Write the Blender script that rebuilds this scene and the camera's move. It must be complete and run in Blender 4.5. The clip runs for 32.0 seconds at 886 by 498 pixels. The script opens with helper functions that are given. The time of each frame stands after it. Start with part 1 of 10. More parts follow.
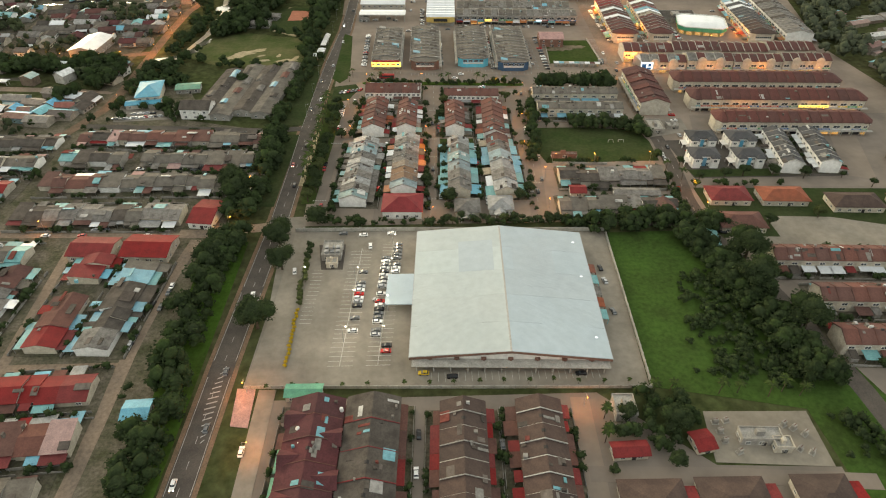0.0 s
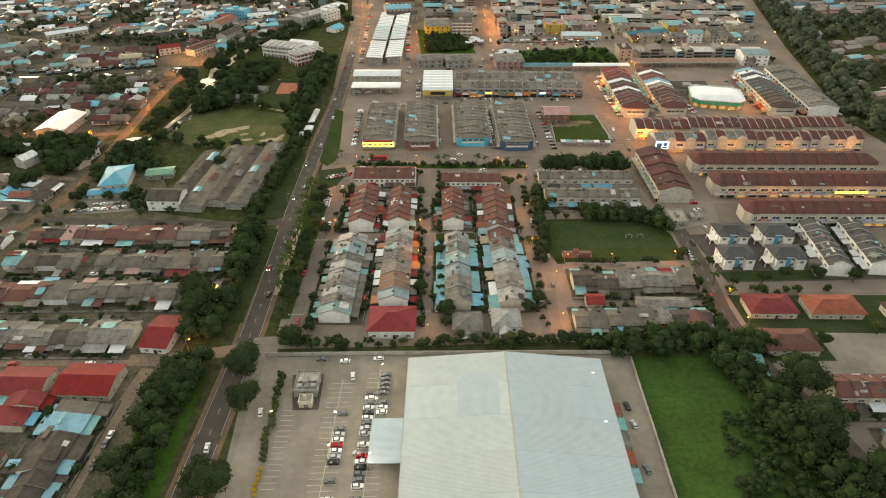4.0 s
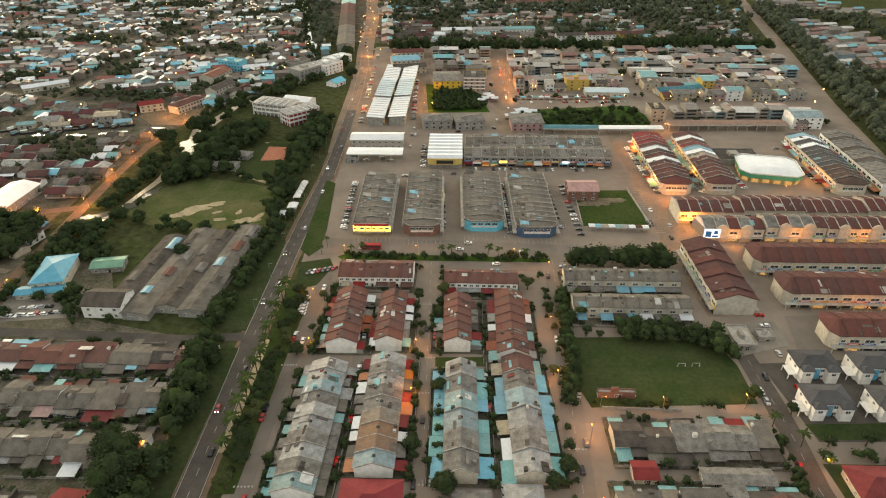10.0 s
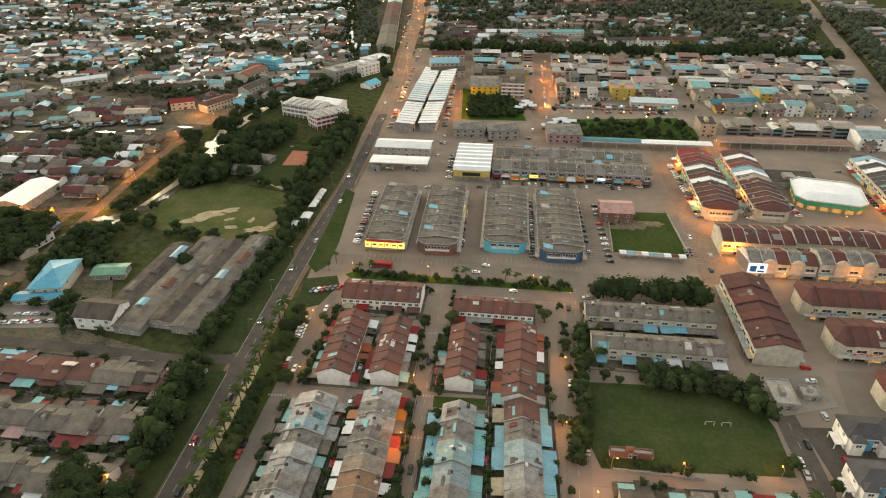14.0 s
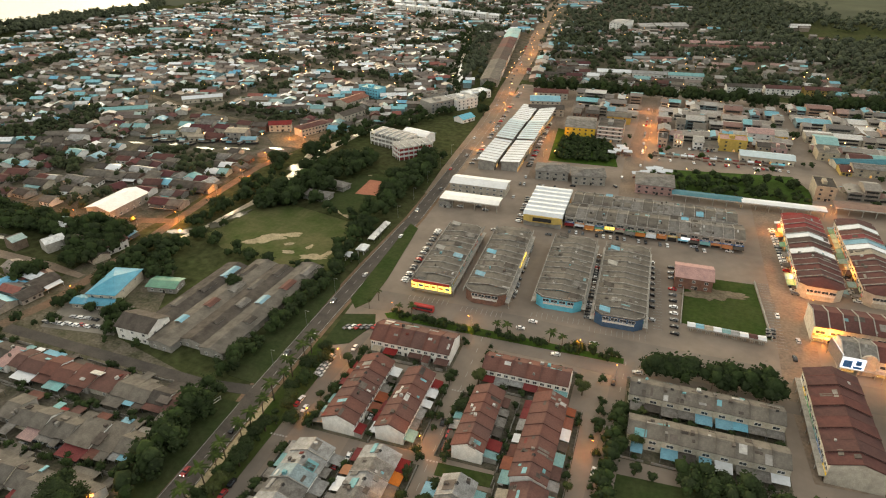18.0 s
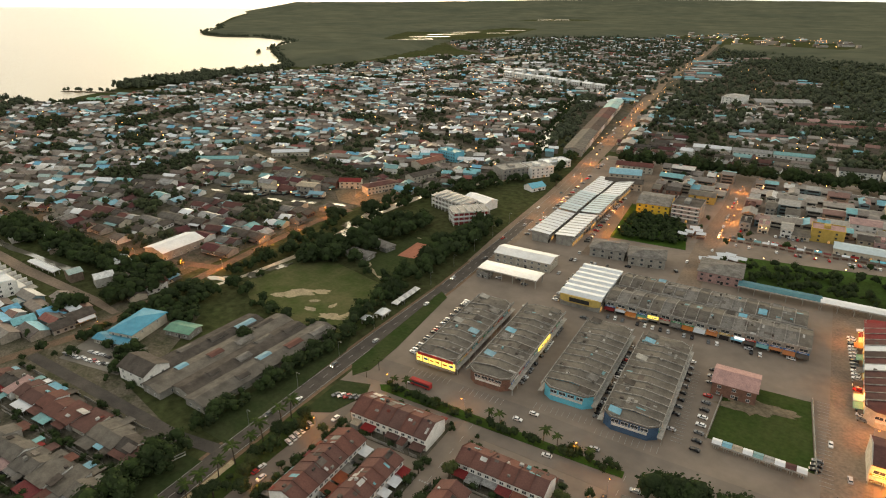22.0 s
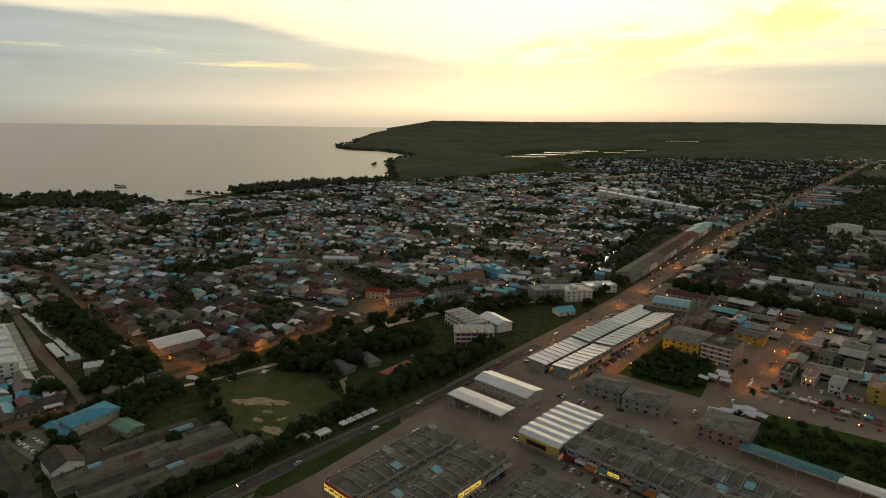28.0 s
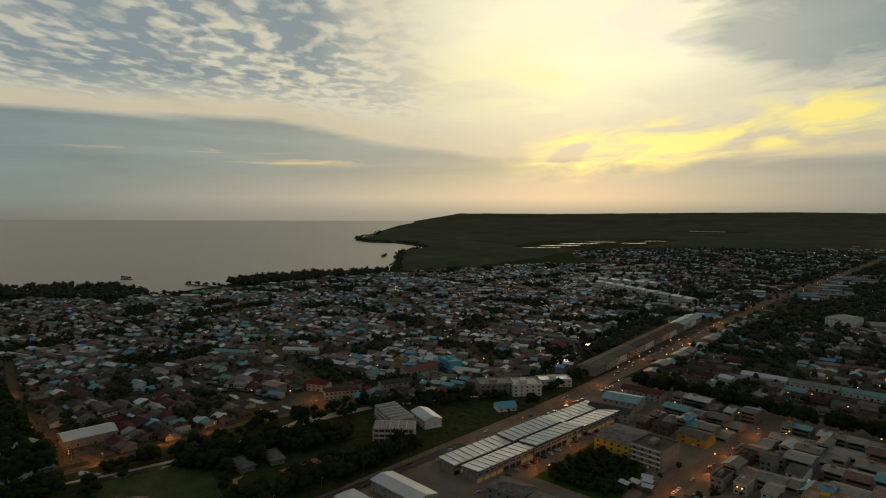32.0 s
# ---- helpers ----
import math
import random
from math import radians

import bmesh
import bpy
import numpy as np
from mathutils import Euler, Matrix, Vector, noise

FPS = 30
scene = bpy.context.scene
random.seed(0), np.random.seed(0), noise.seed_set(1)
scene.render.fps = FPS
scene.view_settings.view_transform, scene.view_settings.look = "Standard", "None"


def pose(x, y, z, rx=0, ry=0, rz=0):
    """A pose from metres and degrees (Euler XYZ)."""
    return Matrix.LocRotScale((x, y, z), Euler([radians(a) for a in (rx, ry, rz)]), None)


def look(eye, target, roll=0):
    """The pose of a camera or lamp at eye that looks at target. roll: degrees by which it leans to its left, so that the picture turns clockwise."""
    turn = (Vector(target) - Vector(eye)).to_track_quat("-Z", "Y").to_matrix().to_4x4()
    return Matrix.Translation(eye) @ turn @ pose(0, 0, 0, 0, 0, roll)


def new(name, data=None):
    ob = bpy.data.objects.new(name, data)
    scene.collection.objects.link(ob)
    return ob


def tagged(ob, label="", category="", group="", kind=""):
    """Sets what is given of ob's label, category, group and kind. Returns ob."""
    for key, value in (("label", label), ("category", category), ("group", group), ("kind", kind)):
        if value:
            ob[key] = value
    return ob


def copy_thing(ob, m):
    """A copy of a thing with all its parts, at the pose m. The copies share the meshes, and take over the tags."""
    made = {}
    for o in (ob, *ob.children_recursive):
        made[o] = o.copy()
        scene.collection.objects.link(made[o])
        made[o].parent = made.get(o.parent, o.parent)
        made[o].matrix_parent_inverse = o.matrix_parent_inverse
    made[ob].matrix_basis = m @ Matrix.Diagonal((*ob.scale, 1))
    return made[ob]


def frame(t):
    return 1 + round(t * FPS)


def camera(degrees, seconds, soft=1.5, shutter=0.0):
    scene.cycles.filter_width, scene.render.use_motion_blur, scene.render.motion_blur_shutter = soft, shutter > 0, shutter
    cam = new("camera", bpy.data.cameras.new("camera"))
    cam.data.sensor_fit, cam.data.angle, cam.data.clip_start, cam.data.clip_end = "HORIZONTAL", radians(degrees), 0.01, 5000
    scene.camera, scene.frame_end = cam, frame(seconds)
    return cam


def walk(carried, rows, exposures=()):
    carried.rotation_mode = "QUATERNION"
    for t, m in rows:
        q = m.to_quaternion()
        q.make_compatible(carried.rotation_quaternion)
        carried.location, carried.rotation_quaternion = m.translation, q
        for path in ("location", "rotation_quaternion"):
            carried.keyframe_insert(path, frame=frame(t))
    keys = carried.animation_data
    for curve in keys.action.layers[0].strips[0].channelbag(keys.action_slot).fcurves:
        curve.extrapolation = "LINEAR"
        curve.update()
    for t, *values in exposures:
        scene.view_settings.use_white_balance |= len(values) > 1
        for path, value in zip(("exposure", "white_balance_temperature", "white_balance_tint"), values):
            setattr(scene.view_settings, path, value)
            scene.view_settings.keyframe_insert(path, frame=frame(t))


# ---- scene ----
cam = camera(70, 32.0, soft=1.1)
PATH = [
    (0.0, look((-0.00, -0.00, 189.90), (3.00, 78.54, 128.07), 0.29)),
    (0.5, look((0.39, 7.10, 189.75), (3.42, 86.09, 128.50), 0.37)),
    (1.0, look((0.75, 14.14, 189.73), (3.84, 93.67, 129.19), 0.36)),
    (1.5, look((1.31, 21.30, 189.70), (4.38, 101.38, 129.88), 0.31)),
    (2.0, look((2.13, 28.46, 189.63), (5.13, 109.11, 130.59), 0.20)),
    (2.5, look((3.00, 35.24, 189.49), (5.92, 116.51, 131.29), 0.05)),
    (3.0, look((3.74, 42.08, 189.34), (6.64, 123.93, 131.96), -0.01)),
    (3.5, look((3.95, 49.23, 189.06), (6.91, 131.66, 132.51), -0.02)),
    (5.5, look((5.29, 78.49, 188.18), (8.42, 162.19, 133.56), 0.06)),
    (6.0, look((5.66, 85.81, 187.53), (8.81, 169.63, 133.08), 0.03)),
    (6.5, look((6.30, 93.29, 186.70), (9.42, 177.37, 132.66), -0.03)),
    (7.0, look((7.27, 100.45, 185.83), (10.31, 184.86, 132.28), -0.06)),
    (7.5, look((7.99, 106.92, 185.20), (11.04, 191.62, 132.12), -0.07)),
    (8.0, look((8.51, 112.96, 184.76), (11.55, 197.89, 132.06), -0.06)),
    (8.5, look((9.26, 118.87, 184.45), (12.01, 204.05, 132.12), -0.06)),
    (9.0, look((10.39, 125.05, 184.09), (12.61, 210.45, 132.12), -0.07)),
    (9.5, look((11.21, 132.41, 183.31), (12.74, 218.18, 131.93), -0.10)),
    (10.0, look((12.25, 137.92, 182.66), (13.15, 223.88, 131.56), -0.14)),
    (10.5, look((13.66, 142.83, 182.36), (14.07, 228.79, 131.25), -0.12)),
    (11.0, look((15.30, 147.11, 182.18), (15.57, 233.08, 131.10), -0.15)),
    (11.5, look((16.88, 151.05, 181.99), (16.62, 236.99, 130.86), -0.14)),
    (12.0, look((18.44, 154.86, 181.99), (17.04, 240.76, 130.80), -0.10)),
    (12.5, look((20.36, 158.23, 181.89), (17.80, 244.07, 130.65), -0.09)),
    (13.0, look((22.79, 160.71, 181.57), (19.12, 246.48, 130.29), -0.07)),
    (13.5, look((25.95, 162.99, 181.15), (21.04, 248.71, 129.88), -0.07)),
    (15.5, look((38.90, 174.30, 180.11), (25.73, 259.06, 128.71), -0.02)),
    (16.0, look((42.94, 177.60, 179.80), (27.51, 262.16, 128.69), -0.05)),
    (16.5, look((46.71, 181.01, 179.56), (28.99, 265.66, 129.37), -0.05)),
    (17.0, look((50.65, 184.22, 179.26), (30.57, 268.95, 130.08), -0.04)),
    (17.5, look((54.92, 187.63, 179.00), (32.46, 272.34, 130.82), -0.05)),
    (18.0, look((59.80, 191.46, 178.71), (35.03, 276.10, 131.55), -0.01)),
    (18.5, look((65.09, 195.63, 178.40), (38.01, 280.14, 132.31), 0.06)),
    (19.0, look((70.11, 199.95, 178.03), (40.76, 284.27, 132.99), 0.11)),
    (19.5, look((75.42, 204.39, 177.85), (43.80, 288.44, 133.85), 0.13)),
    (20.0, look((80.93, 208.68, 177.64), (47.00, 292.38, 134.72), 0.14)),
    (20.5, look((86.35, 212.92, 177.36), (50.11, 296.25, 135.61), 0.20)),
    (21.0, look((91.52, 217.41, 177.03), (53.01, 300.26, 136.37), 0.23)),
    (21.5, look((96.88, 222.26, 176.73), (56.05, 304.50, 137.12), 0.25)),
    (22.0, look((102.17, 227.46, 176.47), (59.02, 309.03, 137.93), 0.22)),
    (22.5, look((107.32, 232.90, 176.16), (61.90, 313.69, 138.62), 0.22)),
    (23.0, look((112.58, 238.32, 176.03), (64.89, 318.26, 139.50), 0.24)),
    (23.5, look((118.22, 243.82, 176.36), (68.30, 322.82, 140.78), 0.28)),
    (24.0, look((123.67, 249.29, 176.62), (71.54, 327.29, 141.98), 0.33)),
    (24.5, look((129.09, 254.82, 176.94), (75.25, 332.16, 143.48), 0.45)),
    (25.0, look((134.78, 260.34, 177.14), (79.45, 337.26, 145.17), 0.54)),
    (25.5, look((140.43, 265.71, 177.41), (83.65, 342.20, 147.00), 0.66)),
    (27.5, look((165.75, 290.49, 177.62), (103.65, 365.13, 153.70), 0.68)),
    (28.0, look((173.29, 297.90, 177.14), (110.19, 372.23, 154.95), 0.66)),
    (28.5, look((180.49, 306.22, 176.52), (116.35, 380.20, 156.18), 0.56)),
    (29.0, look((187.23, 314.98, 175.89), (122.16, 388.63, 157.37), 0.40)),
    (29.5, look((194.40, 323.65, 175.41), (128.42, 396.91, 158.71), 0.33)),
    (30.0, look((201.97, 331.68, 175.08), (135.16, 404.57, 160.17), 0.32)),
    (30.5, look((209.31, 339.79, 175.09), (141.86, 412.43, 161.90), 0.18)),
    (31.0, look((216.39, 348.08, 175.04), (148.37, 420.48, 163.59), 0.11)),
    (31.5, look((223.35, 356.19, 174.74), (154.78, 428.33, 165.03), 0.09)),
    (32.0, look((230.55, 364.25, 174.30), (161.46, 436.10, 166.36), 0.09)),
]
EXPOSURE = [(0.0, 1.82, 6950, 6), (8.0, 1.78, 7050, 7.5), (16.0, 1.78, 7100, 8.5), (20.0, 1.67, 7250, 9), (23.0, 1.27, 7200, 9), (25.5, 0.65, 7150, 10), (28.0, -0.1, 7000, 8.5), (32.0, -0.95, 6550, 4)]
SKY = 1.0

walk(cam, PATH, exposures=EXPOSURE)

# ---- world, sun ----
SUN_AZ, SUN_EL = -32.0, 11.0      # degrees from +y towards +x, and above the horizon
sun_dir = Vector((math.sin(radians(SUN_AZ)) * math.cos(radians(SUN_EL)), math.cos(radians(SUN_AZ)) * math.cos(radians(SUN_EL)), math.sin(radians(SUN_EL))))


class Nodes:
    """A short way to write node trees."""

    def __init__(self, tree):
        self.tree = tree
        tree.nodes.clear()

    def add(self, kind, inputs=(), **props):
        n = self.tree.nodes.new(kind)
        if "operation" in props:
            n.operation = props["operation"]
        if "use_clamp" in props:
            n.use_clamp = props["use_clamp"]
        if "data_type" in props:
            n.data_type, n.blend_type = props["data_type"], props["blend_type"]
        if "bands_direction" in props:
            n.bands_direction = props["bands_direction"]
        if "sky_type" in props:
            n.sky_type, n.sun_disc = props["sky_type"], False
            n.sun_elevation, n.sun_rotation = props["sun_elevation"], props["sun_rotation"]
        for key, value in dict(inputs).items():
            self.put(n.inputs[key], value)
        return n

    def put(self, socket, value):
        if hasattr(value, "is_output"):
            self.tree.links.new(value, socket)
        else:
            socket.default_value = value

    def math(self, op, a, b=0.0, c=0.0, clamp=False):
        n = self.add("ShaderNodeMath", operation=op, use_clamp=clamp)
        for i, value in enumerate((a, b, c)):
            self.put(n.inputs[i], value)
        return n.outputs[0]

    def mix(self, fac, a, b, blend="MIX"):
        n = self.add("ShaderNodeMix", data_type="RGBA", blend_type=blend)
        self.put(n.inputs[0], fac)
        self.put(n.inputs[6], a)
        self.put(n.inputs[7], b)
        return n.outputs[2]

    def ramp(self, fac, stops, constant=False):
        n = self.add("ShaderNodeValToRGB", {"Fac": fac})
        n.color_ramp.interpolation = "CONSTANT" if constant else "LINEAR"
        while len(n.color_ramp.elements) < len(stops):
            n.color_ramp.elements.new(0.5)
        for e, (at, col) in zip(n.color_ramp.elements, stops):
            e.position, e.color = at, rgb(col)
        return n.outputs[0]


def rgb(c):
    return (c, c, c, 1.0) if isinstance(c, (int, float)) else (c[0], c[1], c[2], 1.0)


def make_world():
    world = bpy.data.worlds.new("dusk_sky")
    world.use_nodes = True
    scene.world = world
    n = Nodes(world.node_tree)
    way = n.add("ShaderNodeTexCoord").outputs["Generated"]
    x, y, z = n.add("ShaderNodeSeparateXYZ", {0: way}).outputs
    up = n.math("ABSOLUTE", z)
    # the clear sky behind the clouds
    mirrored = n.add("ShaderNodeCombineXYZ", {0: x, 1: y, 2: up}).outputs[0]
    sky = n.add("ShaderNodeTexSky", {"Vector": mirrored}, sky_type="NISHITA", sun_elevation=radians(SUN_EL), sun_rotation=radians(SUN_AZ)).outputs[0]
    # nearness to the sun's place
    near = n.add("ShaderNodeVectorMath", {0: way, 1: tuple(sun_dir)}, operation="DOT_PRODUCT").outputs["Value"]
    near = n.math("MAXIMUM", near, 0.0)
    wide = n.math("POWER", near, 16.0)
    glow = n.math("POWER", near, 52.0)
    # compass angle and height, on which the cloud shapes are laid
    round_about = n.math("ARCTAN2", x, y)

    def noise_at(across, rise, turn, scale, detail, twist, shift):
        at = n.add("ShaderNodeCombineXYZ", {0: n.math("MULTIPLY", round_about, across), 1: n.math("MULTIPLY", up, rise), 2: shift}).outputs[0]
        at = n.add("ShaderNodeMapping", {"Vector": at, "Rotation": (0, 0, radians(turn))}).outputs[0]
        return n.add("ShaderNodeTexNoise", {"Vector": at, "Scale": scale, "Detail": detail, "Roughness": 0.55, "Distortion": twist}).outputs[0]

    def around(az, el, wide_by, high_by):
        """1 in the middle of a soft oval of the sky, 0 outside."""
        a = n.math("DIVIDE", n.math("SUBTRACT", round_about, radians(az)), radians(wide_by))
        b = n.math("DIVIDE", n.math("SUBTRACT", up, math.sin(radians(el))), math.sin(radians(high_by)))
        return n.math("SUBTRACT", 1.0, n.math("SQRT", n.math("ADD", n.math("MULTIPLY", a, a), n.math("MULTIPLY", b, b))), clamp=True)

    def soft(value, lo, hi):
        return n.ramp(value, [(lo, 0.0), (hi, 1.0)])

    def times(*parts):
        out = parts[0]
        for q in parts[1:]:
            out = n.math("MULTIPLY", out, q)
        return out

    broad = noise_at(1.0, 2.3, 14, 4.2, 7.0, 0.5, 0.0)
    drift = noise_at(1.0, 3.5, 10, 7.0, 6.0, 0.6, 2.0)
    layers = noise_at(1.0, 9.0, 2, 3.4, 6.0, 0.4, 9.0)
    thin = noise_at(1.1, 15.0, 4, 6.0, 5.0, 0.5, 12.0)
    # the high cloud lies on a level sheet, so that its rows run together towards the horizon
    flat = n.math("MAXIMUM", up, 0.03)
    east, north = n.math("DIVIDE", x, flat), n.math("DIVIDE", y, flat)
    sheet = n.add("ShaderNodeCombineXYZ", {0: east, 1: north, 2: 0.0}).outputs[0]
    sheet = n.add("ShaderNodeMapping", {"Vector": sheet, "Rotation": (0, 0, radians(-138))}).outputs[0]

    def on_sheet(along_row, across_row, detail, rough_by, twist):
        at = n.add("ShaderNodeMapping", {"Vector": sheet, "Scale": (along_row, across_row, 1.0)}).outputs[0]
        return n.add("ShaderNodeTexNoise", {"Vector": at, "Scale": 1.0, "Detail": detail, "Roughness": rough_by, "Distortion": twist}).outputs[0]

    tufts = on_sheet(4.0, 6.6, 3.0, 0.46, 0.25)
    rows_of = on_sheet(0.26, 1.3, 4.0, 0.55, 0.5)
    # the sloping top of the low sheet: high away from the sun, low beneath it
    slope = n.math("MAXIMUM", n.math("SUBTRACT", radians(-40), round_about), 0.0)
    lid = n.math("ADD", 0.060, n.math("MULTIPLY", n.math("MINIMUM", slope, 0.33), 0.168))
    lid = n.math("ADD", lid, n.math("MULTIPLY", n.math("SUBTRACT", layers, 0.5), 0.030))
    under = n.math("DIVIDE", n.math("SUBTRACT", lid, up), 0.006)
    stratus = n.math("MULTIPLY_ADD", under, 0.5, 0.5, clamp=True)
    # away from the sun and above the low sheet: cream gaps between grey-blue tufts
    away = soft(near, 0.92, 0.985)
    veil = n.math("ADD", n.math("MULTIPLY", rows_of, 0.75), times(around(-64, 14, 30, 12), 0.34))
    puff = n.math("MULTIPLY", soft(n.math("ADD", tufts, n.math("MULTIPLY", n.math("SUBTRACT", veil, 0.5), 0.55)), 0.43, 0.60), soft(veil, 0.34, 0.54))
    puff = times(puff, n.math("SUBTRACT", 1.0, away), soft(n.math("SUBTRACT", up, lid), 0.012, 0.060))
    mass = soft(n.math("ADD", drift, times(around(-11, 14.0, 15, 7.5), 0.72)), 0.62, 0.92)
    mass = n.math("MAXIMUM", mass, times(soft(n.math("ADD", rows_of, times(around(-68, 17, 26, 9), 0.30)), 0.56, 0.80), 0.8, n.math("SUBTRACT", 1.0, away)))
    mass = n.math("MULTIPLY", mass, n.math("SUBTRACT", 1.0, times(away, 0.3)))
    # gold streaks that climb to the right
    lean = n.math("SUBTRACT", up, n.math("MULTIPLY", n.math("ADD", round_about, radians(22)), 0.115))
    at = n.add("ShaderNodeCombineXYZ", {0: n.math("MULTIPLY", round_about, 2.6), 1: n.math("MULTIPLY", lean, 10.0), 2: 4.0}).outputs[0]
    brush = n.add("ShaderNodeTexNoise", {"Vector": at, "Scale": 4.0, "Detail": 3.0, "Roughness": 0.5, "Distortion": 0.5}).outputs[0]
    zone = n.math("DIVIDE", n.math("ABSOLUTE", n.math("SUBTRACT", lean, 0.088)), 0.050)
    zone = n.math("SUBTRACT", 1.0, zone, clamp=True)
    wide_zone = n.math("SUBTRACT", 1.0, n.math("DIVIDE", n.math("ABSOLUTE", n.math("ADD", round_about, radians(22))), radians(17)), clamp=True)
    zone = n.math("MULTIPLY", zone, n.math("MULTIPLY", wide_zone, 2.2, clamp=True))
    gold = n.math("MULTIPLY", soft(n.math("ADD", brush, n.math("MULTIPLY", zone, 0.10)), 0.46, 0.67), n.math("MULTIPLY", zone, 1.7, clamp=True))
    line = n.math("MULTIPLY", soft(thin, 0.56, 0.66), n.math("ADD", around(-66, 4.2, 11, 0.8), around(-57, 3.1, 9, 0.5)))
    # colours
    lower = n.mix(soft(near, 0.72, 0.985), rgb((0.46, 0.52, 0.525)), rgb((0.88, 0.74, 0.61)))
    upper = n.mix(soft(near, 0.62, 0.97), rgb((0.93, 0.90, 0.78)), rgb((1.26, 1.13, 0.86)))
    body = n.mix(soft(up, 0.055, 0.135), lower, upper)
    body = n.mix(n.math("MULTIPLY", puff, 0.84), body, rgb((0.33, 0.42, 0.515)))
    core = times(soft(n.math("MULTIPLY_ADD", drift, 0.5, around(-30, 15.0, 20, 8.0)), 0.28, 0.74), n.math("SUBTRACT", 1.0, times(mass, 0.8)))
    body = n.mix(core, body, rgb((1.75, 1.60, 1.15)))
    rosy = n.math("MULTIPLY", around(-27, 15.5, 13, 6), soft(broad, 0.46, 0.62))
    body = n.mix(n.math("MULTIPLY", rosy, 0.8), body, rgb((1.65, 1.42, 1.25)))
    body = n.mix(n.math("MULTIPLY", around(-36, 10.5, 13, 5.0), n.ramp(drift, [(0.38, 0.25), (0.6, 0.9)])), body, rgb((1.68, 1.48, 0.70)))
    body = n.mix(n.math("MULTIPLY", mass, n.ramp(broad, [(0.35, 0.95), (0.65, 0.72)])), body, rgb((0.40, 0.48, 0.53)))
    # a cream edge along the top of the low sheet
    hem = n.math("SUBTRACT", 1.0, n.math("DIVIDE", n.math("ABSOLUTE", n.math("SUBTRACT", up, n.math("ADD", lid, 0.012))), 0.022), clamp=True)
    body = n.mix(n.math("MULTIPLY", hem, times(n.math("SUBTRACT", 1.0, soft(near, 0.93, 0.99)), 0.75)), body, rgb((1.12, 0.90, 0.62)))
    low = n.mix(soft(near, 0.70, 0.985), rgb((0.355, 0.435, 0.465)), rgb((0.51, 0.54, 0.505)))
    low = n.mix(1.0, low, n.ramp(layers, [(0.3, 1.15), (0.7, 0.85)]), "MULTIPLY")
    body = n.mix(n.math("MULTIPLY", stratus, 0.93), body, low)
    body = n.mix(n.math("MULTIPLY", gold, 1.15, clamp=True), body, rgb((1.75, 1.42, 0.42)))
    body = n.mix(n.math("MULTIPLY", line, 0.9, clamp=True), body, rgb((1.45, 1.05, 0.48)))
    haze = n.mix(n.math("MULTIPLY", around(-42, 0.6, 34, 26), 1.35, clamp=True), rgb((0.41, 0.46, 0.455)), rgb((0.86, 0.78, 0.65)))
    body = n.mix(n.ramp(up, [(0.0, 0.9), (0.045, 0.0)]), body, haze)
    body = n.mix(n.ramp(up, [(0.30, 0.0), (0.7, 1.0)]), body, rgb((0.19, 0.175, 0.155)))
    # away from the sunset the whole sky is dull
    body = n.mix(soft(n.add("ShaderNodeVectorMath", {0: way, 1: tuple(sun_dir)}, operation="DOT_PRODUCT").outputs["Value"], -0.1, 0.45), rgb((0.30, 0.31, 0.31)), body)
    body = n.mix(0.012, body, sky)
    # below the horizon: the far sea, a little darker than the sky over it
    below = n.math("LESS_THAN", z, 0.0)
    # the sunset's reflection on the water is painted in as a brighter oval
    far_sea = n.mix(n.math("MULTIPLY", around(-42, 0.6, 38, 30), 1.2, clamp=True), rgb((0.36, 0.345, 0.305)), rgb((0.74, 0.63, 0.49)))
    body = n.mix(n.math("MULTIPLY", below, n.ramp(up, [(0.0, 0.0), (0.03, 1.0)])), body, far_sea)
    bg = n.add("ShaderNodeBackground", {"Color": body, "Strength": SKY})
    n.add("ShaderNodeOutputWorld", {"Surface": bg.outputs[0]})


make_world()
sun = new("sun", bpy.data.lights.new("sun", "SUN"))
sun.data.energy, sun.data.angle, sun.data.color = 0.55, radians(14), (1.0, 0.80, 0.55)
sun.matrix_world = look((0, 0, 300), tuple(Vector((0, 0, 300)) - sun_dir))


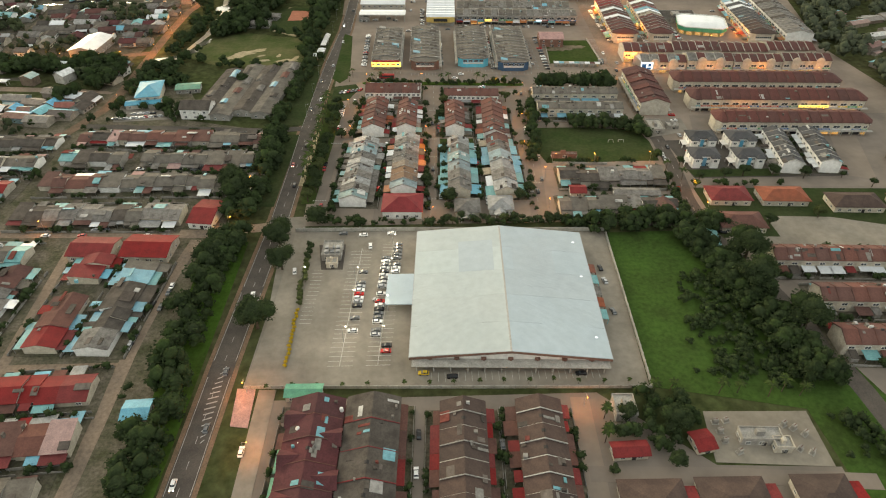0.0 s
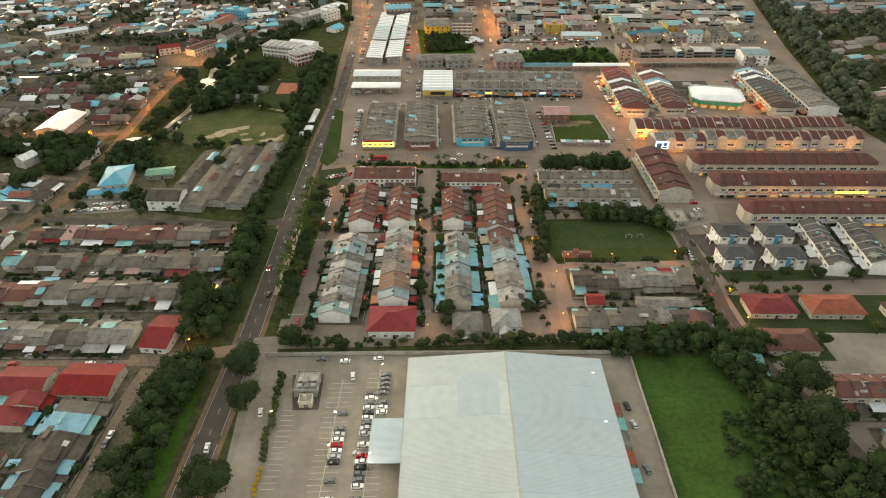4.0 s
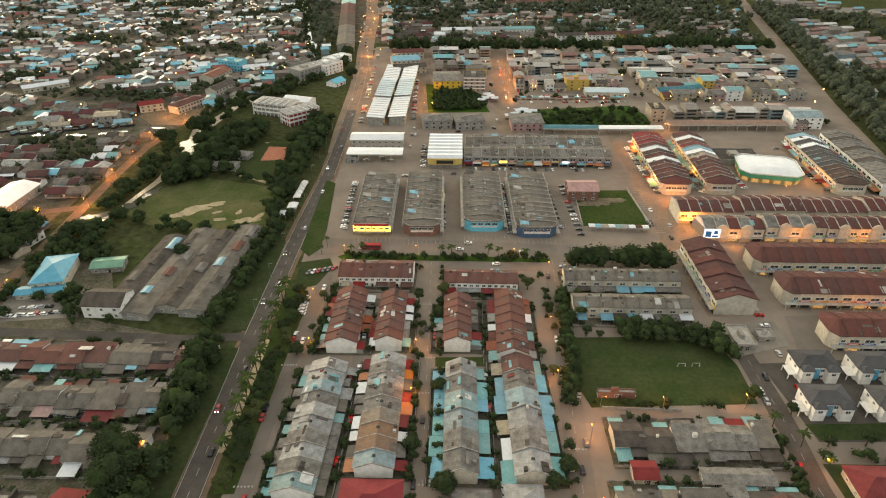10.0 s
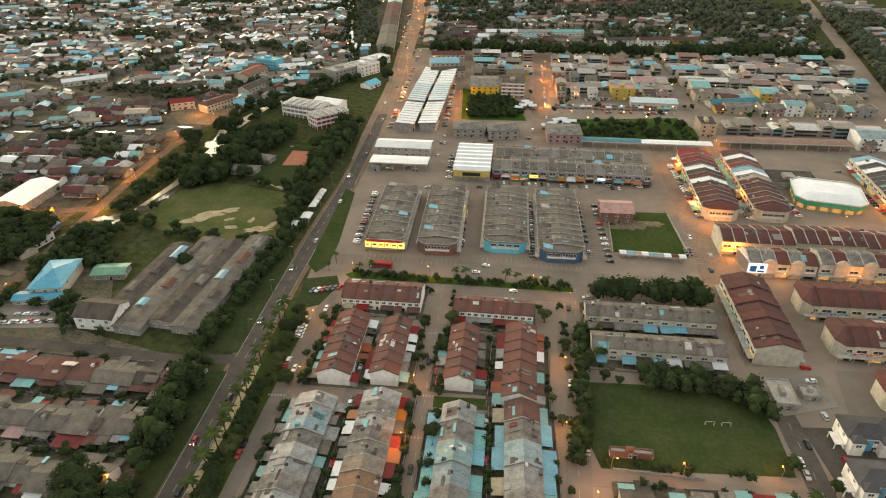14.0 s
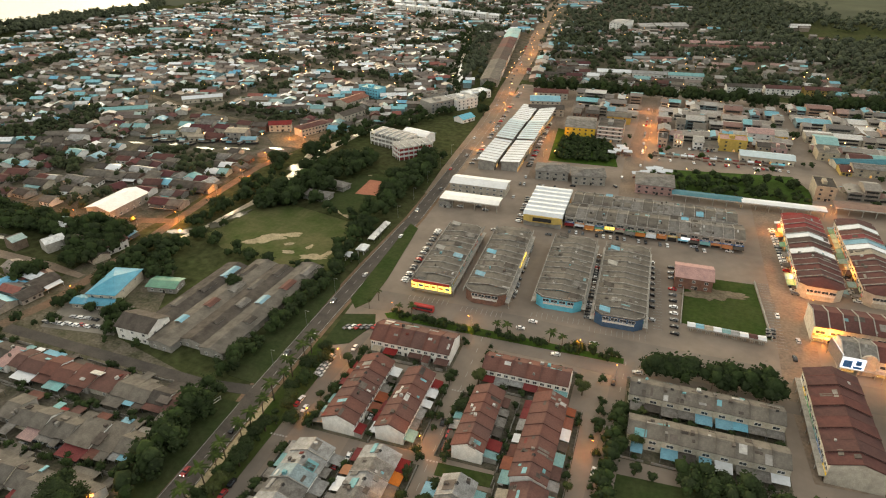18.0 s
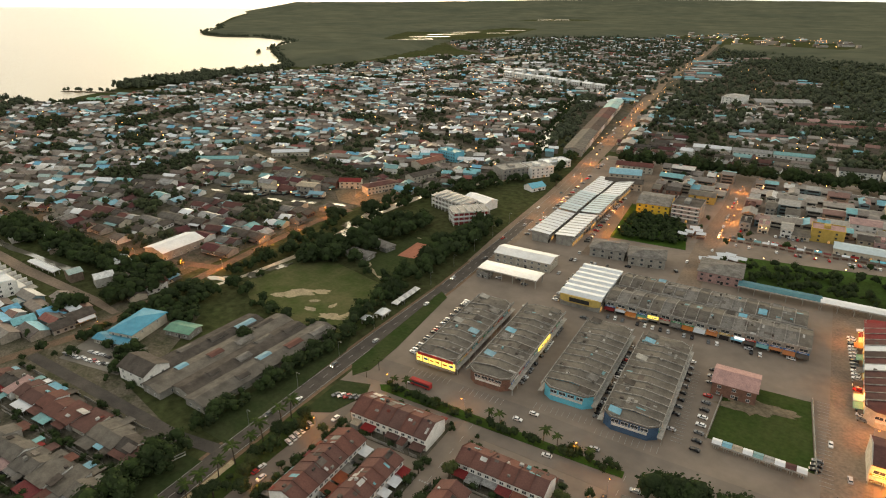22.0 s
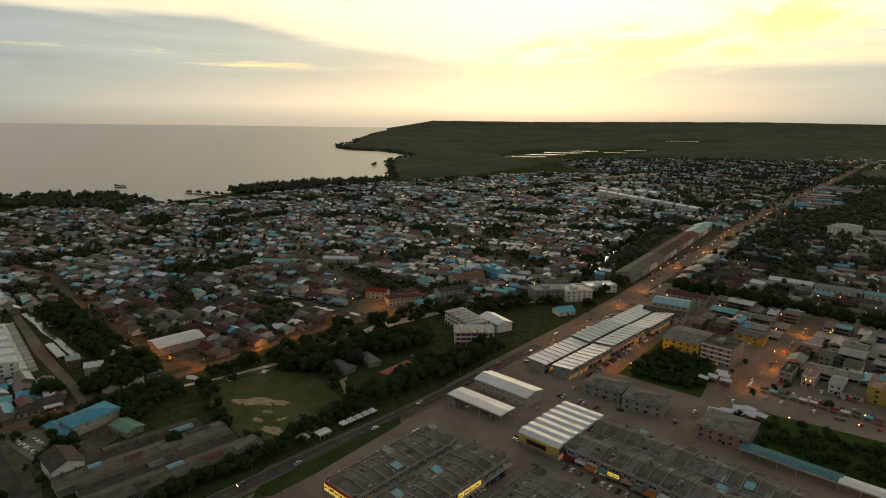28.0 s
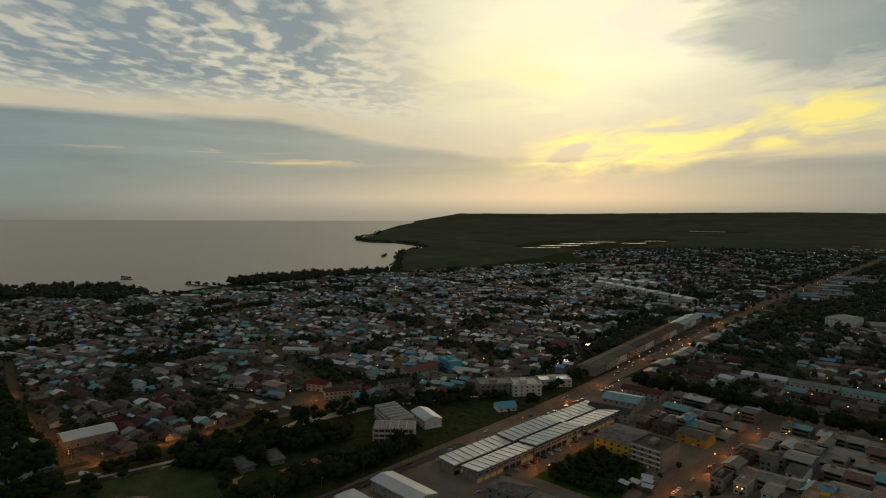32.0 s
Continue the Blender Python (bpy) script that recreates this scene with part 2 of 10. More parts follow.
# ---- materials ----
def mat(name, col, col2=None, rough=0.75, scale=0.35, bump=0.25, metal=0.0, rib=0.0, vary=0.12, stain=0.35, island=False, fine=None, axis="X", spec=None, deep=0.06):
    """A surface with blotches, grain and streaks at real size, and a shade of its own for each object."""
    m = bpy.data.materials.new(name)
    m.use_nodes = True
    n = Nodes(m.node_tree)
    at = n.add("ShaderNodeTexCoord").outputs["Object"]
    big = n.add("ShaderNodeTexNoise", {"Vector": at, "Scale": scale, "Detail": 5.0, "Roughness": 0.62}).outputs[0]
    small = n.add("ShaderNodeTexNoise", {"Vector": at, "Scale": fine or scale * 9, "Detail": 4.0, "Roughness": 0.6}).outputs[0]
    col2 = col2 or tuple(c * 0.62 for c in col)
    c = n.mix(n.ramp(big, [(0.36, 0.0), (0.66, 1.0)]), rgb(col), rgb(col2))
    grain = n.ramp(small, [(0.30, 1.0 - stain), (0.70, 1.0 + stain * 0.35)])
    c = n.mix(1.0, c, grain, "MULTIPLY")
    who = n.add("ShaderNodeNewGeometry").outputs["Random Per Island"] if island else n.add("ShaderNodeObjectInfo").outputs["Random"]
    c = n.add("ShaderNodeHueSaturation", {"Hue": 0.5, "Saturation": n.math("MULTIPLY_ADD", who, 0.25, 0.85), "Value": n.math("MULTIPLY_ADD", who, 2 * vary, 1 - vary), "Color": c}).outputs[0]
    height = small
    if rib:
        wave = n.add("ShaderNodeTexWave", {"Vector": at, "Scale": 0.314 / rib, "Distortion": 0.0}, bands_direction=axis).outputs[1]
        height = n.math("ADD", n.math("MULTIPLY", wave, 1.5), small)
    b = n.add("ShaderNodeBump", {"Strength": bump, "Distance": deep, "Height": height}).outputs[0]
    r = n.math("MULTIPLY_ADD", small, 0.2, rough - 0.1, clamp=True)
    bsdf = n.add("ShaderNodeBsdfPrincipled", {"Base Color": c, "Roughness": r, "Metallic": metal, "Normal": b, "Specular IOR Level": spec if spec is not None else 0.0 if rough > 0.87 else 0.05 if rough > 0.65 else 0.4 if rough < 0.3 else 0.18})
    n.add("ShaderNodeOutputMaterial", {"Surface": bsdf.outputs[0]})
    return m


def palette_mat(name, colours, rough=0.7, stain=0.4):
    """Like mat, but each loose island takes one of several colours; a fourth number gives its roughness."""
    m = bpy.data.materials.new(name)
    m.use_nodes = True
    n = Nodes(m.node_tree)
    at = n.add("ShaderNodeTexCoord").outputs["Object"]
    who = n.add("ShaderNodeNewGeometry").outputs["Random Per Island"]
    c = n.ramp(who, [(i / len(colours), k) for i, k in enumerate(colours)], constant=True)
    dull = n.ramp(who, [(i / len(colours), k[3] if len(k) > 3 else rough) for i, k in enumerate(colours)], constant=True)
    small = n.add("ShaderNodeTexNoise", {"Vector": at, "Scale": 0.5, "Detail": 6.0, "Roughness": 0.7}).outputs[0]
    c = n.mix(1.0, c, n.ramp(small, [(0.32, 1.0 - stain), (0.68, 1.12)]), "MULTIPLY")
    b = n.add("ShaderNodeBump", {"Strength": 0.3, "Distance": 0.06, "Height": small}).outputs[0]
    gloss = n.math("MULTIPLY", n.math("SUBTRACT", 0.8, dull, clamp=True), 1.0)
    bsdf = n.add("ShaderNodeBsdfPrincipled", {"Base Color": c, "Roughness": dull, "Normal": b, "Specular IOR Level": gloss})
    n.add("ShaderNodeOutputMaterial", {"Surface": bsdf.outputs[0]})
    return m


def glow_mat(name, col, power):
    m = bpy.data.materials.new(name)
    m.use_nodes = True
    n = Nodes(m.node_tree)
    e = n.add("ShaderNodeEmission", {"Color": rgb(col), "Strength": power})
    n.add("ShaderNodeOutputMaterial", {"Surface": e.outputs[0]})
    return m


GREY_ROOF = mat("weathered_fibre_cement", (0.225, 0.215, 0.20), (0.12, 0.11, 0.10), 0.85, 0.3, 0.3, rib=0.25, stain=0.38, fine=2.2)
HALL_BLUE = mat("bright_blue_roof", (0.075, 0.30, 0.43), (0.055, 0.23, 0.34), 0.5, 0.25, 0.4, rib=0.3, stain=0.2)
PALE_ROOF = mat("pale_fibre_cement", (0.31, 0.315, 0.315), (0.18, 0.18, 0.175), 0.55, 0.3, 0.3, rib=0.25, stain=0.38, fine=2.2)
DARK_ROOF = mat("dark_stained_roof", (0.10, 0.088, 0.078), (0.055, 0.048, 0.042), 0.85, 0.2, 0.3, rib=0.3, stain=0.2)
MAROON = mat("maroon_concrete_tile", (0.146, 0.074, 0.062), (0.098, 0.053, 0.045), 0.8, 0.18, 0.3, rib=0.35, stain=0.2)
PLUM = mat("plum_brown_tile", (0.105, 0.040, 0.043), (0.070, 0.030, 0.032), 0.8, 0.18, 0.3, rib=0.35, stain=0.2)
BAY_PAINT = mat("bay_paint", (0.58, 0.57, 0.53), (0.40, 0.39, 0.36), 0.8, 2.0, 0.1)
DARK_BROWN = mat("dark_brown_tile", (0.090, 0.065, 0.056), (0.062, 0.046, 0.041), 0.8, 0.18, 0.3, rib=0.35, stain=0.2)
BROWN = mat("brown_red_tile", (0.118, 0.054, 0.048), (0.078, 0.040, 0.037), 0.8, 0.15, 0.3, rib=0.35, stain=0.2)
CRIMSON = mat("crimson_metal_roof", (0.240, 0.018, 0.023), (0.18, 0.016, 0.020), 0.6, 0.25, 0.3, rib=0.3, stain=0.2, spec=0.03)
RED = mat("red_metal_roof", (0.205, 0.036, 0.036), (0.145, 0.030, 0.030), 0.6, 0.25, 0.3, rib=0.3, stain=0.25, spec=0.03)
ORANGE_ROOF = mat("orange_metal_roof", (0.46, 0.17, 0.055), (0.36, 0.14, 0.05), 0.6, 0.25, 0.3, rib=0.3, stain=0.22, spec=0.1)
TERRACOTTA = mat("terracotta_tile", (0.27, 0.095, 0.058), (0.18, 0.07, 0.046), 0.75, 0.25, 0.3, rib=0.3, stain=0.2)
TEAL = mat("teal_metal_roof", (0.18, 0.37, 0.38), (0.13, 0.28, 0.29), 0.55, 0.25, 0.4, rib=0.3, stain=0.3)
BLUE = mat("blue_metal_roof", (0.165, 0.385, 0.495), (0.12, 0.29, 0.385), 0.55, 0.25, 0.4, rib=0.3, stain=0.25)
GREEN = mat("green_metal_roof", (0.12, 0.33, 0.22), (0.09, 0.23, 0.17), 0.55, 0.25, 0.4, rib=0.3, stain=0.3)
WHITE_ROOF = mat("white_metal_roof", (0.62, 0.655, 0.69), (0.50, 0.53, 0.56), 0.42, 0.08, 0.4, rib=0.4, stain=0.12, vary=0.05, spec=0.5)
# two tints of one roof: how the evening light falls is painted in
STORE_ROOF_COOL = mat("bluish_store_roof", (0.345, 0.41, 0.455), (0.31, 0.375, 0.42), 0.5, 0.02, 0.3, rib=0.5, stain=0.1, vary=0.05, spec=0.4)
STORE_ROOF = mat("pale_store_roof", (0.385, 0.43, 0.435), (0.35, 0.40, 0.41), 0.5, 0.03, 0.3, rib=0.5, stain=0.1, vary=0.07, spec=0.4)
PINK_ROOF = mat("faded_pink_roof", (0.42, 0.27, 0.25), (0.30, 0.20, 0.19), 0.7, 0.3, 0.4, rib=0.3)
BLUE_WASH = mat("blue_washed_fibre_cement", (0.24, 0.32, 0.345), (0.15, 0.19, 0.205), 0.6, 0.25, 0.3, rib=0.25, stain=0.45, fine=2.0)
TEAL_WASH = mat("teal_washed_fibre_cement", (0.21, 0.325, 0.33), (0.15, 0.20, 0.20), 0.6, 0.25, 0.3, rib=0.25, stain=0.45, fine=2.0)
TAN_WASH = mat("tan_stained_fibre_cement", (0.25, 0.215, 0.18), (0.16, 0.125, 0.10), 0.8, 0.25, 0.3, rib=0.25, stain=0.4, fine=2.0)
RUSTY_ROOF = mat("rusty_metal_roof", (0.235, 0.15, 0.10), (0.165, 0.115, 0.085), 0.75, 0.25, 0.3, rib=0.3, stain=0.4, fine=2.0)
DUSTY_PINK = mat("dusty_pink_brown_roof", (0.27, 0.175, 0.135), (0.20, 0.135, 0.11), 0.8, 0.25, 0.3, rib=0.3, stain=0.3)
TAN_ROOF = mat("tan_metal_roof", (0.42, 0.36, 0.27), (0.30, 0.26, 0.20), 0.7, 0.3, 0.4, rib=0.3)
WALL = mat("cream_plaster", (0.54, 0.49, 0.40), (0.38, 0.345, 0.285), 0.85, 0.4, 0.15, stain=0.25)
WHITE = mat("white_plaster", (0.76, 0.75, 0.72), (0.60, 0.59, 0.56), 0.8, 0.4, 0.15, stain=0.2)
GREY_WALL = mat("grey_plaster", (0.34, 0.32, 0.29), (0.22, 0.21, 0.19), 0.85, 0.4, 0.2, stain=0.3)
BRICK_WALL = mat("raw_brown_block", (0.22, 0.13, 0.10), (0.15, 0.09, 0.075), 0.9, 0.5, 0.4)
YELLOW_WALL = mat("yellow_paint", (0.62, 0.43, 0.09), (0.48, 0.33, 0.08), 0.7, 0.4, 0.1, stain=0.2)
OCHRE_WALL = mat("ochre_paint", (0.46, 0.33, 0.10), (0.34, 0.25, 0.08), 0.7, 0.4, 0.1, stain=0.25)
DUSTY_ROAD = mat("dusty_road", (0.27, 0.205, 0.152), (0.18, 0.145, 0.115), 0.9, 0.05, 0.3, stain=0.3, fine=0.7)
DARK_TEAL = mat("dark_teal_roof", (0.06, 0.175, 0.215), (0.045, 0.13, 0.165), 0.6, 0.25, 0.4, rib=0.3, stain=0.3, spec=0.06)
BLUE_WALL = mat("blue_paint", (0.12, 0.36, 0.52), (0.10, 0.28, 0.42), 0.7, 0.4, 0.1, stain=0.2)
SKYBLUE_WALL = mat("pale_blue_paint", (0.16, 0.47, 0.60), (0.12, 0.38, 0.50), 0.7, 0.4, 0.1, stain=0.2)
NAVY_WALL = mat("navy_paint", (0.07, 0.13, 0.22), (0.055, 0.10, 0.17), 0.7, 0.4, 0.1)
GREEN_WALL = mat("green_paint", (0.08, 0.40, 0.22), (0.06, 0.30, 0.17), 0.7, 0.4, 0.1)
RED_WALL = mat("red_paint", (0.42, 0.05, 0.045), (0.30, 0.04, 0.04), 0.7, 0.4, 0.1)
CONCRETE = mat("concrete", (0.40, 0.385, 0.35), (0.28, 0.27, 0.245), 0.85, 0.3, 0.3)
SLATE = mat("slate_grey_roof", (0.085, 0.085, 0.088), (0.06, 0.06, 0.062), 0.8, 0.2, 0.3, rib=0.3, stain=0.2)
CAP = mat("party_wall_cap", (0.38, 0.36, 0.33), (0.19, 0.18, 0.165), 0.9, 0.6, 0.2)
DARK = mat("dark_opening", (0.035, 0.033, 0.032), (0.025, 0.025, 0.025), 0.6, 0.6, 0.1)
GLASS = mat("window_glass", (0.045, 0.055, 0.062), (0.035, 0.042, 0.05), 0.12, 0.6, 0.02, stain=0.1)
STEEL = mat("galvanised_steel", (0.42, 0.43, 0.44), (0.32, 0.33, 0.34), 0.4, 0.8, 0.1, metal=0.8)
RUBBER = mat("tyre_rubber", (0.02, 0.02, 0.02), None, 0.9, 3.0, 0.1)
BARK = mat("bark", (0.11, 0.085, 0.06), (0.07, 0.055, 0.042), 0.95, 2.0, 0.5)
LEAF = mat("leaves", (0.040, 0.056, 0.025), (0.026, 0.038, 0.018), 0.9, 0.35, 0.5, vary=0.12, stain=0.35, island=True, fine=1.5, deep=0.3)
LEAF_OLIVE = mat("olive_leaves", (0.070, 0.084, 0.032), (0.046, 0.058, 0.025), 0.9, 0.35, 0.5, vary=0.12, stain=0.35, island=True, fine=1.5, deep=0.3)
PALM = mat("palm_fronds", (0.045, 0.068, 0.018), (0.03, 0.045, 0.014), 0.85, 1.0, 0.1, vary=0.25, island=True)
YELLOW_LEAF = mat("yellow_leaves", (0.42, 0.30, 0.02), (0.30, 0.20, 0.02), 0.7, 1.0, 0.1, vary=0.2, island=True)
# village trees: leaf colour lightened part way to stand for distance haze
GARDEN_LEAF = mat("hazed_garden_leaves", (0.058, 0.071, 0.038), (0.040, 0.051, 0.029), 0.9, 0.07, 0.4, vary=0.14, stain=0.3, island=True, fine=1.0, deep=0.3)
# far trees: distance haze put into a paler copy of the woodland leaves
FAR_WOODS = mat("hazed_far_leaves", (0.084, 0.096, 0.062), (0.058, 0.070, 0.047), 0.9, 0.05, 0.4, vary=0.12, stain=0.3, island=True, fine=0.8, deep=0.3)
WOODS = mat("woodland_leaves", (0.039, 0.057, 0.024), (0.025, 0.037, 0.017), 0.9, 0.07, 0.5, vary=0.14, stain=0.35, island=True, fine=1.0, deep=0.3)
GRASS = mat("mown_grass", (0.036, 0.056, 0.019), (0.056, 0.068, 0.029), 0.95, 0.06, 0.15, stain=0.25, fine=0.5)
ROUGH_GRASS = mat("rough_grass", (0.052, 0.105, 0.018), (0.040, 0.066, 0.016), 0.95, 0.05, 0.3, stain=0.3, fine=0.5)
DRY_GRASS = mat("dry_grass", (0.060, 0.085, 0.025), (0.125, 0.120, 0.055), 0.95, 0.045, 0.15, stain=0.22, fine=0.4)
EARTH = mat("trodden_earth", (0.20, 0.165, 0.12), (0.12, 0.105, 0.075), 0.95, 0.06, 0.5, stain=0.45, fine=0.5)
SAND = mat("bare_sand", (0.42, 0.35, 0.24), (0.28, 0.24, 0.16), 0.95, 0.15, 0.4, stain=0.4)
ASPHALT = mat("asphalt", (0.105, 0.092, 0.080), (0.072, 0.064, 0.058), 0.85, 0.12, 0.25, stain=0.25, fine=2.0)
OLD_ASPHALT = mat("worn_pavement", (0.228, 0.192, 0.162), (0.158, 0.136, 0.116), 0.9, 0.03, 0.04, stain=0.07, fine=0.2)
BLOCK_ROOF = mat("brown_grey_roof", (0.165, 0.15, 0.13), (0.10, 0.09, 0.078), 0.85, 0.2, 0.3, rib=0.25, stain=0.2)
YARD = mat("patchy_yard", (0.150, 0.132, 0.106), (0.066, 0.068, 0.042), 0.95, 0.11, 0.4, stain=0.45, fine=0.8)
PAVING = mat("red_shoulder", (0.20, 0.135, 0.095), (0.13, 0.10, 0.07), 0.9, 0.15, 0.3, stain=0.3)
CARPARK = mat("concrete_car_park", (0.255, 0.232, 0.195), (0.175, 0.158, 0.132), 0.85, 0.04, 0.1, stain=0.16, fine=0.3)
PAINT = mat("road_paint", (0.46, 0.45, 0.42), (0.28, 0.27, 0.25), 0.8, 2.0, 0.1)
CLAY = mat("clay_court", (0.50, 0.185, 0.10), (0.42, 0.155, 0.09), 0.9, 0.2, 0.2)
LAMP_ON = glow_mat("sodium_lamp", (1.0, 0.27, 0.03), 6.0)
LAMP_WHITE = glow_mat("white_lamp", (1.0, 0.82, 0.55), 10.0)
SIGN_LIT = glow_mat("lit_sign_yellow", (1.0, 0.70, 0.14), 0.72)
SIGN_WHITE = glow_mat("lit_sign_white", (0.9, 0.95, 1.0), 0.55)


def lit_shop():
    """A lit interior, uneven with shelves and goods."""
    m = bpy.data.materials.new("lit_shop_interior")
    m.use_nodes = True
    n = Nodes(m.node_tree)
    at = n.add("ShaderNodeTexCoord").outputs["Object"]
    goods = n.add("ShaderNodeTexNoise", {"Vector": at, "Scale": 1.6, "Detail": 5.0, "Roughness": 0.7}).outputs[0]
    e = n.add("ShaderNodeEmission", {"Color": n.ramp(goods, [(0.35, (0.5, 0.16, 0.03)), (0.5, (1.0, 0.5, 0.13)), (0.66, (1.0, 0.78, 0.42))]), "Strength": n.math("MULTIPLY", n.ramp(goods, [(0.35, 0.15), (0.65, 1.0)]), 0.32)})
    n.add("ShaderNodeOutputMaterial", {"Surface": e.outputs[0]})
    return m


SHOP_LIT = lit_shop()


def water_mat():
    m = bpy.data.materials.new("sea_water")
    m.use_nodes = True
    n = Nodes(m.node_tree)
    at = n.add("ShaderNodeTexCoord").outputs["Object"]
    a = n.add("ShaderNodeTexNoise", {"Vector": at, "Scale": 0.35, "Detail": 5.0, "Roughness": 0.6}).outputs[0]
    b = n.add("ShaderNodeBump", {"Strength": 1.0, "Distance": 0.9, "Height": a}).outputs[0]
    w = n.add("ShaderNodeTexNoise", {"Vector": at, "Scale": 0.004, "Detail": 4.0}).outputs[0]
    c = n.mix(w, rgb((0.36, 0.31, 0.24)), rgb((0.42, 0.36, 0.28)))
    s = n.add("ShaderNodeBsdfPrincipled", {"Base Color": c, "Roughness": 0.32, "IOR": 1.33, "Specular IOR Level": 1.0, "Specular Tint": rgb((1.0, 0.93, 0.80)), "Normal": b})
    n.add("ShaderNodeOutputMaterial", {"Surface": s.outputs[0]})
    return m


WATER = water_mat()
STILL_WATER = mat("still_water", (0.12, 0.115, 0.09), (0.10, 0.095, 0.075), 0.12, 0.02, 0.02, stain=0.05, vary=0.0, spec=0.9)


# ---- building blocks ----
class Shape:
    """Collects solid pieces of one mesh."""

    def __init__(self):
        self.v, self.f, self.k = [], [], []

    def add(self, pts, faces, k=0):
        o = len(self.v)
        self.v += [tuple(p) for p in pts]
        self.f += [tuple(i + o for i in q) for q in faces]
        self.k += [k] * len(faces)
        return self

    def box(self, x0, x1, y0, y1, z0, z1, k=0):
        return self.add([(x, y, z) for z in (z0, z1) for x, y in ((x0, y0), (x1, y0), (x1, y1), (x0, y1))],
                        [(0, 3, 2, 1), (4, 5, 6, 7), (0, 1, 5, 4), (1, 2, 6, 5), (2, 3, 7, 6), (3, 0, 4, 7)], k)

    def prism(self, ring, z0, z1, k=0):
        n = len(ring)
        return self.add([(x, y, z0) for x, y in ring] + [(x, y, z1) for x, y in ring],
                        [tuple(range(n))[::-1], tuple(range(n, 2 * n))] + [(i, (i + 1) % n, n + (i + 1) % n, n + i) for i in range(n)], k)

    def tube(self, x, y, z0, z1, r0, r1=None, n=8, k=0):
        r1 = r0 if r1 is None else r1
        ring = [(math.cos(2 * math.pi * i / n), math.sin(2 * math.pi * i / n)) for i in range(n)]
        return self.add([(x + a * r0, y + b * r0, z0) for a, b in ring] + [(x + a * r1, y + b * r1, z1) for a, b in ring],
                        [tuple(range(n))[::-1], tuple(range(n, 2 * n))] + [(i, (i + 1) % n, n + (i + 1) % n, n + i) for i in range(n)], k)

    def extrude_x(self, x0, x1, ring, k=0):
        """A ring of (y, z) points carried along x."""
        n = len(ring)
        return self.add([(x0, y, z) for y, z in ring] + [(x1, y, z) for y, z in ring],
                        [tuple(range(n)), tuple(range(n, 2 * n))[::-1]] + [(i, n + i, n + (i + 1) % n, (i + 1) % n) for i in range(n)], k)

    def slope(self, x0, x1, ya, za, yb, zb, t=0.14, k=0):
        """A slab from (ya, za) to (yb, zb)."""
        return self.extrude_x(x0, x1, [(ya, za), (yb, zb), (yb, zb + t), (ya, za + t)], k)

    def gable(self, x0, x1, y0, y1, z, h, t=0.14, k=0):
        ym = (y0 + y1) / 2
        return self.slope(x0, x1, y0, z, ym, z + h, t, k).slope(x0, x1, ym, z + h, y1, z, t, k)

    def hip(self, x0, x1, y0, y1, z, h, k=0):
        ym, d = (y0 + y1) / 2, min((y1 - y0), (x1 - x0)) / 2
        pts = [(x0, y0, z), (x1, y0, z), (x1, y1, z), (x0, y1, z), (x0 + d, ym, z + h), (x1 - d, ym, z + h)]
        self.add([(x, y, zz - 0.2) for x, y, zz in pts[:4]] + pts, [(0, 3, 2, 1), (0, 1, 5, 4), (1, 2, 6, 5), (2, 3, 7, 6), (3, 0, 4, 7),
                 (4, 5, 9, 8), (5, 6, 9), (6, 7, 8, 9), (7, 4, 8)], k)
        return self

    def walls(self, x0, x1, y0, y1, z0, z1, h=0.0, k=0):
        """A house body whose end walls rise to the ridge along x."""
        ym = (y0 + y1) / 2
        return self.extrude_x(x0, x1, [(y0, z0), (y1, z0), (y1, z1), (ym, z1 + h), (y0, z1)] if h else [(y0, z0), (y1, z0), (y1, z1), (y0, z1)], k)

    def mesh(self, name, mats):
        me = bpy.data.meshes.new(name)
        me.from_pydata(self.v, [], self.f)
        for m in (mats if isinstance(mats, (list, tuple)) else (mats,)):
            me.materials.append(m)
        if any(self.k):
            me.polygons.foreach_set("material_index", self.k)
        me.update()
        return me


CACHE = {}


def cached(key, make):
    if key not in CACHE:
        CACHE[key] = make()
    return CACHE[key]


def part(name, shape, mats, parent, label="", at=None):
    """One mesh object under a thing or a part; shape may be a ready mesh."""
    me = shape if isinstance(shape, bpy.types.Mesh) else shape.mesh(name, mats)
    ob = new(name, me)
    ob.parent = parent
    if at is not None:
        ob.matrix_basis = at
    return tagged(ob, label) if label else ob


TAKEN = []      # footprints: x, y, half length, half width, cos, sin


def thing(name, x, y, ang=0.0, z=0.0, label="", category="", group="", kind=""):
    ob = new(name)
    ob.empty_display_size = 0.5
    ob.matrix_basis = pose(x, y, z, 0, 0, ang)
    return tagged(ob, label, category, group, kind)


def take(x, y, length, width, ang, margin=1.5):
    TAKEN.append((x, y, length / 2 + margin, width / 2 + margin, math.cos(radians(ang)), math.sin(radians(ang))))


def is_free(x, y, r=5.0):
    for a, b, hl, hw, c, s in TAKEN:
        dx, dy = x - a, y - b
        if abs(dx * c + dy * s) < hl + r and abs(dy * c - dx * s) < hw + r:
            return False
    return True


def seen(ang, side, x):
    """Whether a long side can be met from the flight line, which passes to the south and east."""
    nx, ny = side * -math.sin(radians(ang)), side * math.cos(radians(ang))
    return ny < -0.5 or (ny < 0.5 and (nx > 0 or x > 10))


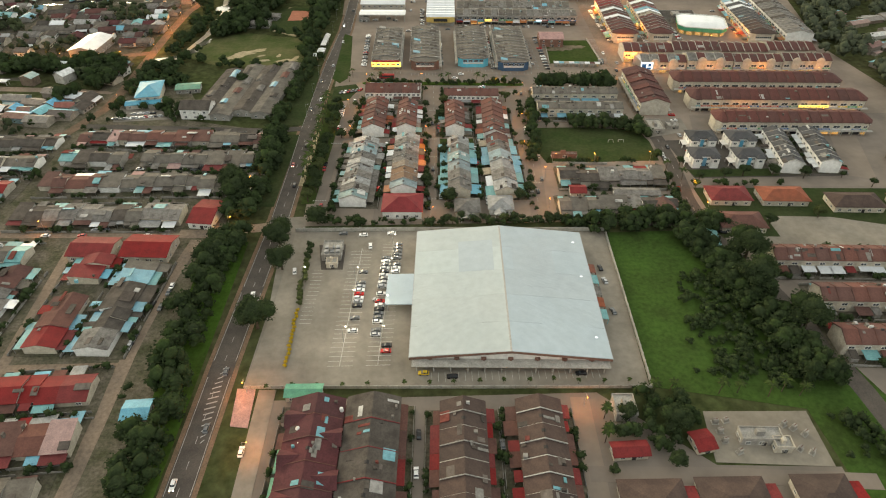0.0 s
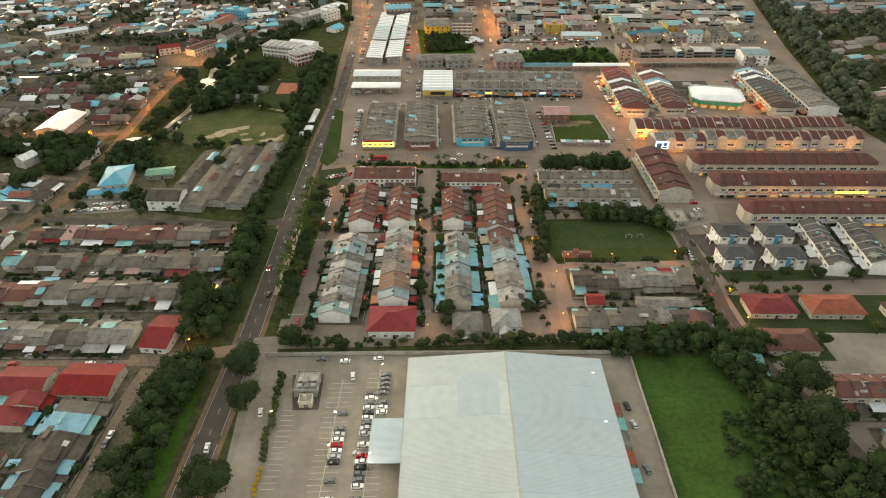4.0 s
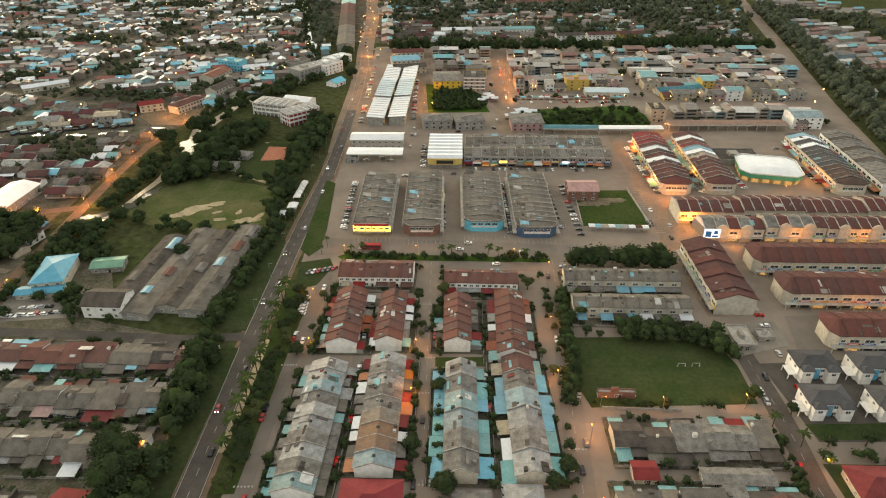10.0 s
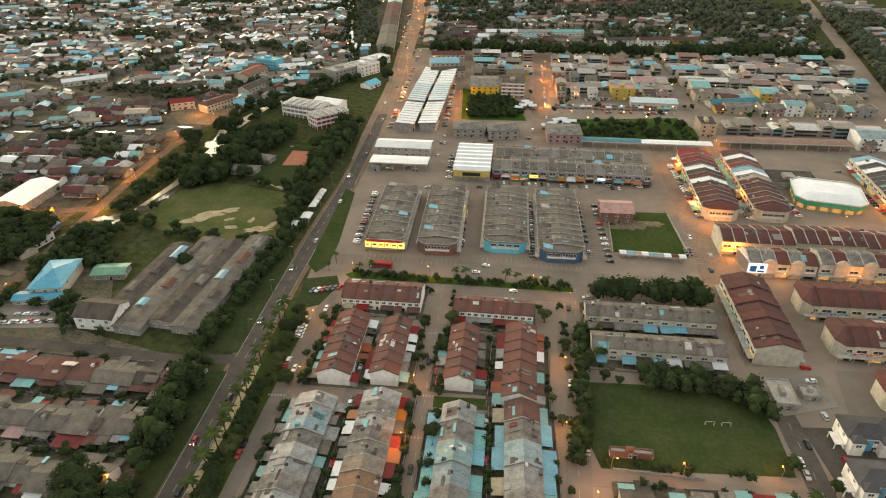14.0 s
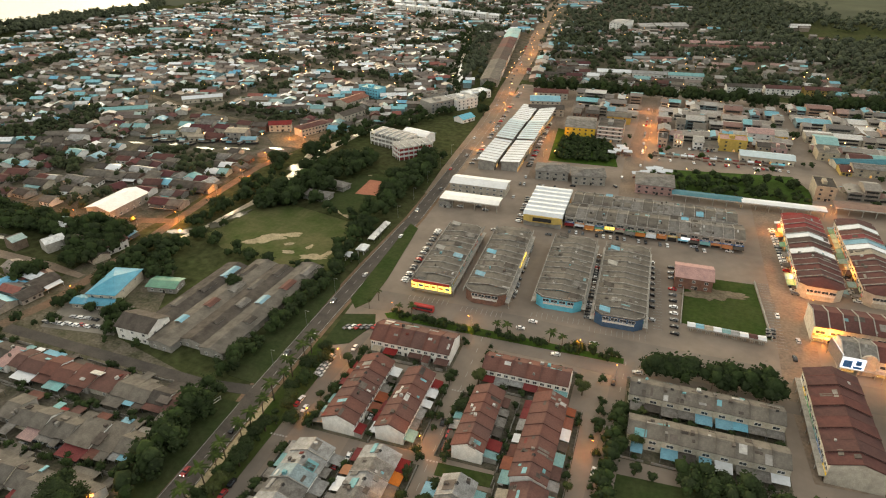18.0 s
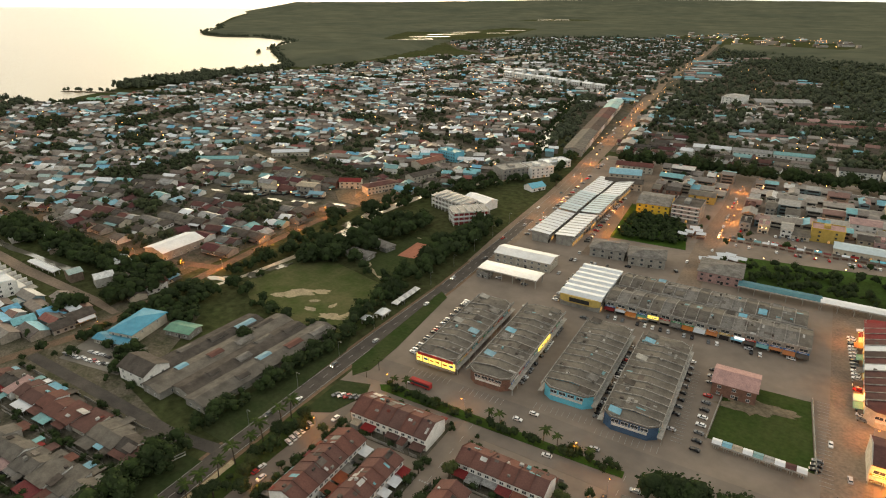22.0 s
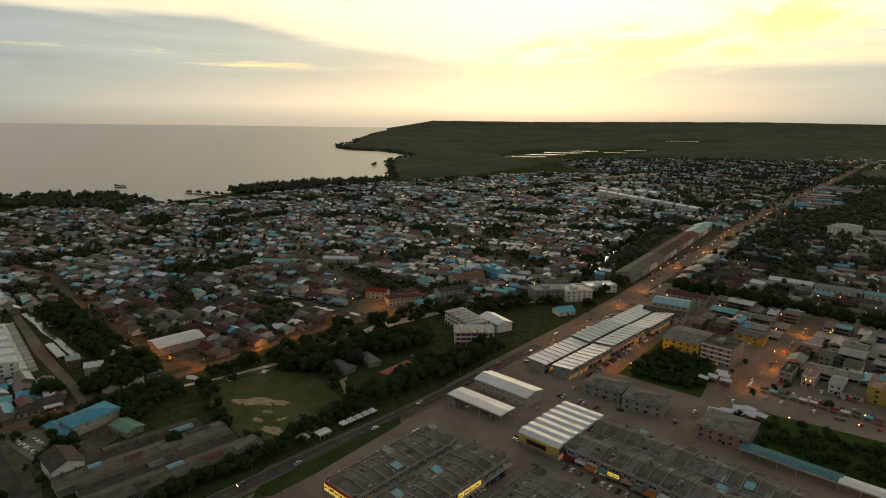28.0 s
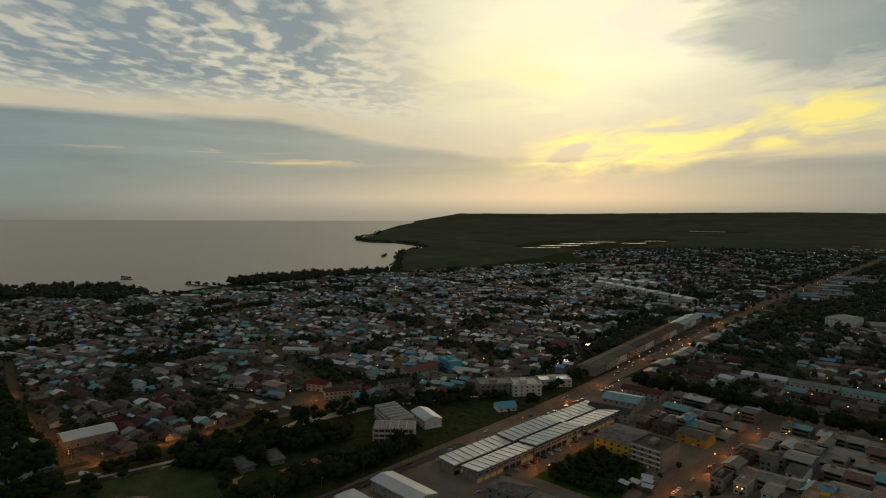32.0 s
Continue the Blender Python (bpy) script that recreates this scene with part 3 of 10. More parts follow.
def inside(x, y, ring):
    hit = False
    for (x0, y0), (x1, y1) in zip(ring, ring[1:] + ring[:1]):
        if (y0 > y) != (y1 > y) and x < (x1 - x0) * (y - y0) / (y1 - y0) + x0:
            hit = not hit
    return hit


def setting(name, shape, mats, label, category):
    return tagged(new(name, shape.mesh(name, mats)), label, category, kind="structure")


def strip(points, width):
    """A band of that width along a line, as a ring."""
    left, right = [], []
    for i, p in enumerate(points):
        a, b = Vector(points[max(i - 1, 0)]), Vector(points[min(i + 1, len(points) - 1)])
        d = (b - a).normalized()
        w = (width[i] if isinstance(width, (list, tuple)) else width) / 2
        left.append((p[0] - d.y * w, p[1] + d.x * w))
        right.append((p[0] + d.y * w, p[1] - d.x * w))
    return left, right


def band(points, width, z0, z1, shape=None, k=0):
    shape = shape or Shape()
    left, right = strip(points, width)
    for i in range(len(points) - 1):
        ring = [left[i], right[i], right[i + 1], left[i + 1]]
        shape.add([(x, y, z1) for x, y in ring] + [(x, y, z0) for x, y in ring], [(0, 1, 2, 3), (4, 5, 1, 0), (6, 7, 3, 2), (5, 6, 2, 1), (7, 4, 0, 3)], k)
    return shape


def block_line(points, half=4.0):
    """Keeps scattered things off a road."""
    for (x0, y0), (x1, y1) in zip(points, points[1:]):
        take((x0 + x1) / 2, (y0 + y1) / 2, math.dist((x0, y0), (x1, y1)), 2 * half, math.degrees(math.atan2(y1 - y0, x1 - x0)), 0.0)

# ---- the land ----
COAST = [(-1235, 560), (-1160, 700), (-1094, 815), (-990, 815), (-937, 826), (-927, 842), (-950, 900), (-965, 973), (-1015, 1044), (-986, 1120), (-980, 1211),
         (-905, 1353), (-960, 1420), (-1040, 1500), (-1150, 1600), (-1290, 1735), (-1350, 1925), (-1480, 1985), (-1600, 2020), (-1731, 1972), (-1860, 2010),
         (-1974, 2105), (-2080, 2290), (-2300, 2500), (-2448, 2680), (-2800, 3100), (-3150, 3600), (-3600, 4200), (-4100, 4800)]


def make_land():
    ring = COAST + [(-3000, 9000), (6000, 9000), (7000, -3000), (-4000, -3000), (-4000, 300), (-1500, 430)]
    ground = Shape().prism(ring, -6.0, 0.0)
    tagged(new("ground", ground.mesh("ground", GROUND)), "flat coastal plain of scrub, earth and grass", "ground", kind="structure")
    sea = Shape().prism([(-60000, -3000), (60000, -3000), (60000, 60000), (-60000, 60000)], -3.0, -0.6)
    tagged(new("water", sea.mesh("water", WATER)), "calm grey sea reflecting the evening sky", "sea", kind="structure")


# paler and greyer than the near woods: haze is painted into this colour
FOREST = mat("hazed_forest_canopy", (0.112, 0.118, 0.080), (0.080, 0.090, 0.064), 0.95, 0.0035, 0.25, stain=0.22, fine=0.012, spec=0.0)
GROUND = mat("scrub_ground", (0.050, 0.062, 0.026), (0.068, 0.070, 0.036), 0.95, 0.012, 0.6, stain=0.5, fine=0.2)
make_land()


LAYER = [0]


def lift(z):
    """Every flat sheet lies a little above the one before it."""
    LAYER[0] += 1
    return z + 0.0009 * LAYER[0]


def patch(name, ring, z, material, label, category="ground", thick=0.3):
    z = lift(z)
    return setting(name, Shape().prism(ring, z - thick, z), material, label, category)


# distant forested rise that closes the land behind the plain
def make_rise():
    s = Shape()
    far, n = 4750.0, 90
    pts = []
    for i in range(n + 1):
        a = radians(-46.5 + 75.0 * i / n)
        h = min(1.0, i / 5.0) * (60 + 26 * min(1.0, max(0.0, (i - 16) / 22.0))) + 3.0 * noise.noise((i * 0.7, 0, 0)) + 1.5 * noise.noise((i * 2.3, 5, 0))
        for d, hh in ((-950, min(2.0, h * 0.1)), (-480, h * 0.33), (-60, h * 0.68), (150, max(h, 0.5))):
            r = far + d
            pts.append((230 + r * math.sin(a), 364 + r * math.cos(a), hh))
    faces = [(4 * i + j, 4 * i + 4 + j, 4 * i + 5 + j, 4 * i + 1 + j) for i in range(n) for j in range(3)]
    s.add(pts, faces)
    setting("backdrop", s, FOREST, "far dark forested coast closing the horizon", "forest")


make_rise()


def in_ring(x, y, ring):
    """Which of many points lie inside a ring, and how far each lies from its edge."""
    hit = np.zeros(x.shape, bool)
    gap = np.full(x.shape, 1e9)
    for (xa, ya), (xb, yb) in zip(ring, ring[1:] + ring[:1]):
        if ya != yb:
            hit ^= ((ya > y) != (yb > y)) & (x < (xb - xa) * (y - ya) / (yb - ya) + xa)
        dx, dy = xb - xa, yb - ya
        u = np.clip(((x - xa) * dx + (y - ya) * dy) / (dx * dx + dy * dy), 0, 1)
        gap = np.minimum(gap, np.hypot(x - xa - u * dx, y - ya - u * dy))
    return hit, gap


CLEARINGS = [[(-330, 2640), (-60, 2560), (220, 2480), (300, 2700), (0, 2980), (-260, 3000)], [(-40, 2020), (260, 1960), (520, 2050), (520, 2110), (240, 2060), (-30, 2090)], [(-1140, 2120), (-900, 2300), (-850, 2560), (-900, 3000), (-1040, 3000), (-1130, 2600), (-1300, 2560), (-1240, 2330)], [(-1140, 3430), (-900, 3640), (-900, 3900), (-1150, 3900), (-1230, 3600)], [(-1110, 4150), (-900, 4330), (-900, 4700), (-1160, 4700)]]


def canopy_sheet(name, ring, cell, low, high, label, fade=40.0):
    """A closed forest canopy seen from far: an uneven sheet of crowns that thins out at its edges."""
    xs, ys = [p[0] for p in ring], [p[1] for p in ring]
    nx, ny = int((max(xs) - min(xs)) / cell) + 1, int((max(ys) - min(ys)) / cell) + 1
    rr = np.random.RandomState(len(ring) * 13 + nx)
    gx, gy = np.meshgrid(min(xs) + np.arange(nx + 1) * cell, min(ys) + np.arange(ny + 1) * cell, indexing="ij")
    gx, gy = gx + rr.uniform(-0.35, 0.35, gx.shape) * cell, gy + rr.uniform(-0.35, 0.35, gx.shape) * cell
    keep, gap = in_ring(gx, gy, ring)
    rough = np.array([noise.noise((x * 0.006, y * 0.006, 2.0)) for x, y in zip(gx.ravel(), gy.ravel())]).reshape(gx.shape)
    h = low + (high - low) * (0.5 + 0.6 * rough + rr.uniform(-0.14, 0.14, gx.shape))
    h *= np.clip(gap / fade, 0.15, 1.0)
    for hole in CLEARINGS:
        within, off = in_ring(gx, gy, hole)
        h *= np.where(within, 0.0, np.clip(off / 70.0, 0.1, 1.0))
        keep &= ~within
    h = np.where(keep, h, -1.0)
    number = np.arange((nx + 1) * (ny + 1)).reshape(nx + 1, ny + 1)
    corners = np.stack([number[:-1, :-1], number[1:, :-1], number[1:, 1:], number[:-1, 1:]], -1).reshape(-1, 4)
    corners = corners[keep.ravel()[corners].sum(1) >= 2]
    used, back = np.unique(corners, return_inverse=True)
    pts = np.stack([gx.ravel(), gy.ravel(), h.ravel()], 1)[used]
    s = Shape()
    s.add(pts.tolist(), back.reshape(-1, 4).tolist())
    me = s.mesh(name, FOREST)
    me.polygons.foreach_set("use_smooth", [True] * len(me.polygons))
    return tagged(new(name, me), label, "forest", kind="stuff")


canopy_sheet("mangrove_forest", [(-1290, 1745), (-1345, 1930), (-1480, 1992), (-1600, 2028), (-1731, 1984), (-1860, 2022), (-1970, 2115), (-2070, 2300), (-2290, 2512), (-2440, 2700), (-2780, 3120), (-3120, 3620), (-3500, 4200),
             (-2000, 4700), (200, 4700), (1900, 3800), (1700, 2300), (900, 1500), (560, 1250), (520, 1500), (330, 1700), (150, 1980), (-40, 2200), (-110, 2560), (-260, 2700), (-540, 2640), (-760, 2440), (-930, 2170), (-860, 1900), (-850, 1600), (-900, 1385), (-1030, 1505), (-1150, 1610)], 19, 7, 13, "dense dark forest and mangrove beyond the town")

# ground under the settlements
KAMPUNG = [(-225, 470), (-216, 600), (-192, 690), (-135, 770), (-105, 850), (-120, 930), (-175, 1080), (-205, 1200), (-240, 1500), (-420, 1760), (-600, 1850), (-730, 1760), (-820, 1500),
           (-860, 1340), (-900, 1180), (-885, 980), (-905, 850), (-1000, 770), (-1040, 660), (-960, 540), (-780, 470), (-520, 470), (-330, 492)]
patch("ground_village", KAMPUNG, 0.03, YARD, "trodden earth yards between village houses")
SOUTHWEST = [(-96, 100), (-100, 250), (-104, 320), (-112, 370), (-215, 400), (-330, 400), (-330, 100)]
patch("ground_southwest", SOUTHWEST, 0.03, YARD, "earth yards round the terrace rows")
TOWN = [(-62, 262), (66, 262), (140, 255), (178, 300), (180, 380), (340, 380), (330, 500), (385, 730), (430, 925), (-60, 930), (-61, 640), (-62, 545), (-62, 400)]
patch("ground_town", TOWN, 0.03, OLD_ASPHALT, "worn grey paving of the town centre")
SOUTHEAST = [(-66, 60), (98, 60), (140, 60), (140, 118), (98, 120), (64, 152), (-62, 152)]
patch("ground_southeast", SOUTHEAST, 0.035, OLD_ASPHALT, "paved lanes round the terrace houses")
EAST = [(150, 120), (300, 120), (330, 380), (178, 380), (150, 260)]
patch("ground_east", EAST, 0.04, OLD_ASPHALT, "paved lanes of the eastern housing estate")
NORTH = [(-60, 950), (260, 950), (380, 1150), (240, 1500), (60, 1950), (-70, 2250), (-120, 2560), (-260, 2690), (-540, 2630), (-760, 2430), (-920, 2170), (-780, 1980), (-600, 1850), (-420, 1760), (-240, 1500), (-190, 1150), (-100, 960)]
patch("ground_north", NORTH, 0.02, YARD, "earth and scrub round the northern houses")

# ---- roads ----
MAIN = [(-83, 60), (-81.5, 114), (-79.5, 172), (-77, 216), (-73.8, 270), (-72.8, 320), (-72.4, 369), (-71.0, 420), (-68.4, 480), (-64, 548), (-63, 640), (-64, 760), (-67, 846), (-72, 910), (-80, 1113),
        (-92, 1250), (-118, 1607), (-113, 2112), (-124, 2600), (-132, 3074)]


def road(name, points, width, material, label, z=0.07):
    block_line(points, (max(width) if isinstance(width, list) else width) / 2 + 1.5)
    z = lift(z)
    return setting(name, band(points, width, z - 0.3, z), material, label, "road")


road("road_main_shoulder", MAIN, 13, PAVING, "reddish dusty shoulders of the main road", 0.05)
road("road_main_north", [(-64, 590)] + MAIN[10:], [13] + [19] * (len(MAIN) - 10), DUSTY_ROAD, "broad dusty main street of the town", 0.09)
road("road_main", MAIN[:11] + [(-63.4, 690)], 9.5, ASPHALT, "dark asphalt two-lane main road", 0.10)
LANE_N = [(-60, 449), (-43, 449), (20, 446), (76, 440), (148, 436), (185, 434)]
road("road_north_street", LANE_N, 18, OLD_ASPHALT, "wide grey street before the shops", 0.06)
road("road_upper_lane", [(-40, 432), (30, 428), (78, 424), (150, 420)], 8, OLD_ASPHALT, "estate street behind the planted verge", 0.08)
road("road_centre_lane", [(9, 432), (7.5, 350), (6, 262)], 8.5, OLD_ASPHALT, "estate lane with dashed crossings", 0.09)
road("road_east_lane", [(75, 432), (70, 370), (65, 320), (60, 262)], 9, OLD_ASPHALT, "estate lane lit by orange lamps", 0.09)
road("road_west_lane", [(-46, 420), (-53, 340), (-57, 262)], 6.5, OLD_ASPHALT, "narrow back lane beside the hedge", 0.08)
road("road_back_lane", [(-22.5, 395), (-23.5, 262)], 5, OLD_ASPHALT, "narrow lane between terrace rows", 0.07)
road("road_back_lane_east", [(34, 395), (33, 265)], 4.5, OLD_ASPHALT, "narrow lane between terrace rows", 0.07)
road("road_field_lane", [(66, 317), (100, 315), (150, 313)], 7, OLD_ASPHALT, "lane along the playing field", 0.08)
EAST_MAIN = [(146, 372), (147, 348), (146.5, 325), (145.5, 306), (143, 282), (143, 262), (144, 248), (152, 225), (160, 190), (166, 150), (170, 100)]
road("road_east_main", EAST_MAIN, 8.5, ASPHALT, "dark estate road lit by orange lamps", 0.09)
road("road_east_cross", [(146, 304), (160, 297), (205, 296), (262, 293)], 7.5, OLD_ASPHALT, "estate street before the white duplexes", 0.085)
road("road_shop_row", [(150, 380), (149, 440), (155, 520), (160, 640)], 17, DUSTY_ROAD, "broad street along the brown-roofed shops", 0.07)
road("road_market", [(1, 640), (0, 700), (2, 800), (0, 900)], 12, DUSTY_ROAD, "market street", 0.07)
road("road_mid", [(70, 610), (72, 700), (80, 800), (84, 900)], 15, DUSTY_ROAD, "orange-lit town street", 0.07)
road("road_cross", [(-60, 640), (0, 634), (70, 690), (200, 692), (340, 690)], 12, OLD_ASPHALT, "cross street of the town", 0.065)
road("road_avenue", [(-70, 918), (70, 920), (240, 918), (430, 918)], 10, OLD_ASPHALT, "avenue lined with trees", 0.06)
road("road_drain", [(250, 300), (311, 491), (377, 726), (440, 950), (499, 1173), (560, 1400)], 16, OLD_ASPHALT, "straight road beside a drainage channel", 0.06)
road("lane_southwest_mid", [(-171, 252), (-168.5, 215), (-166, 176), (-165, 100)], 4.5, DUSTY_ROAD, "dusty lane between the house rows", 0.085)
road("lane_southwest_cross", [(-230, 171), (-163, 170.3), (-121, 170.3)], 4.5, DUSTY_ROAD, "dusty lane across the house rows", 0.09)
road("road_village", [(-245, 300), (-212, 400), (-211, 430), (-212, 466), (-214, 553), (-213, 600), (-205, 640)], 7, PAVING, "village road in reddish dust", 0.07)
road("road_village_west", [(-213, 500), (-270, 487), (-296, 485), (-374, 489), (-428, 497), (-560, 520)], 7, PAVING, "village road lit by orange lamps", 0.08)
road("road_lane_south", [(-320, 262), (-211, 260), (-110, 257), (-78, 262)], 7, DUSTY_ROAD, "dusty lane between terrace rows", 0.07)
road("road_lane_mid", [(-300, 322), (-180, 319), (-106, 316)], 5, EARTH, "earth lane between terrace rows", 0.07)
road("road_lane_west", [(-112, 252), (-114, 237), (-117, 210), (-118.5, 178), (-118, 147), (-118, 115), (-117, 60)], 5.5, DUSTY_ROAD, "dusty lane between house rows", 0.08)
road("road_works", [(-215, 375), (-150, 370), (-100, 366), (-77, 368)], 6, ASPHALT, "side road to the workshops", 0.07)
road("road_village_mid", [(-213, 690), (-330, 720), (-480, 780), (-700, 850)], 6, EARTH, "village lane", 0.07)
road("road_village_north", [(-170, 860), (-300, 930), (-500, 1060), (-800, 1200)], 6, EARTH, "village lane", 0.07)
road("road_village_rise", [(-330, 500), (-350, 720), (-330, 940), (-300, 1300), (-330, 1600)], 6, EARTH, "village lane", 0.075)
road("road_coast", [(-880, 1290), (-700, 1620), (-500, 1900), (-380, 2100)], 8, EARTH, "track behind the mangrove edge", 0.07)
road("road_south_lane", [(-5, 60), (-4, 152)], 6.5, OLD_ASPHALT, "lane between terrace rows", 0.08)
road("road_south_lane_mid", [(25, 60), (25, 150)], 5, OLD_ASPHALT, "lane between terrace rows", 0.08)
road("road_south_lane_east", [(53, 60), (56, 120), (57, 150)], 7, OLD_ASPHALT, "lane beside the terrace rows", 0.08)
road("road_south_cross", [(54, 118), (100, 116), (150, 112)], 6, OLD_ASPHALT, "lane before the yard", 0.085)
road("road_slip", [(-66, 270), (-64, 240), (-62, 200), (-64, 158)], 11, CARPARK, "paved slip road beside the car park", 0.09)


def dashes(points, step, length, width, z, offset=0.0, shape=None):
    shape = shape or Shape()
    for (x0, y0), (x1, y1) in zip(points, points[1:]):
        L = math.dist((x0, y0), (x1, y1))
        dx, dy = (x1 - x0) / L, (y1 - y0) / L
        for i in range(int(L / step)):
            a = i * step
            px, py = x0 + dx * a - dy * offset, y0 + dy * a + dx * offset
            qx, qy = px + dx * length, py + dy * length
            ring = [(px + dy * width / 2, py - dx * width / 2), (qx + dy * width / 2, qy - dx * width / 2), (qx - dy * width / 2, qy + dx * width / 2), (px - dy * width / 2, py + dx * width / 2)]
            shape.prism(ring, z - 0.02, z)
    return shape


paint = dashes(MAIN[:14], 10.0, 3.2, 0.18, 0.162)
for off in (4.3, -4.3):
    dashes(MAIN[:14], 10.0, 10.0, 0.2, 0.162, off, paint)
for lane in ([(9, 432), (7.5, 350), (6, 262)], [(75, 432), (70, 370), (65, 320), (60, 262)], EAST_MAIN[:8]):
    dashes(lane, 9.0, 3.5, 0.16, 0.162, 0, paint)
# hatched island on the main road and the dashed crossings
for i in range(15):
    y = 134 + i * 2.4
    w = 0.6 + 2.6 * math.sin(math.pi * (i + 0.5) / 15)
    paint.prism([(-78.3 - w, y), (-78.3 + w * 0.2, y + 1.2), (-78.3 + w * 0.2, y + 1.7), (-78.3 - w, y + 0.5)], 0.10, 0.164)
for x, y in ((8.5, 392), (7.5, 352), (6.5, 330), (6, 285), (71, 388), (67.5, 340), (63.5, 300), (-52, 348), (-55.5, 285)):
    for i in range(6):
        paint.box(x - 3.6 + i * 1.25, x - 2.9 + i * 1.25, y - 0.4, y + 0.4, 0.09, 0.162)
setting("road_markings", paint, PAINT, "white painted lane lines and crossings", "road marking")

# ---- lawns, fields and verges ----
patch("field_play", [(72, 365), (104, 365), (138, 360), (141, 345), (140, 322), (73, 321), (67, 345)], 0.06, GRASS, "dark green playing field between the terraces", "field")
patch("field_park", [(-182, 490), (-172, 530), (-150, 545), (-100, 530), (-80, 480), (-88, 462), (-118, 466), (-162, 476)], 0.06, DRY_GRASS, "rough village football field", "field")
patch("field_park_north", [(-132, 560), (-128, 610), (-98, 612), (-94, 545), (-112, 540)], 0.06, GRASS, "lawn beside the clay court", "field")
patch("field_rect", [(104, 520), (139, 520), (140, 468), (100, 471)], 0.07, GRASS, "fenced green plot before the unfinished block", "field")
patch("field_store", [(91, 252), (145, 253), (158, 200), (173, 147), (155, 100), (142, 100), (140, 142), (86, 154)], 0.06, ROUGH_GRASS, "overgrown field beside the superstore", "field")
patch("field_square", [(5, 682), (2, 772), (52, 740), (60, 682)], 0.07, ROUGH_GRASS, "overgrown square lot in the town", "field")
patch("field_lot", [(92, 640), (190, 634), (196, 668), (188, 698), (96, 688)], 0.07, ROUGH_GRASS, "overgrown lot behind the long shop row", "field")
patch("field_far", [(-540, 1450), (-405, 1464), (-385, 1350), (-505, 1330)], 0.06, DRY_GRASS, "open grass field in the village", "field")
patch("field_bare", [(-481, 896), (-444, 935), (-395, 880), (-430, 845)], 0.06, EARTH, "bare earth plot in the village", "field")
patch("yard_works_west", [(-226, 378), (-160, 374), (-152, 404), (-172, 446), (-205, 452), (-228, 440)], 0.045, YARD, "worn yard between the workshops and the hall", "yard")
patch("yard_duplex", [(151, 346), (236, 350), (240, 302), (154, 302)], 0.07, ASPHALT, "dark paved yard round the white duplexes", "yard")
patch("verge_duplex", [(153, 311), (205, 311), (204, 303), (155, 303)], 0.12, GRASS, "fenced lawn before the white duplexes", "verge")
patch("yard_estate", [(178, 264), (212, 262), (238, 254), (240, 236), (156, 239), (152, 247), (178, 246)], 0.13, CARPARK, "pale paved yard between bungalows and terraces", "yard")
patch("field_gardens", [(150, 292), (262, 288), (262, 242), (150, 246)], 0.10, GRASS, "gardens round the bungalows", "garden")
patch("verge_main", [(-64, 540), (-57, 534), (-53.5, 470), (-54, 446), (-59, 438), (-65, 446)], 0.12, GRASS, "grassed island beside the main road", "verge")
patch("verge_west", [(-88, 280), (-79, 280), (-76.5, 360), (-90, 360)], 0.08, GRASS, "grass verge by the main road", "verge")
patch("verge_west_north", [(-92, 374), (-76.5, 372), (-75, 455), (-82, 470), (-92, 455)], 0.08, GRASS, "grass verge by the main road", "verge")
patch("verge_south", [(-98, 60), (-90, 60), (-86, 250), (-106, 240)], 0.08, ROUGH_GRASS, "bushy verge beside the main road", "verge")
patch("verge_east", [(-65, 282), (-58, 282), (-52, 400), (-65, 410)], 0.08, GRASS, "hedged strip between lane and main road", "verge")
patch("verge_street", [(-37, 441.5), (74, 434), (74, 430), (-40, 434.5), (-43, 438)], 0.14, ROUGH_GRASS, "planted verge along the street", "verge")
patch("verge_round", [(-62, 432), (-47, 436), (-44, 428), (-50, 410), (-62, 404)], 0.12, GRASS, "rounded grass island at the junction", "verge")
patch("verge_lane", [(76, 312), (85, 311), (84, 290), (78, 291)], 0.12, GRASS, "fenced lawn at the lane corner", "verge")
patch("verge_lower_b", [(11, 346), (33, 346), (33, 352), (11, 352)], 0.1, GRASS, "strip of garden between terraces", "verge")
patch("verge_lower_a", [(-20, 350), (2, 350), (2, 346), (-20, 346)], 0.1, GRASS, "strip of garden between terraces", "verge")


def blotch(cx, cy, rx, ry, turn, seed):
    """An uneven worn outline."""
    out = []
    for k in range(40):
        a = 2 * math.pi * k / 40
        w = 1.0 + 0.55 * noise.noise((math.cos(a) * 1.7 + seed, math.sin(a) * 1.7, seed)) + 0.35 * noise.noise((math.cos(a) * 5 + seed, math.sin(a) * 5, 3.0))
        u, v = math.cos(a) * rx * w, math.sin(a) * ry * w
        c, s = math.cos(radians(turn)), math.sin(radians(turn))
        out.append((cx + u * c - v * s, cy + u * s + v * c))
    return out


for k, (bx, by, rx, ry, turn) in enumerate(((-141, 496, 13, 4.5, 35), (-130, 504, 8, 2.6, 20), (-104, 481, 9, 3.2, 10), (-98, 487, 5, 2, 60), (-121, 483, 4, 2.2, 0), (-126, 492, 3, 1.4, 30), (-112, 492, 3.5, 1.6, 80), (-150, 487, 4, 1.8, 10))):
    patch("bare_patch", blotch(bx, by, rx, ry, turn, k * 3.7), 0.075, SAND, "worn sandy patch in the field")
setting("path_main", band([(-67.8, 300), (-66.8, 318), (-66.0, 336), (-65.8, 356), (-65.6, 366)], 2.6, -0.1, 0.17), SAND, "pale sandy footpath beside the main road", "path")
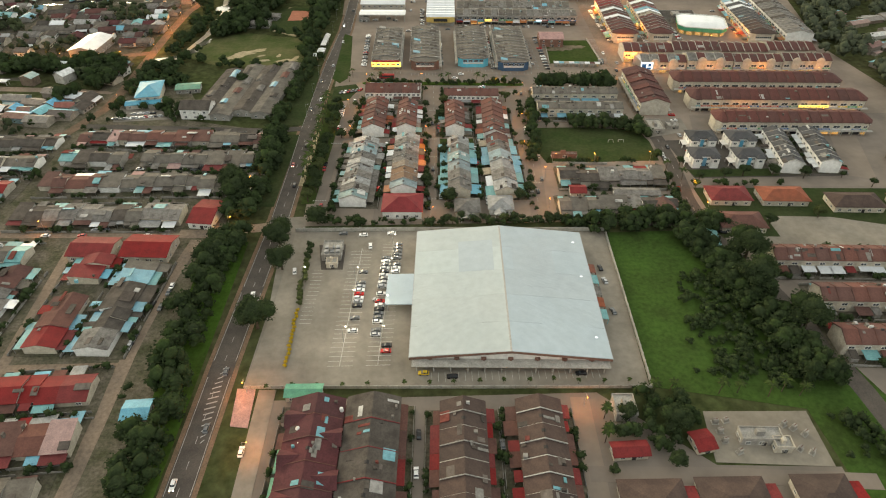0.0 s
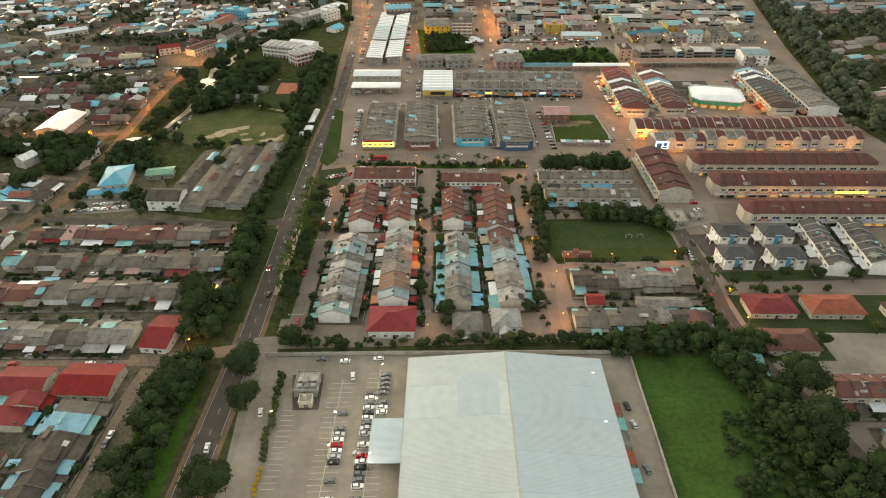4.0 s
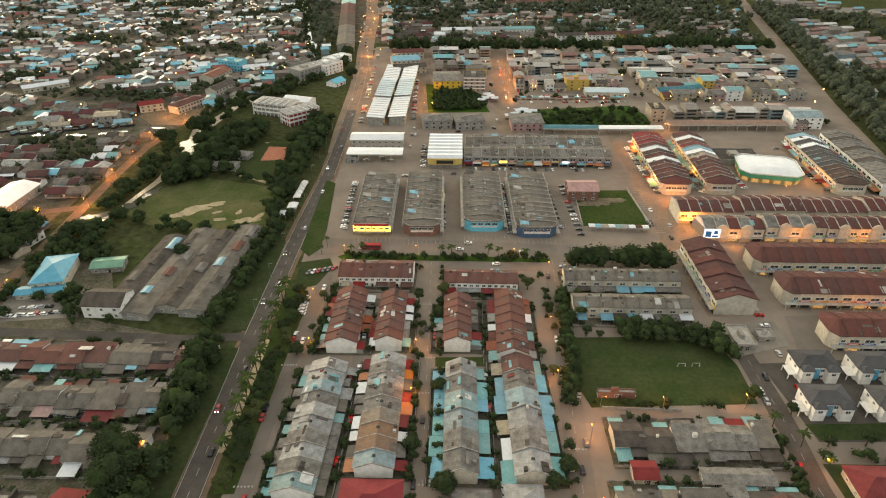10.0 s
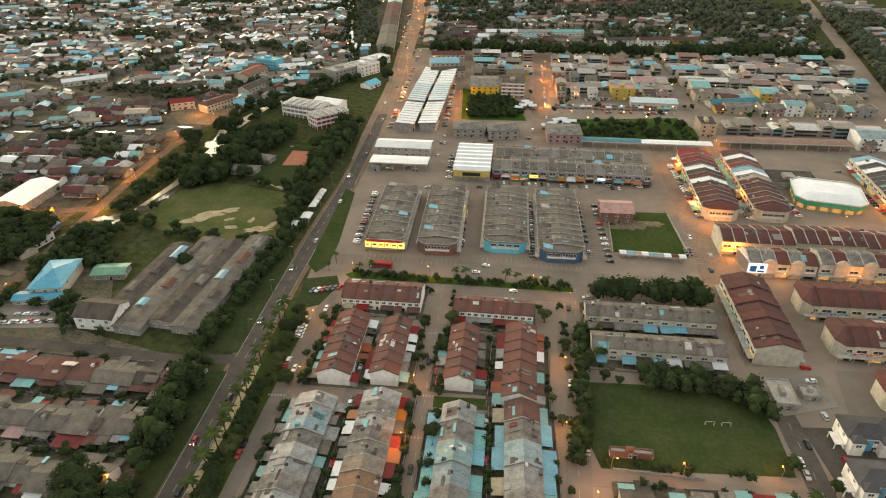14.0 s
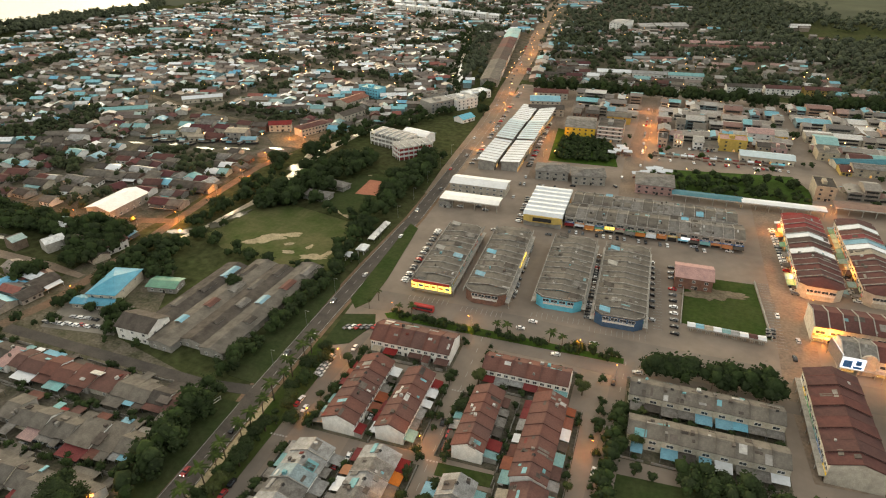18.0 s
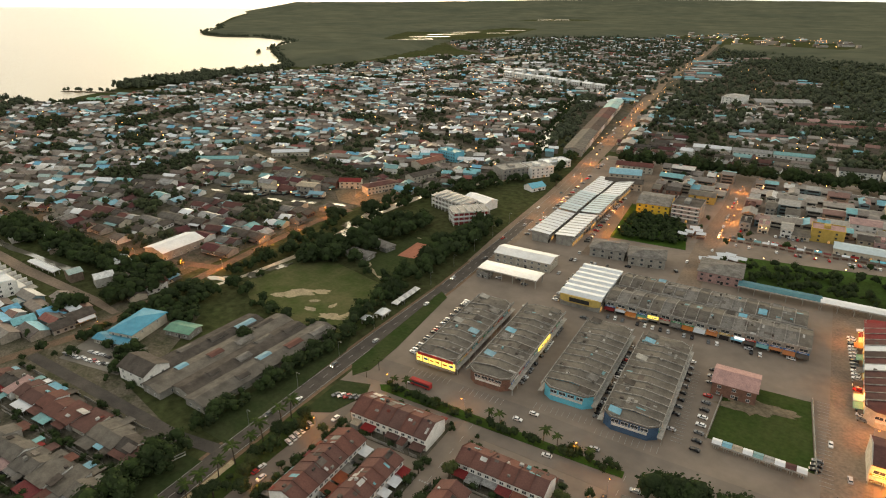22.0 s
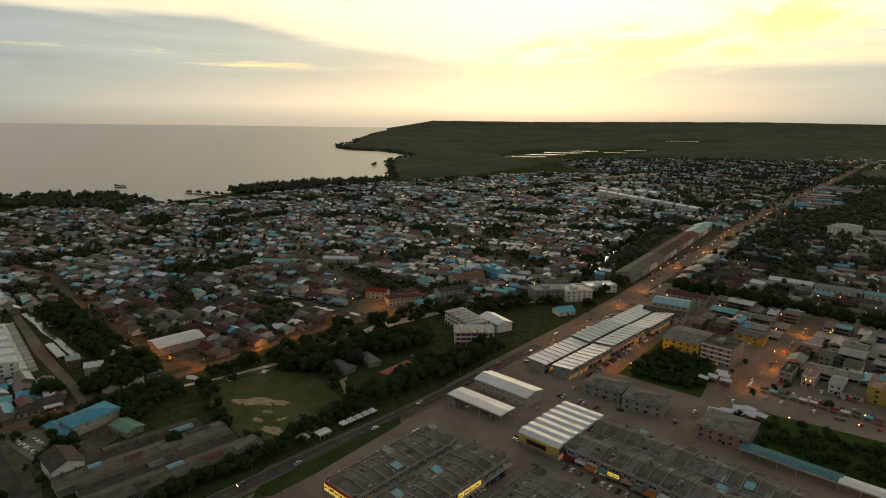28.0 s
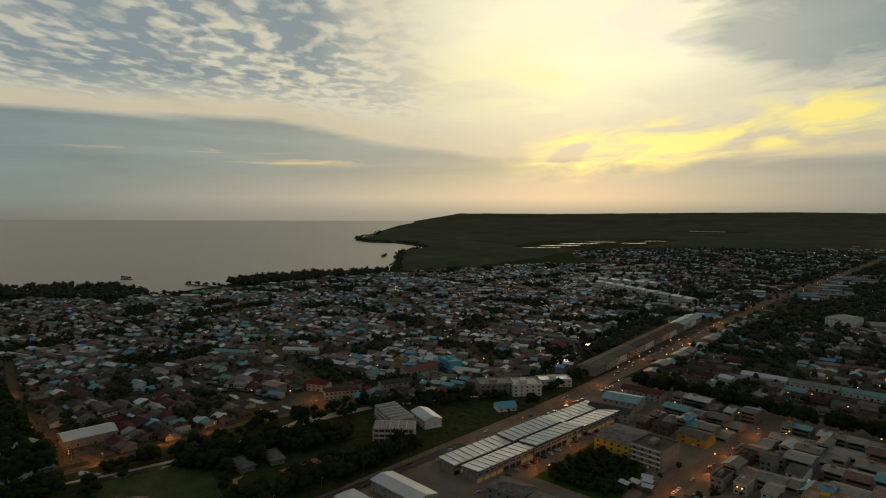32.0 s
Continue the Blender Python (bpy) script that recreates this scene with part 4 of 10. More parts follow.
setting("path_park", band([(-104, 536), (-118, 545), (-126, 549), (-127, 560), (-126, 572), (-123, 590), (-121, 612)], 3.2, 0.0, 0.09), SAND, "pale footpath through the park", "path")

# ---- car park of the superstore ----
patch("car_park", [(-64, 257), (-4, 256), (91, 253), (85, 154), (-69, 159), (-66, 200)], 0.075, CARPARK, "worn concrete car park with painted bays", "car park")
bays = Shape()


def line_a(y):
    return -31.9 + 0.055 * (y - 205)


def line_b(y):
    return -17.0 + 0.053 * (y - 206)


for line, y0, y1, w in ((line_a, 168, 242, 5.0), (line_b, 168, 246, 4.8)):
    for i in range(int((y1 - y0) / 2.5) + 1):
        y = y0 + i * 2.5
        bays.box(line(y) - w, line(y) + w, y - 0.08, y + 0.08, 0.07, 0.175)
        bays.box(line(y) - 0.1, line(y) + 0.1, y + 0.09, y + 2.41, 0.07, 0.175)
for i in range(15):
    y = 192 + i * 2.5
    bays.box(-53 + 0.05 * (y - 200), -48 + 0.05 * (y - 200), y - 0.07, y + 0.07, 0.07, 0.175)
for i in range(26):
    bays.box(2 + i * 2.6, 2.12 + i * 2.6, 159, 163.5, 0.07, 0.175)
setting("bay_markings", bays, BAY_PAINT, "white painted parking bays", "road marking")


def boundary_wall(name, points, h, material, label):
    """A wall with capped posts."""
    root = thing(name, points[0][0], points[0][1], label=label, category="wall", kind="structure")
    rel = [(x - points[0][0], y - points[0][1]) for x, y in points]
    part("wall_run", band(rel, 0.25, 0.0, h), material, root)
    posts = Shape()
    for (x0, y0), (x1, y1) in zip(rel, rel[1:]):
        L = math.dist((x0, y0), (x1, y1))
        for i in range(int(L / 4) + 1):
            x, y = x0 + (x1 - x0) * i * 4 / L, y0 + (y1 - y0) * i * 4 / L
            posts.box(x - 0.22, x + 0.22, y - 0.22, y + 0.22, 0, h + 0.2)
    part("wall_posts", posts, CONCRETE, root)


boundary_wall("wall_back", [(-64, 257.5), (-4, 256.5), (91, 253.5)], 2.2, CONCRETE, "pale concrete boundary wall of the car park")
boundary_wall("wall_side", [(91, 253.5), (85.5, 153.5)], 2.0, CONCRETE, "stained boundary wall beside the field")
boundary_wall("wall_front", [(85.5, 153.5), (-69, 158)], 1.6, CONCRETE, "low boundary wall of the superstore")
boundary_wall("wall_yard_field", [(77, 320.5), (108, 318.5)], 1.2, CONCRETE, "low wall of the playing field")
boundary_wall("wall_plot", [(99.5, 470), (103.5, 521)], 1.4, CONCRETE, "low wall of the fenced plot")
boundary_wall("wall_plot_east", [(140.5, 468), (139.5, 522)], 1.4, CONCRETE, "low wall of the fenced plot")

# ---- creek and inland water ----
CREEK = [(-197, 470), (-188, 500), (-180, 540), (-178, 600), (-183, 640), (-170, 700), (-140, 760), (-112, 800), (-118, 860), (-146, 930), (-165, 1050), (-176, 1140), (-200, 1190), (-210, 1300)]
setting("water_creek", band(CREEK, [3, 3, 5, 8, 13, 6, 4, 3, 3, 3.5, 4.5, 3.5, 3, 3], -0.5, 0.19), WATER, "narrow muddy creek catching the sky", "creek")
block_line(CREEK, 4)
CREEK_WEST = [(-362, 622), (-330, 628), (-308, 634), (-282, 629), (-254, 637), (-224, 645), (-198, 633), (-183, 615)]
for k, (bx, by, rx, ry, turn) in enumerate(((-346, 626, 7, 2, 8), (-309, 633, 12, 3.4, 6), (-279, 630, 8, 2.6, -6), (-253, 637, 12, 3.6, 12), (-221, 646, 6, 2.4, 0))):
    setting("water_branch", Shape().prism(blotch(bx, by, rx, ry, turn, 90 + k * 3.3), -0.5, 0.2), STILL_WATER, "tidal pool of the creek bright with the evening sky", "creek")
block_line(CREEK_WEST, 8)
CREEK_LANE = [(-430, 458), (-392, 457), (-369, 454), (-343, 453.5), (-315, 451.5), (-288, 451)]
setting("water_ditch", band(CREEK_LANE, [5, 6, 5, 4, 5, 6], -0.5, 0.2), STILL_WATER, "wide ditch of pale water beside the lane", "creek")
block_line(CREEK_LANE, 5)
for k, (bx, by, rx, ry, turn) in enumerate(((-180, 611, 11, 8, 20), (-174, 588, 6, 11, 0), (-178, 521, 3.5, 9, -20), (-183, 503, 6, 4, 20), (-198, 489, 9, 3, 25), (-138, 936, 4, 26, 8), (-158, 1010, 5, 40, 16))):
    setting("water_pool", Shape().prism(blotch(bx, by, rx, ry, turn, 40 + k * 5.1), -0.5, 0.21 + 0.004 * k), STILL_WATER, "still creek pool bright with the evening sky", "creek")
    take(bx, by - 5, rx * 2, ry * 2 + 12, turn, 1.0)


def ponds(x, y, n, length, depth, step, shift):
    """Rows of long ponds with dykes between them."""
    for i in range(n):
        px, py = x - 0.54 * step * i + 0.80 * shift * i, y + 0.84 * step * i + 0.60 * shift * i
        lx, ly = 0.80 * length, 0.60 * length
        setting("water_pond", Shape().prism([(px, py), (px + lx, py + ly), (px + lx - 0.54 * depth, py + ly + 0.84 * depth), (px - 0.54 * depth, py + 0.84 * depth)], -0.5, 0.2), WATER, "long shrimp pond on the plain", "pond")


ponds(-1140, 2180, 4, 150, 15, 112, 72)
ponds(-980, 2640, 2, 90, 14, 150, 100)
ponds(-1128, 3537, 3, 180, 30, 150, 70)
ponds(-1095, 4300, 2, 160, 50, 200, 80)

# parking bays along the shop fronts
front_bays = Shape()
for x0, x1, y in ((-36, -14, 456), (-7, 16, 453), (28, 54, 458), (57, 84, 453)):
    for i in range(int((x1 - x0) / 2.6) + 1):
        front_bays.box(x0 + i * 2.6, x0 + i * 2.6 + 0.14, y - 2.5, y + 2.2, 0.08, 0.17)
for i in range(24):
    front_bays.box(141.5, 146.5, 462 + i * 2.6, 462.14 + i * 2.6, 0.08, 0.17)
    front_bays.box(86.5, 91, 462 + i * 2.6, 462.14 + i * 2.6, 0.08, 0.17)
setting("shop_bay_markings", front_bays, PAINT, "white parking bays before the shops", "road marking")

patch("yard_plant", [(-51, 246), (-38, 246), (-38, 227), (-48, 227)], 0.13, ASPHALT, "dark plinth of the car park substation", "yard")
patch("court_lit", [(-71.5, 158), (-64.5, 157.5), (-64, 140), (-70.5, 141)], 0.13, PINK_ROOF, "pale pink paved court under a lamp", "yard")
road("road_south_drive", [(-61, 60), (-60.5, 120), (-60, 157)], 6.5, CARPARK, "concrete drive beside the maroon houses", 0.1)
# unfinished concrete slab and yard by the brown-roofed shops
patch("bare_patch", blotch(117, 503, 15, 6, 5, 17.3), 0.085, EARTH, "bare rubble before the unfinished block")
patch("yard_slab", [(144, 373), (171, 376), (170, 358), (142, 350)], 0.13, CARPARK, "bare concrete yard with old slabs", "yard")

# ---- kinds of buildings ----
rnd = random.Random(7)


def window_mesh(w, h, frame=WHITE):
    """One piece: a frame standing proud of the wall, with sunk glass halves."""
    def make():
        s = Shape()
        xs, zs, f = (-w / 2 - 0.1, -w / 2, -0.05, 0.05, w / 2, w / 2 + 0.1), (-0.12, 0.0, h, h + 0.1), []
        pts = [(x, -0.09, z) for z in zs for x in xs] + [(x, -0.02, z) for z in zs[1:3] for x in xs[1:5]] + [(xs[0], 0.04, zs[0]), (xs[5], 0.04, zs[0]), (xs[5], 0.04, zs[3]), (xs[0], 0.04, zs[3])]
        for j in range(3):
            for i in range(5):
                if j != 1 or i not in (1, 3):
                    f.append((j * 6 + i, j * 6 + i + 1, j * 6 + i + 7, j * 6 + i + 6))
        panes = []
        for k, i in ((0, 1), (2, 3)):
            a, b, c, d = 6 + i, 7 + i, 13 + i, 12 + i
            e, g, m, o = 24 + k, 25 + k, 29 + k, 28 + k
            f += [(a, b, g, e), (b, c, m, g), (c, d, o, m), (d, a, e, o)]
            panes.append((e, g, m, o))
        f += [(0, 32, 33, 5), (5, 33, 34, 23), (23, 34, 35, 18), (18, 35, 32, 0)]
        s.add(pts, f, 0)
        s.f += panes
        s.k += [1, 1]
        return s.mesh("window", [frame, GLASS])
    return cached(("win", w, h, frame.name), make)


def door_mesh(w, h, m=DARK):
    return cached(("door", w, h, m.name), lambda: Shape().box(-w / 2, w / 2, -0.06, 0.06, 0, h, 1).box(-w / 2 - 0.1, -w / 2, -0.1, 0.02, 0, h + 0.1)
                  .box(w / 2, w / 2 + 0.1, -0.1, 0.02, 0, h + 0.1).box(-w / 2, w / 2, -0.1, 0.02, h, h + 0.1).mesh("door", [WALL, m]))


def awning_mesh(w, d, z, drop, m):
    """A lean-to roof on posts, running out from y = 0 to -d."""
    def make():
        s = Shape().slope(-w / 2, w / 2, -d, z - drop, 0.0, z, 0.1)
        for x in (-w / 2 + 0.2, w / 2 - 0.2):
            s.box(x - 0.07, x + 0.07, -d + 0.2, -d + 0.34, 0, z - drop, 1)
        return s.mesh("awning", [m, STEEL])
    return cached(("awn", round(w, 1), round(d, 1), round(z, 1), m.name), make)


FACE = pose(0, 0, 0, 0, 0, 180)


CLUTTER = Shape()      # patched sheets, vents and tanks on the roofs
DULL_CLUTTER = Shape()      # the same on the shop blocks
YARD_WALLS = Shape()      # low walls along the lots
clutter_r = random.Random(8)


def roof_patches(x, y, ang, length, hw, z0, rise, n, big=1.0, into=None):
    """Odd sheets laid over a ridged roof, and a few upright vents and tanks."""
    c, s = math.cos(radians(ang)), math.sin(radians(ang))
    r = clutter_r
    for _ in range(n):
        u, v = r.uniform(-0.48, 0.48) * length, r.uniform(0.08, 0.86) * hw * r.choice((-1, 1))
        if r.random() < 0.72:
            a, b = r.choice((0.5, 0.9, 1.4, 2.2)) * big, r.choice((0.5, 0.8, 1.3, 2.0)) * big
            b = min(b, abs(v) * 0.9, (hw - abs(v)) * 0.95)
            box = Shape().box(-a, a, -b, b, 0, 0)
            pts = [(u + px, v + py, z0 + rise * (1 - abs(v + py) / hw) + (0.06 if k > 3 else -0.3)) for k, (px, py, pz) in enumerate(box.v)]
        else:
            a, b, t = r.uniform(0.3, 0.8), r.uniform(0.3, 0.8), r.uniform(0.4, 1.2)
            zr = z0 + rise * (1 - abs(v) / hw)
            box = Shape().box(u - a, u + a, v - b, v + b, zr - 0.6, zr + t)
            pts = box.v
        (into or CLUTTER).add([(x + px * c - py * s, y + px * s + py * c, pz) for px, py, pz in pts], box.f)


SHRUBS = []      # where small garden bushes may stand


def yard(x, y, length, width, ang):
    """The raised lot on which a row stands, with a kerb edge."""
    c, s = math.cos(radians(ang)), math.sin(radians(ang))
    ring = [(x + c * u - s * v, y + s * u + c * v) for u, v in ((-length / 2, -width / 2), (length / 2, -width / 2), (length / 2, width / 2), (-length / 2, width / 2))]
    patch("lot", ring, 0.11, YARD, "patchy yards round a row of houses", "yard")
    for side in (-1, 1):
        u = -length / 2
        while u < length / 2 - 3:
            step = clutter_r.uniform(2.5, 6.5)
            e = min(u + step, length / 2)
            v = side * (width / 2 - 0.4)
            ends = [(x + c * q - s * v, y + s * q + c * v) for q in (u, e)]
            band(ends, 0.16, 0.0, clutter_r.uniform(1.0, 1.7), YARD_WALLS)
            u = e + clutter_r.choice((0.0, 0.0, 2.6))
        SHRUBS.append((x, y, length, side * (width / 2 - 1.0), ang))


ANNEX = (GREY_ROOF, PALE_ROOF, DARK_ROOF, TEAL, RED, MAROON, WHITE_ROOF, TAN_ROOF)


def annex_mesh(m, L, D):
    return cached(("annex", m.name, L, D), lambda: Shape().slope(-L / 2 - 0.2, L / 2 + 0.2, -D - 0.3, 2.5, 0.2, 3.2, 0.12).box(-L / 2, L / 2, -D, 0.0, 0, 2.55, 1).mesh("annex", [m, GREY_WALL]))


def terrace(x, y, length, width, ang, n, roof, wall=WALL, eave=4.2, rise=2.4, awnings=(GREY_ROOF,), group="terrace houses", label="", step=0.25, floors=1, cap=CAP, depth=4.0, skip=0.0):
    """A row of joined houses, each a thing, with its ridge along the row."""
    take(x, y, length, width + 2 * depth * (0 if skip else 1), ang)
    w, hw = length / n, width / 2
    yard(x, y, length + 2.5, width + 2 * depth + 5.0, ang)
    roof_patches(x, y, ang, length, hw + 0.7, eave + 0.51 + step + 0.1, rise + 0.25, int(length * (0.26 if eave < 3.9 else 0.35 if eave < 5 else 0.4)), 1.9 if eave < 3.9 else 1.0)
    for i in range(n):
        rf = roof[i % len(roof)] if isinstance(roof, tuple) else rnd.choice(roof) if isinstance(roof, list) else roof
        off = -length / 2 + (i + 0.5) * w
        lift = step * (i % 2) + 0.12 * rnd.random()
        c, s = math.cos(radians(ang)), math.sin(radians(ang))
        h = thing("terrace_house", x + c * off, y + s * off, ang, 0, label or "joined terrace house with a weathered ridged roof", "house", group)
        key = (round(w, 2), round(width, 2), eave, rise)
        part("wall", cached(("tw", wall.name) + key, lambda: Shape().walls(-w / 2 + 0.03, w / 2 - 0.03, -hw, hw, 0, eave + 0.4, rise).mesh("wall", wall)), None, h)
        top = part("roof", cached(("tr", rf.name) + key, lambda: Shape().gable(-w / 2, w / 2, -hw - 0.7, hw + 0.7, eave + 0.15, rise + 0.25, 0.16).mesh("roof", rf)), None, h, at=pose(0, 0, 0.2 + lift))
        part("party_wall", cached(("tp", cap.name) + key, lambda: Shape().gable(-w / 2 - 0.16, -w / 2 + 0.16, -hw - 0.6, hw + 0.6, eave + 0.2, rise + 0.3, 0.36).mesh("party_wall", cap)), None, top, "stained party wall cap across the roof")
        for side in (-1, 1):
            turn = pose(0, 0, 0) if side < 0 else FACE
            porch = rnd.random() > skip
            if seen(ang, side, x):
                for fl in range(floors):
                    for dx in ((-w * 0.27, w * 0.22) if group == "terrace houses" else (0.0,)):
                        if fl == 0 and (dx > 0 or porch):
                            continue
                        part("window", window_mesh(1.6 if dx else 2.4, 1.2), None, h, at=turn @ pose(dx, -hw - 0.03, 1.0 + 2.8 * fl))
                if not porch and group == "terrace houses":
                    part("door", door_mesh(1.0, 2.05), None, h, at=turn @ pose(w * 0.2, -hw - 0.03, 0))
            if porch:
                am = rnd.choice(awnings)
                d = depth * rnd.uniform(0.85, 1.3)
                full = depth > 5
                part("awning", awning_mesh(w * (0.98 if full else rnd.choice((0.98, 0.98, 0.98, 0.7))), round(d, 0), eave - 0.3 if full else 3.1, 0.9 if full else 0.5, am), None, h, am.name.replace("_", " ") + " awning over the yard", at=turn @ pose(0 if full else rnd.choice((0, 0, 0.15 * w)), -hw, 0))
            elif rnd.random() < 0.75:
                am = rnd.choice(ANNEX)
                part("annex", annex_mesh(am, rnd.choice((3, 4, 5)), rnd.choice((3, 4, 5))), None, h, am.name.replace("_", " ") + " annex behind the house", at=turn @ pose(rnd.uniform(-0.15, 0.15) * w, -hw - 0.05, 0))
        if (i % 2 == 0 if x in (-35.3, -9.7) else rnd.random() < 0.2):
            part("vent", cached("vent", lambda: Shape().gable(-0.6, 0.6, -0.7, 0.7, 0, 0.5, 0.1).box(-0.5, 0.5, -0.6, 0.6, -0.5, 0.1).mesh("vent", DARK)), None, top, at=pose(0, 0, eave + rise + 0.25))


SIGNS = [mat("sign_" + nme, c, None, 0.5, 1.0, 0.05, stain=0.15) for nme, c in (("red", (0.5, 0.05, 0.04)), ("green", (0.06, 0.33, 0.13)), ("blue", (0.05, 0.16, 0.42)),
         ("yellow", (0.75, 0.52, 0.05)), ("white", (0.7, 0.7, 0.66)), ("orange", (0.62, 0.22, 0.04)), ("teal", (0.05, 0.33, 0.36)))]


def shop_row(x, y, length, width, ang, n, roof, wall=WALL, eave=7.2, rise=2.6, group="shop units", label="", lit=(), lit_chance=0.25, cap=CAP, step=0.15, fronts=(-1, 1), hipped=False, sign=None, floors=2, edge=False):
    """A row of joined shops, each a thing: wall, ridged roof, cap, signboard, windows, shutters."""
    take(x, y, length, width, ang, 4)
    w, hw = length / n, width / 2
    c, s = math.cos(radians(ang)), math.sin(radians(ang))
    roof_patches(x, y, ang, length - (2 * w if hipped else 0), hw + 0.8, eave + 0.36 + step, rise + 0.25, int(length * (0.45 if wall not in (WALL, WHITE) else 0.12)), 1.0, DULL_CLUTTER)
    for i in range(n):
        rf = roof[i % len(roof)] if isinstance(roof, tuple) else rnd.choice(roof) if isinstance(roof, list) else roof
        off = -length / 2 + (i + 0.5) * w
        lift = step * (i % 2)
        h = thing("shop_unit", x + c * off, y + s * off, ang, 0, label or "two-storey shop unit with a ridged roof", "shop", group)
        key = (round(w, 2), round(width, 2), eave, rise)
        end = hipped and i in (0, n - 1)
        if end:
            sg = -1 if i == 0 else 1
            ring = [(-w / 2 * sg, -hw), (w / 2 * sg - 3 * sg, -hw), (w / 2 * sg, -hw + 4), (w / 2 * sg, hw - 4), (w / 2 * sg - 3 * sg, hw), (-w / 2 * sg, hw)]
            part("wall", Shape().prism(ring if sg > 0 else ring[::-1], 0, eave + 0.3), wall, h)
            top = [(px * 1.0 + (0.7 * sg if px * sg > 0 else 0), py + (0.7 if py > 0 else -0.7), eave + 0.3) for px, py in ring]
            m = len(top)
            part("roof", Shape().add(top + [(px, py, pz - 0.25) for px, py, pz in top] + [(-w / 2 * sg, 0, eave + 0.3 + rise), (w / 2 * sg - 5 * sg, 0, eave + 0.3 + rise)],
                 [(0, 1, 2 * m + 1, 2 * m), (1, 2, 2 * m + 1), (2, 3, 2 * m + 1), (3, 4, 2 * m + 1), (4, 5, 2 * m, 2 * m + 1), (5, 0, 2 * m)] + [(j, m + j, m + (j + 1) % m, (j + 1) % m) for j in range(m)]), rf, h)
            if (i == 0 and sg * math.sin(radians(ang)) < 0) or (i == n - 1 and sg * math.sin(radians(ang)) < 0):
                for k in range(4):
                    part("window", window_mesh(3.0, 1.4), None, h, at=pose(0, 0, 0, 0, 0, 90 * sg) @ pose((k - 1.5) * (width - 9) / 3.4, -w / 2 - 0.03, 4.4))
                part("fascia", cached(("fasc", wall.name, round(width)), lambda: Shape().box(-hw + 3.6, hw - 3.6, -0.2, 0.0, 6.2, 7.1).mesh("fascia", wall)), None, h, at=pose(0, 0, 0, 0, 0, 90 * sg) @ pose(0, -w / 2 - 0.05, 0))
                part("signboard", cached(("endsign", round(width)), lambda: Shape().box(-hw + 4, hw - 4, -0.25, 0.0, 2.9, 3.9).mesh("signboard", SIGNS[4])), None, h, at=pose(0, 0, 0, 0, 0, 90 * sg) @ pose(0, -w / 2 - 0.05, 0))
            part("parapet", band([(px * 1.01, py * 1.01) for px, py in ring[:6]], 0.35, eave - 0.4, eave + 0.55), cap, h, "dark parapet round the hipped end")
        else:
            part("wall", cached(("sw", wall.name) + key, lambda: Shape().walls(-w / 2 + 0.02, w / 2 - 0.02, -hw, hw, 0, eave + 0.2, rise).mesh("wall", wall)), None, h)
            top = part("roof", cached(("sr", rf.name) + key, lambda: Shape().gable(-w / 2, w / 2, -hw - 0.8, hw + 0.8, eave, rise + 0.25, 0.16).mesh("roof", rf)), None, h, at=pose(0, 0, 0.2 + lift))
            part("party_wall", cached(("sp", cap.name) + key, lambda: Shape().gable(-w / 2 - 0.2, -w / 2 + 0.2, -hw - 0.8, hw + 0.8, eave + 0.1, rise + 0.3, 0.4).mesh("party_wall", cap)), None, top, "raised party wall cap")
        if edge:
            for side in (-1, 1):
                part("side_parapet", cached(("spar", key, cap.name), lambda: Shape().box(-w / 2, w / 2, -0.25, 0.12, eave - 0.6, eave + 0.75).mesh("side_parapet", cap)), None, h, at=(pose(0, 0, 0) if side < 0 else FACE) @ pose(0, -hw - 0.85, 0))
            if rnd.random() < 0.5:
                em = rnd.choice((GREY_ROOF, DARK_ROOF, BLOCK_ROOF, DARK_ROOF, BLUE, CONCRETE, BLOCK_ROOF))
                part("roof_extension", cached(("rex", em.name), lambda: Shape().slope(-2.2, 2.2, -2.6, 0.5, 2.6, 1.4, 0.12).box(-2.1, 2.1, -2.5, 2.5, -1.2, 0.55, 1).mesh("roof_extension", [em, GREY_WALL])), None, h, "rooftop extension in " + em.name.replace("_", " "), at=pose(0, rnd.choice((-1, 1)) * hw * 0.62, eave + 0.7))
        for side in fronts:
            if not seen(ang, side, x):
                continue
            turn = pose(0, 0, 0) if side < 0 else FACE
            ww = w - (3.4 if end else 0)
            dx0 = 0 if not end else (1.6 if i == 0 else -1.6) * (1 if side < 0 else -1)
            for fl in range(1, floors):
                part("window", window_mesh(round(ww * 0.62, 1), 1.5), None, h, at=turn @ pose(dx0, -hw - 0.03, 1.1 + 3.4 * fl))
            open_now = rnd.random() < lit_chance
            part("shopfront", door_mesh(round(ww * 0.8, 1), 2.7, SHOP_LIT if open_now else DARK), None, h, "lit open shopfront" if open_now else "shuttered shopfront", at=turn @ pose(dx0, -hw - 0.04, 0.1))
            sm = sign or rnd.choice(SIGNS)
            part("signboard", cached(("sb", round(ww, 1), sm.name), lambda: Shape().box(-ww * 0.46, ww * 0.46, -0.12, 0.0, 0, 0.9, 0).box(-ww * 0.3, ww * 0.3, -0.15, -0.12, 0.3, 0.6, 1).mesh("signboard", [sm, WHITE])), None, h, sm.name.replace("_", " ") + " board over the shopfront", at=turn @ pose(dx0, -hw - 0.06, 3.2))
            if y >= 540 and rnd.random() < 0.8:
                am = rnd.choice((TEAL, GREEN, RED, BLUE, GREY_ROOF, WHITE_ROOF, ORANGE_ROOF, TAN_ROOF, DARK_ROOF))
                deep = rnd.choice((2, 3, 4))
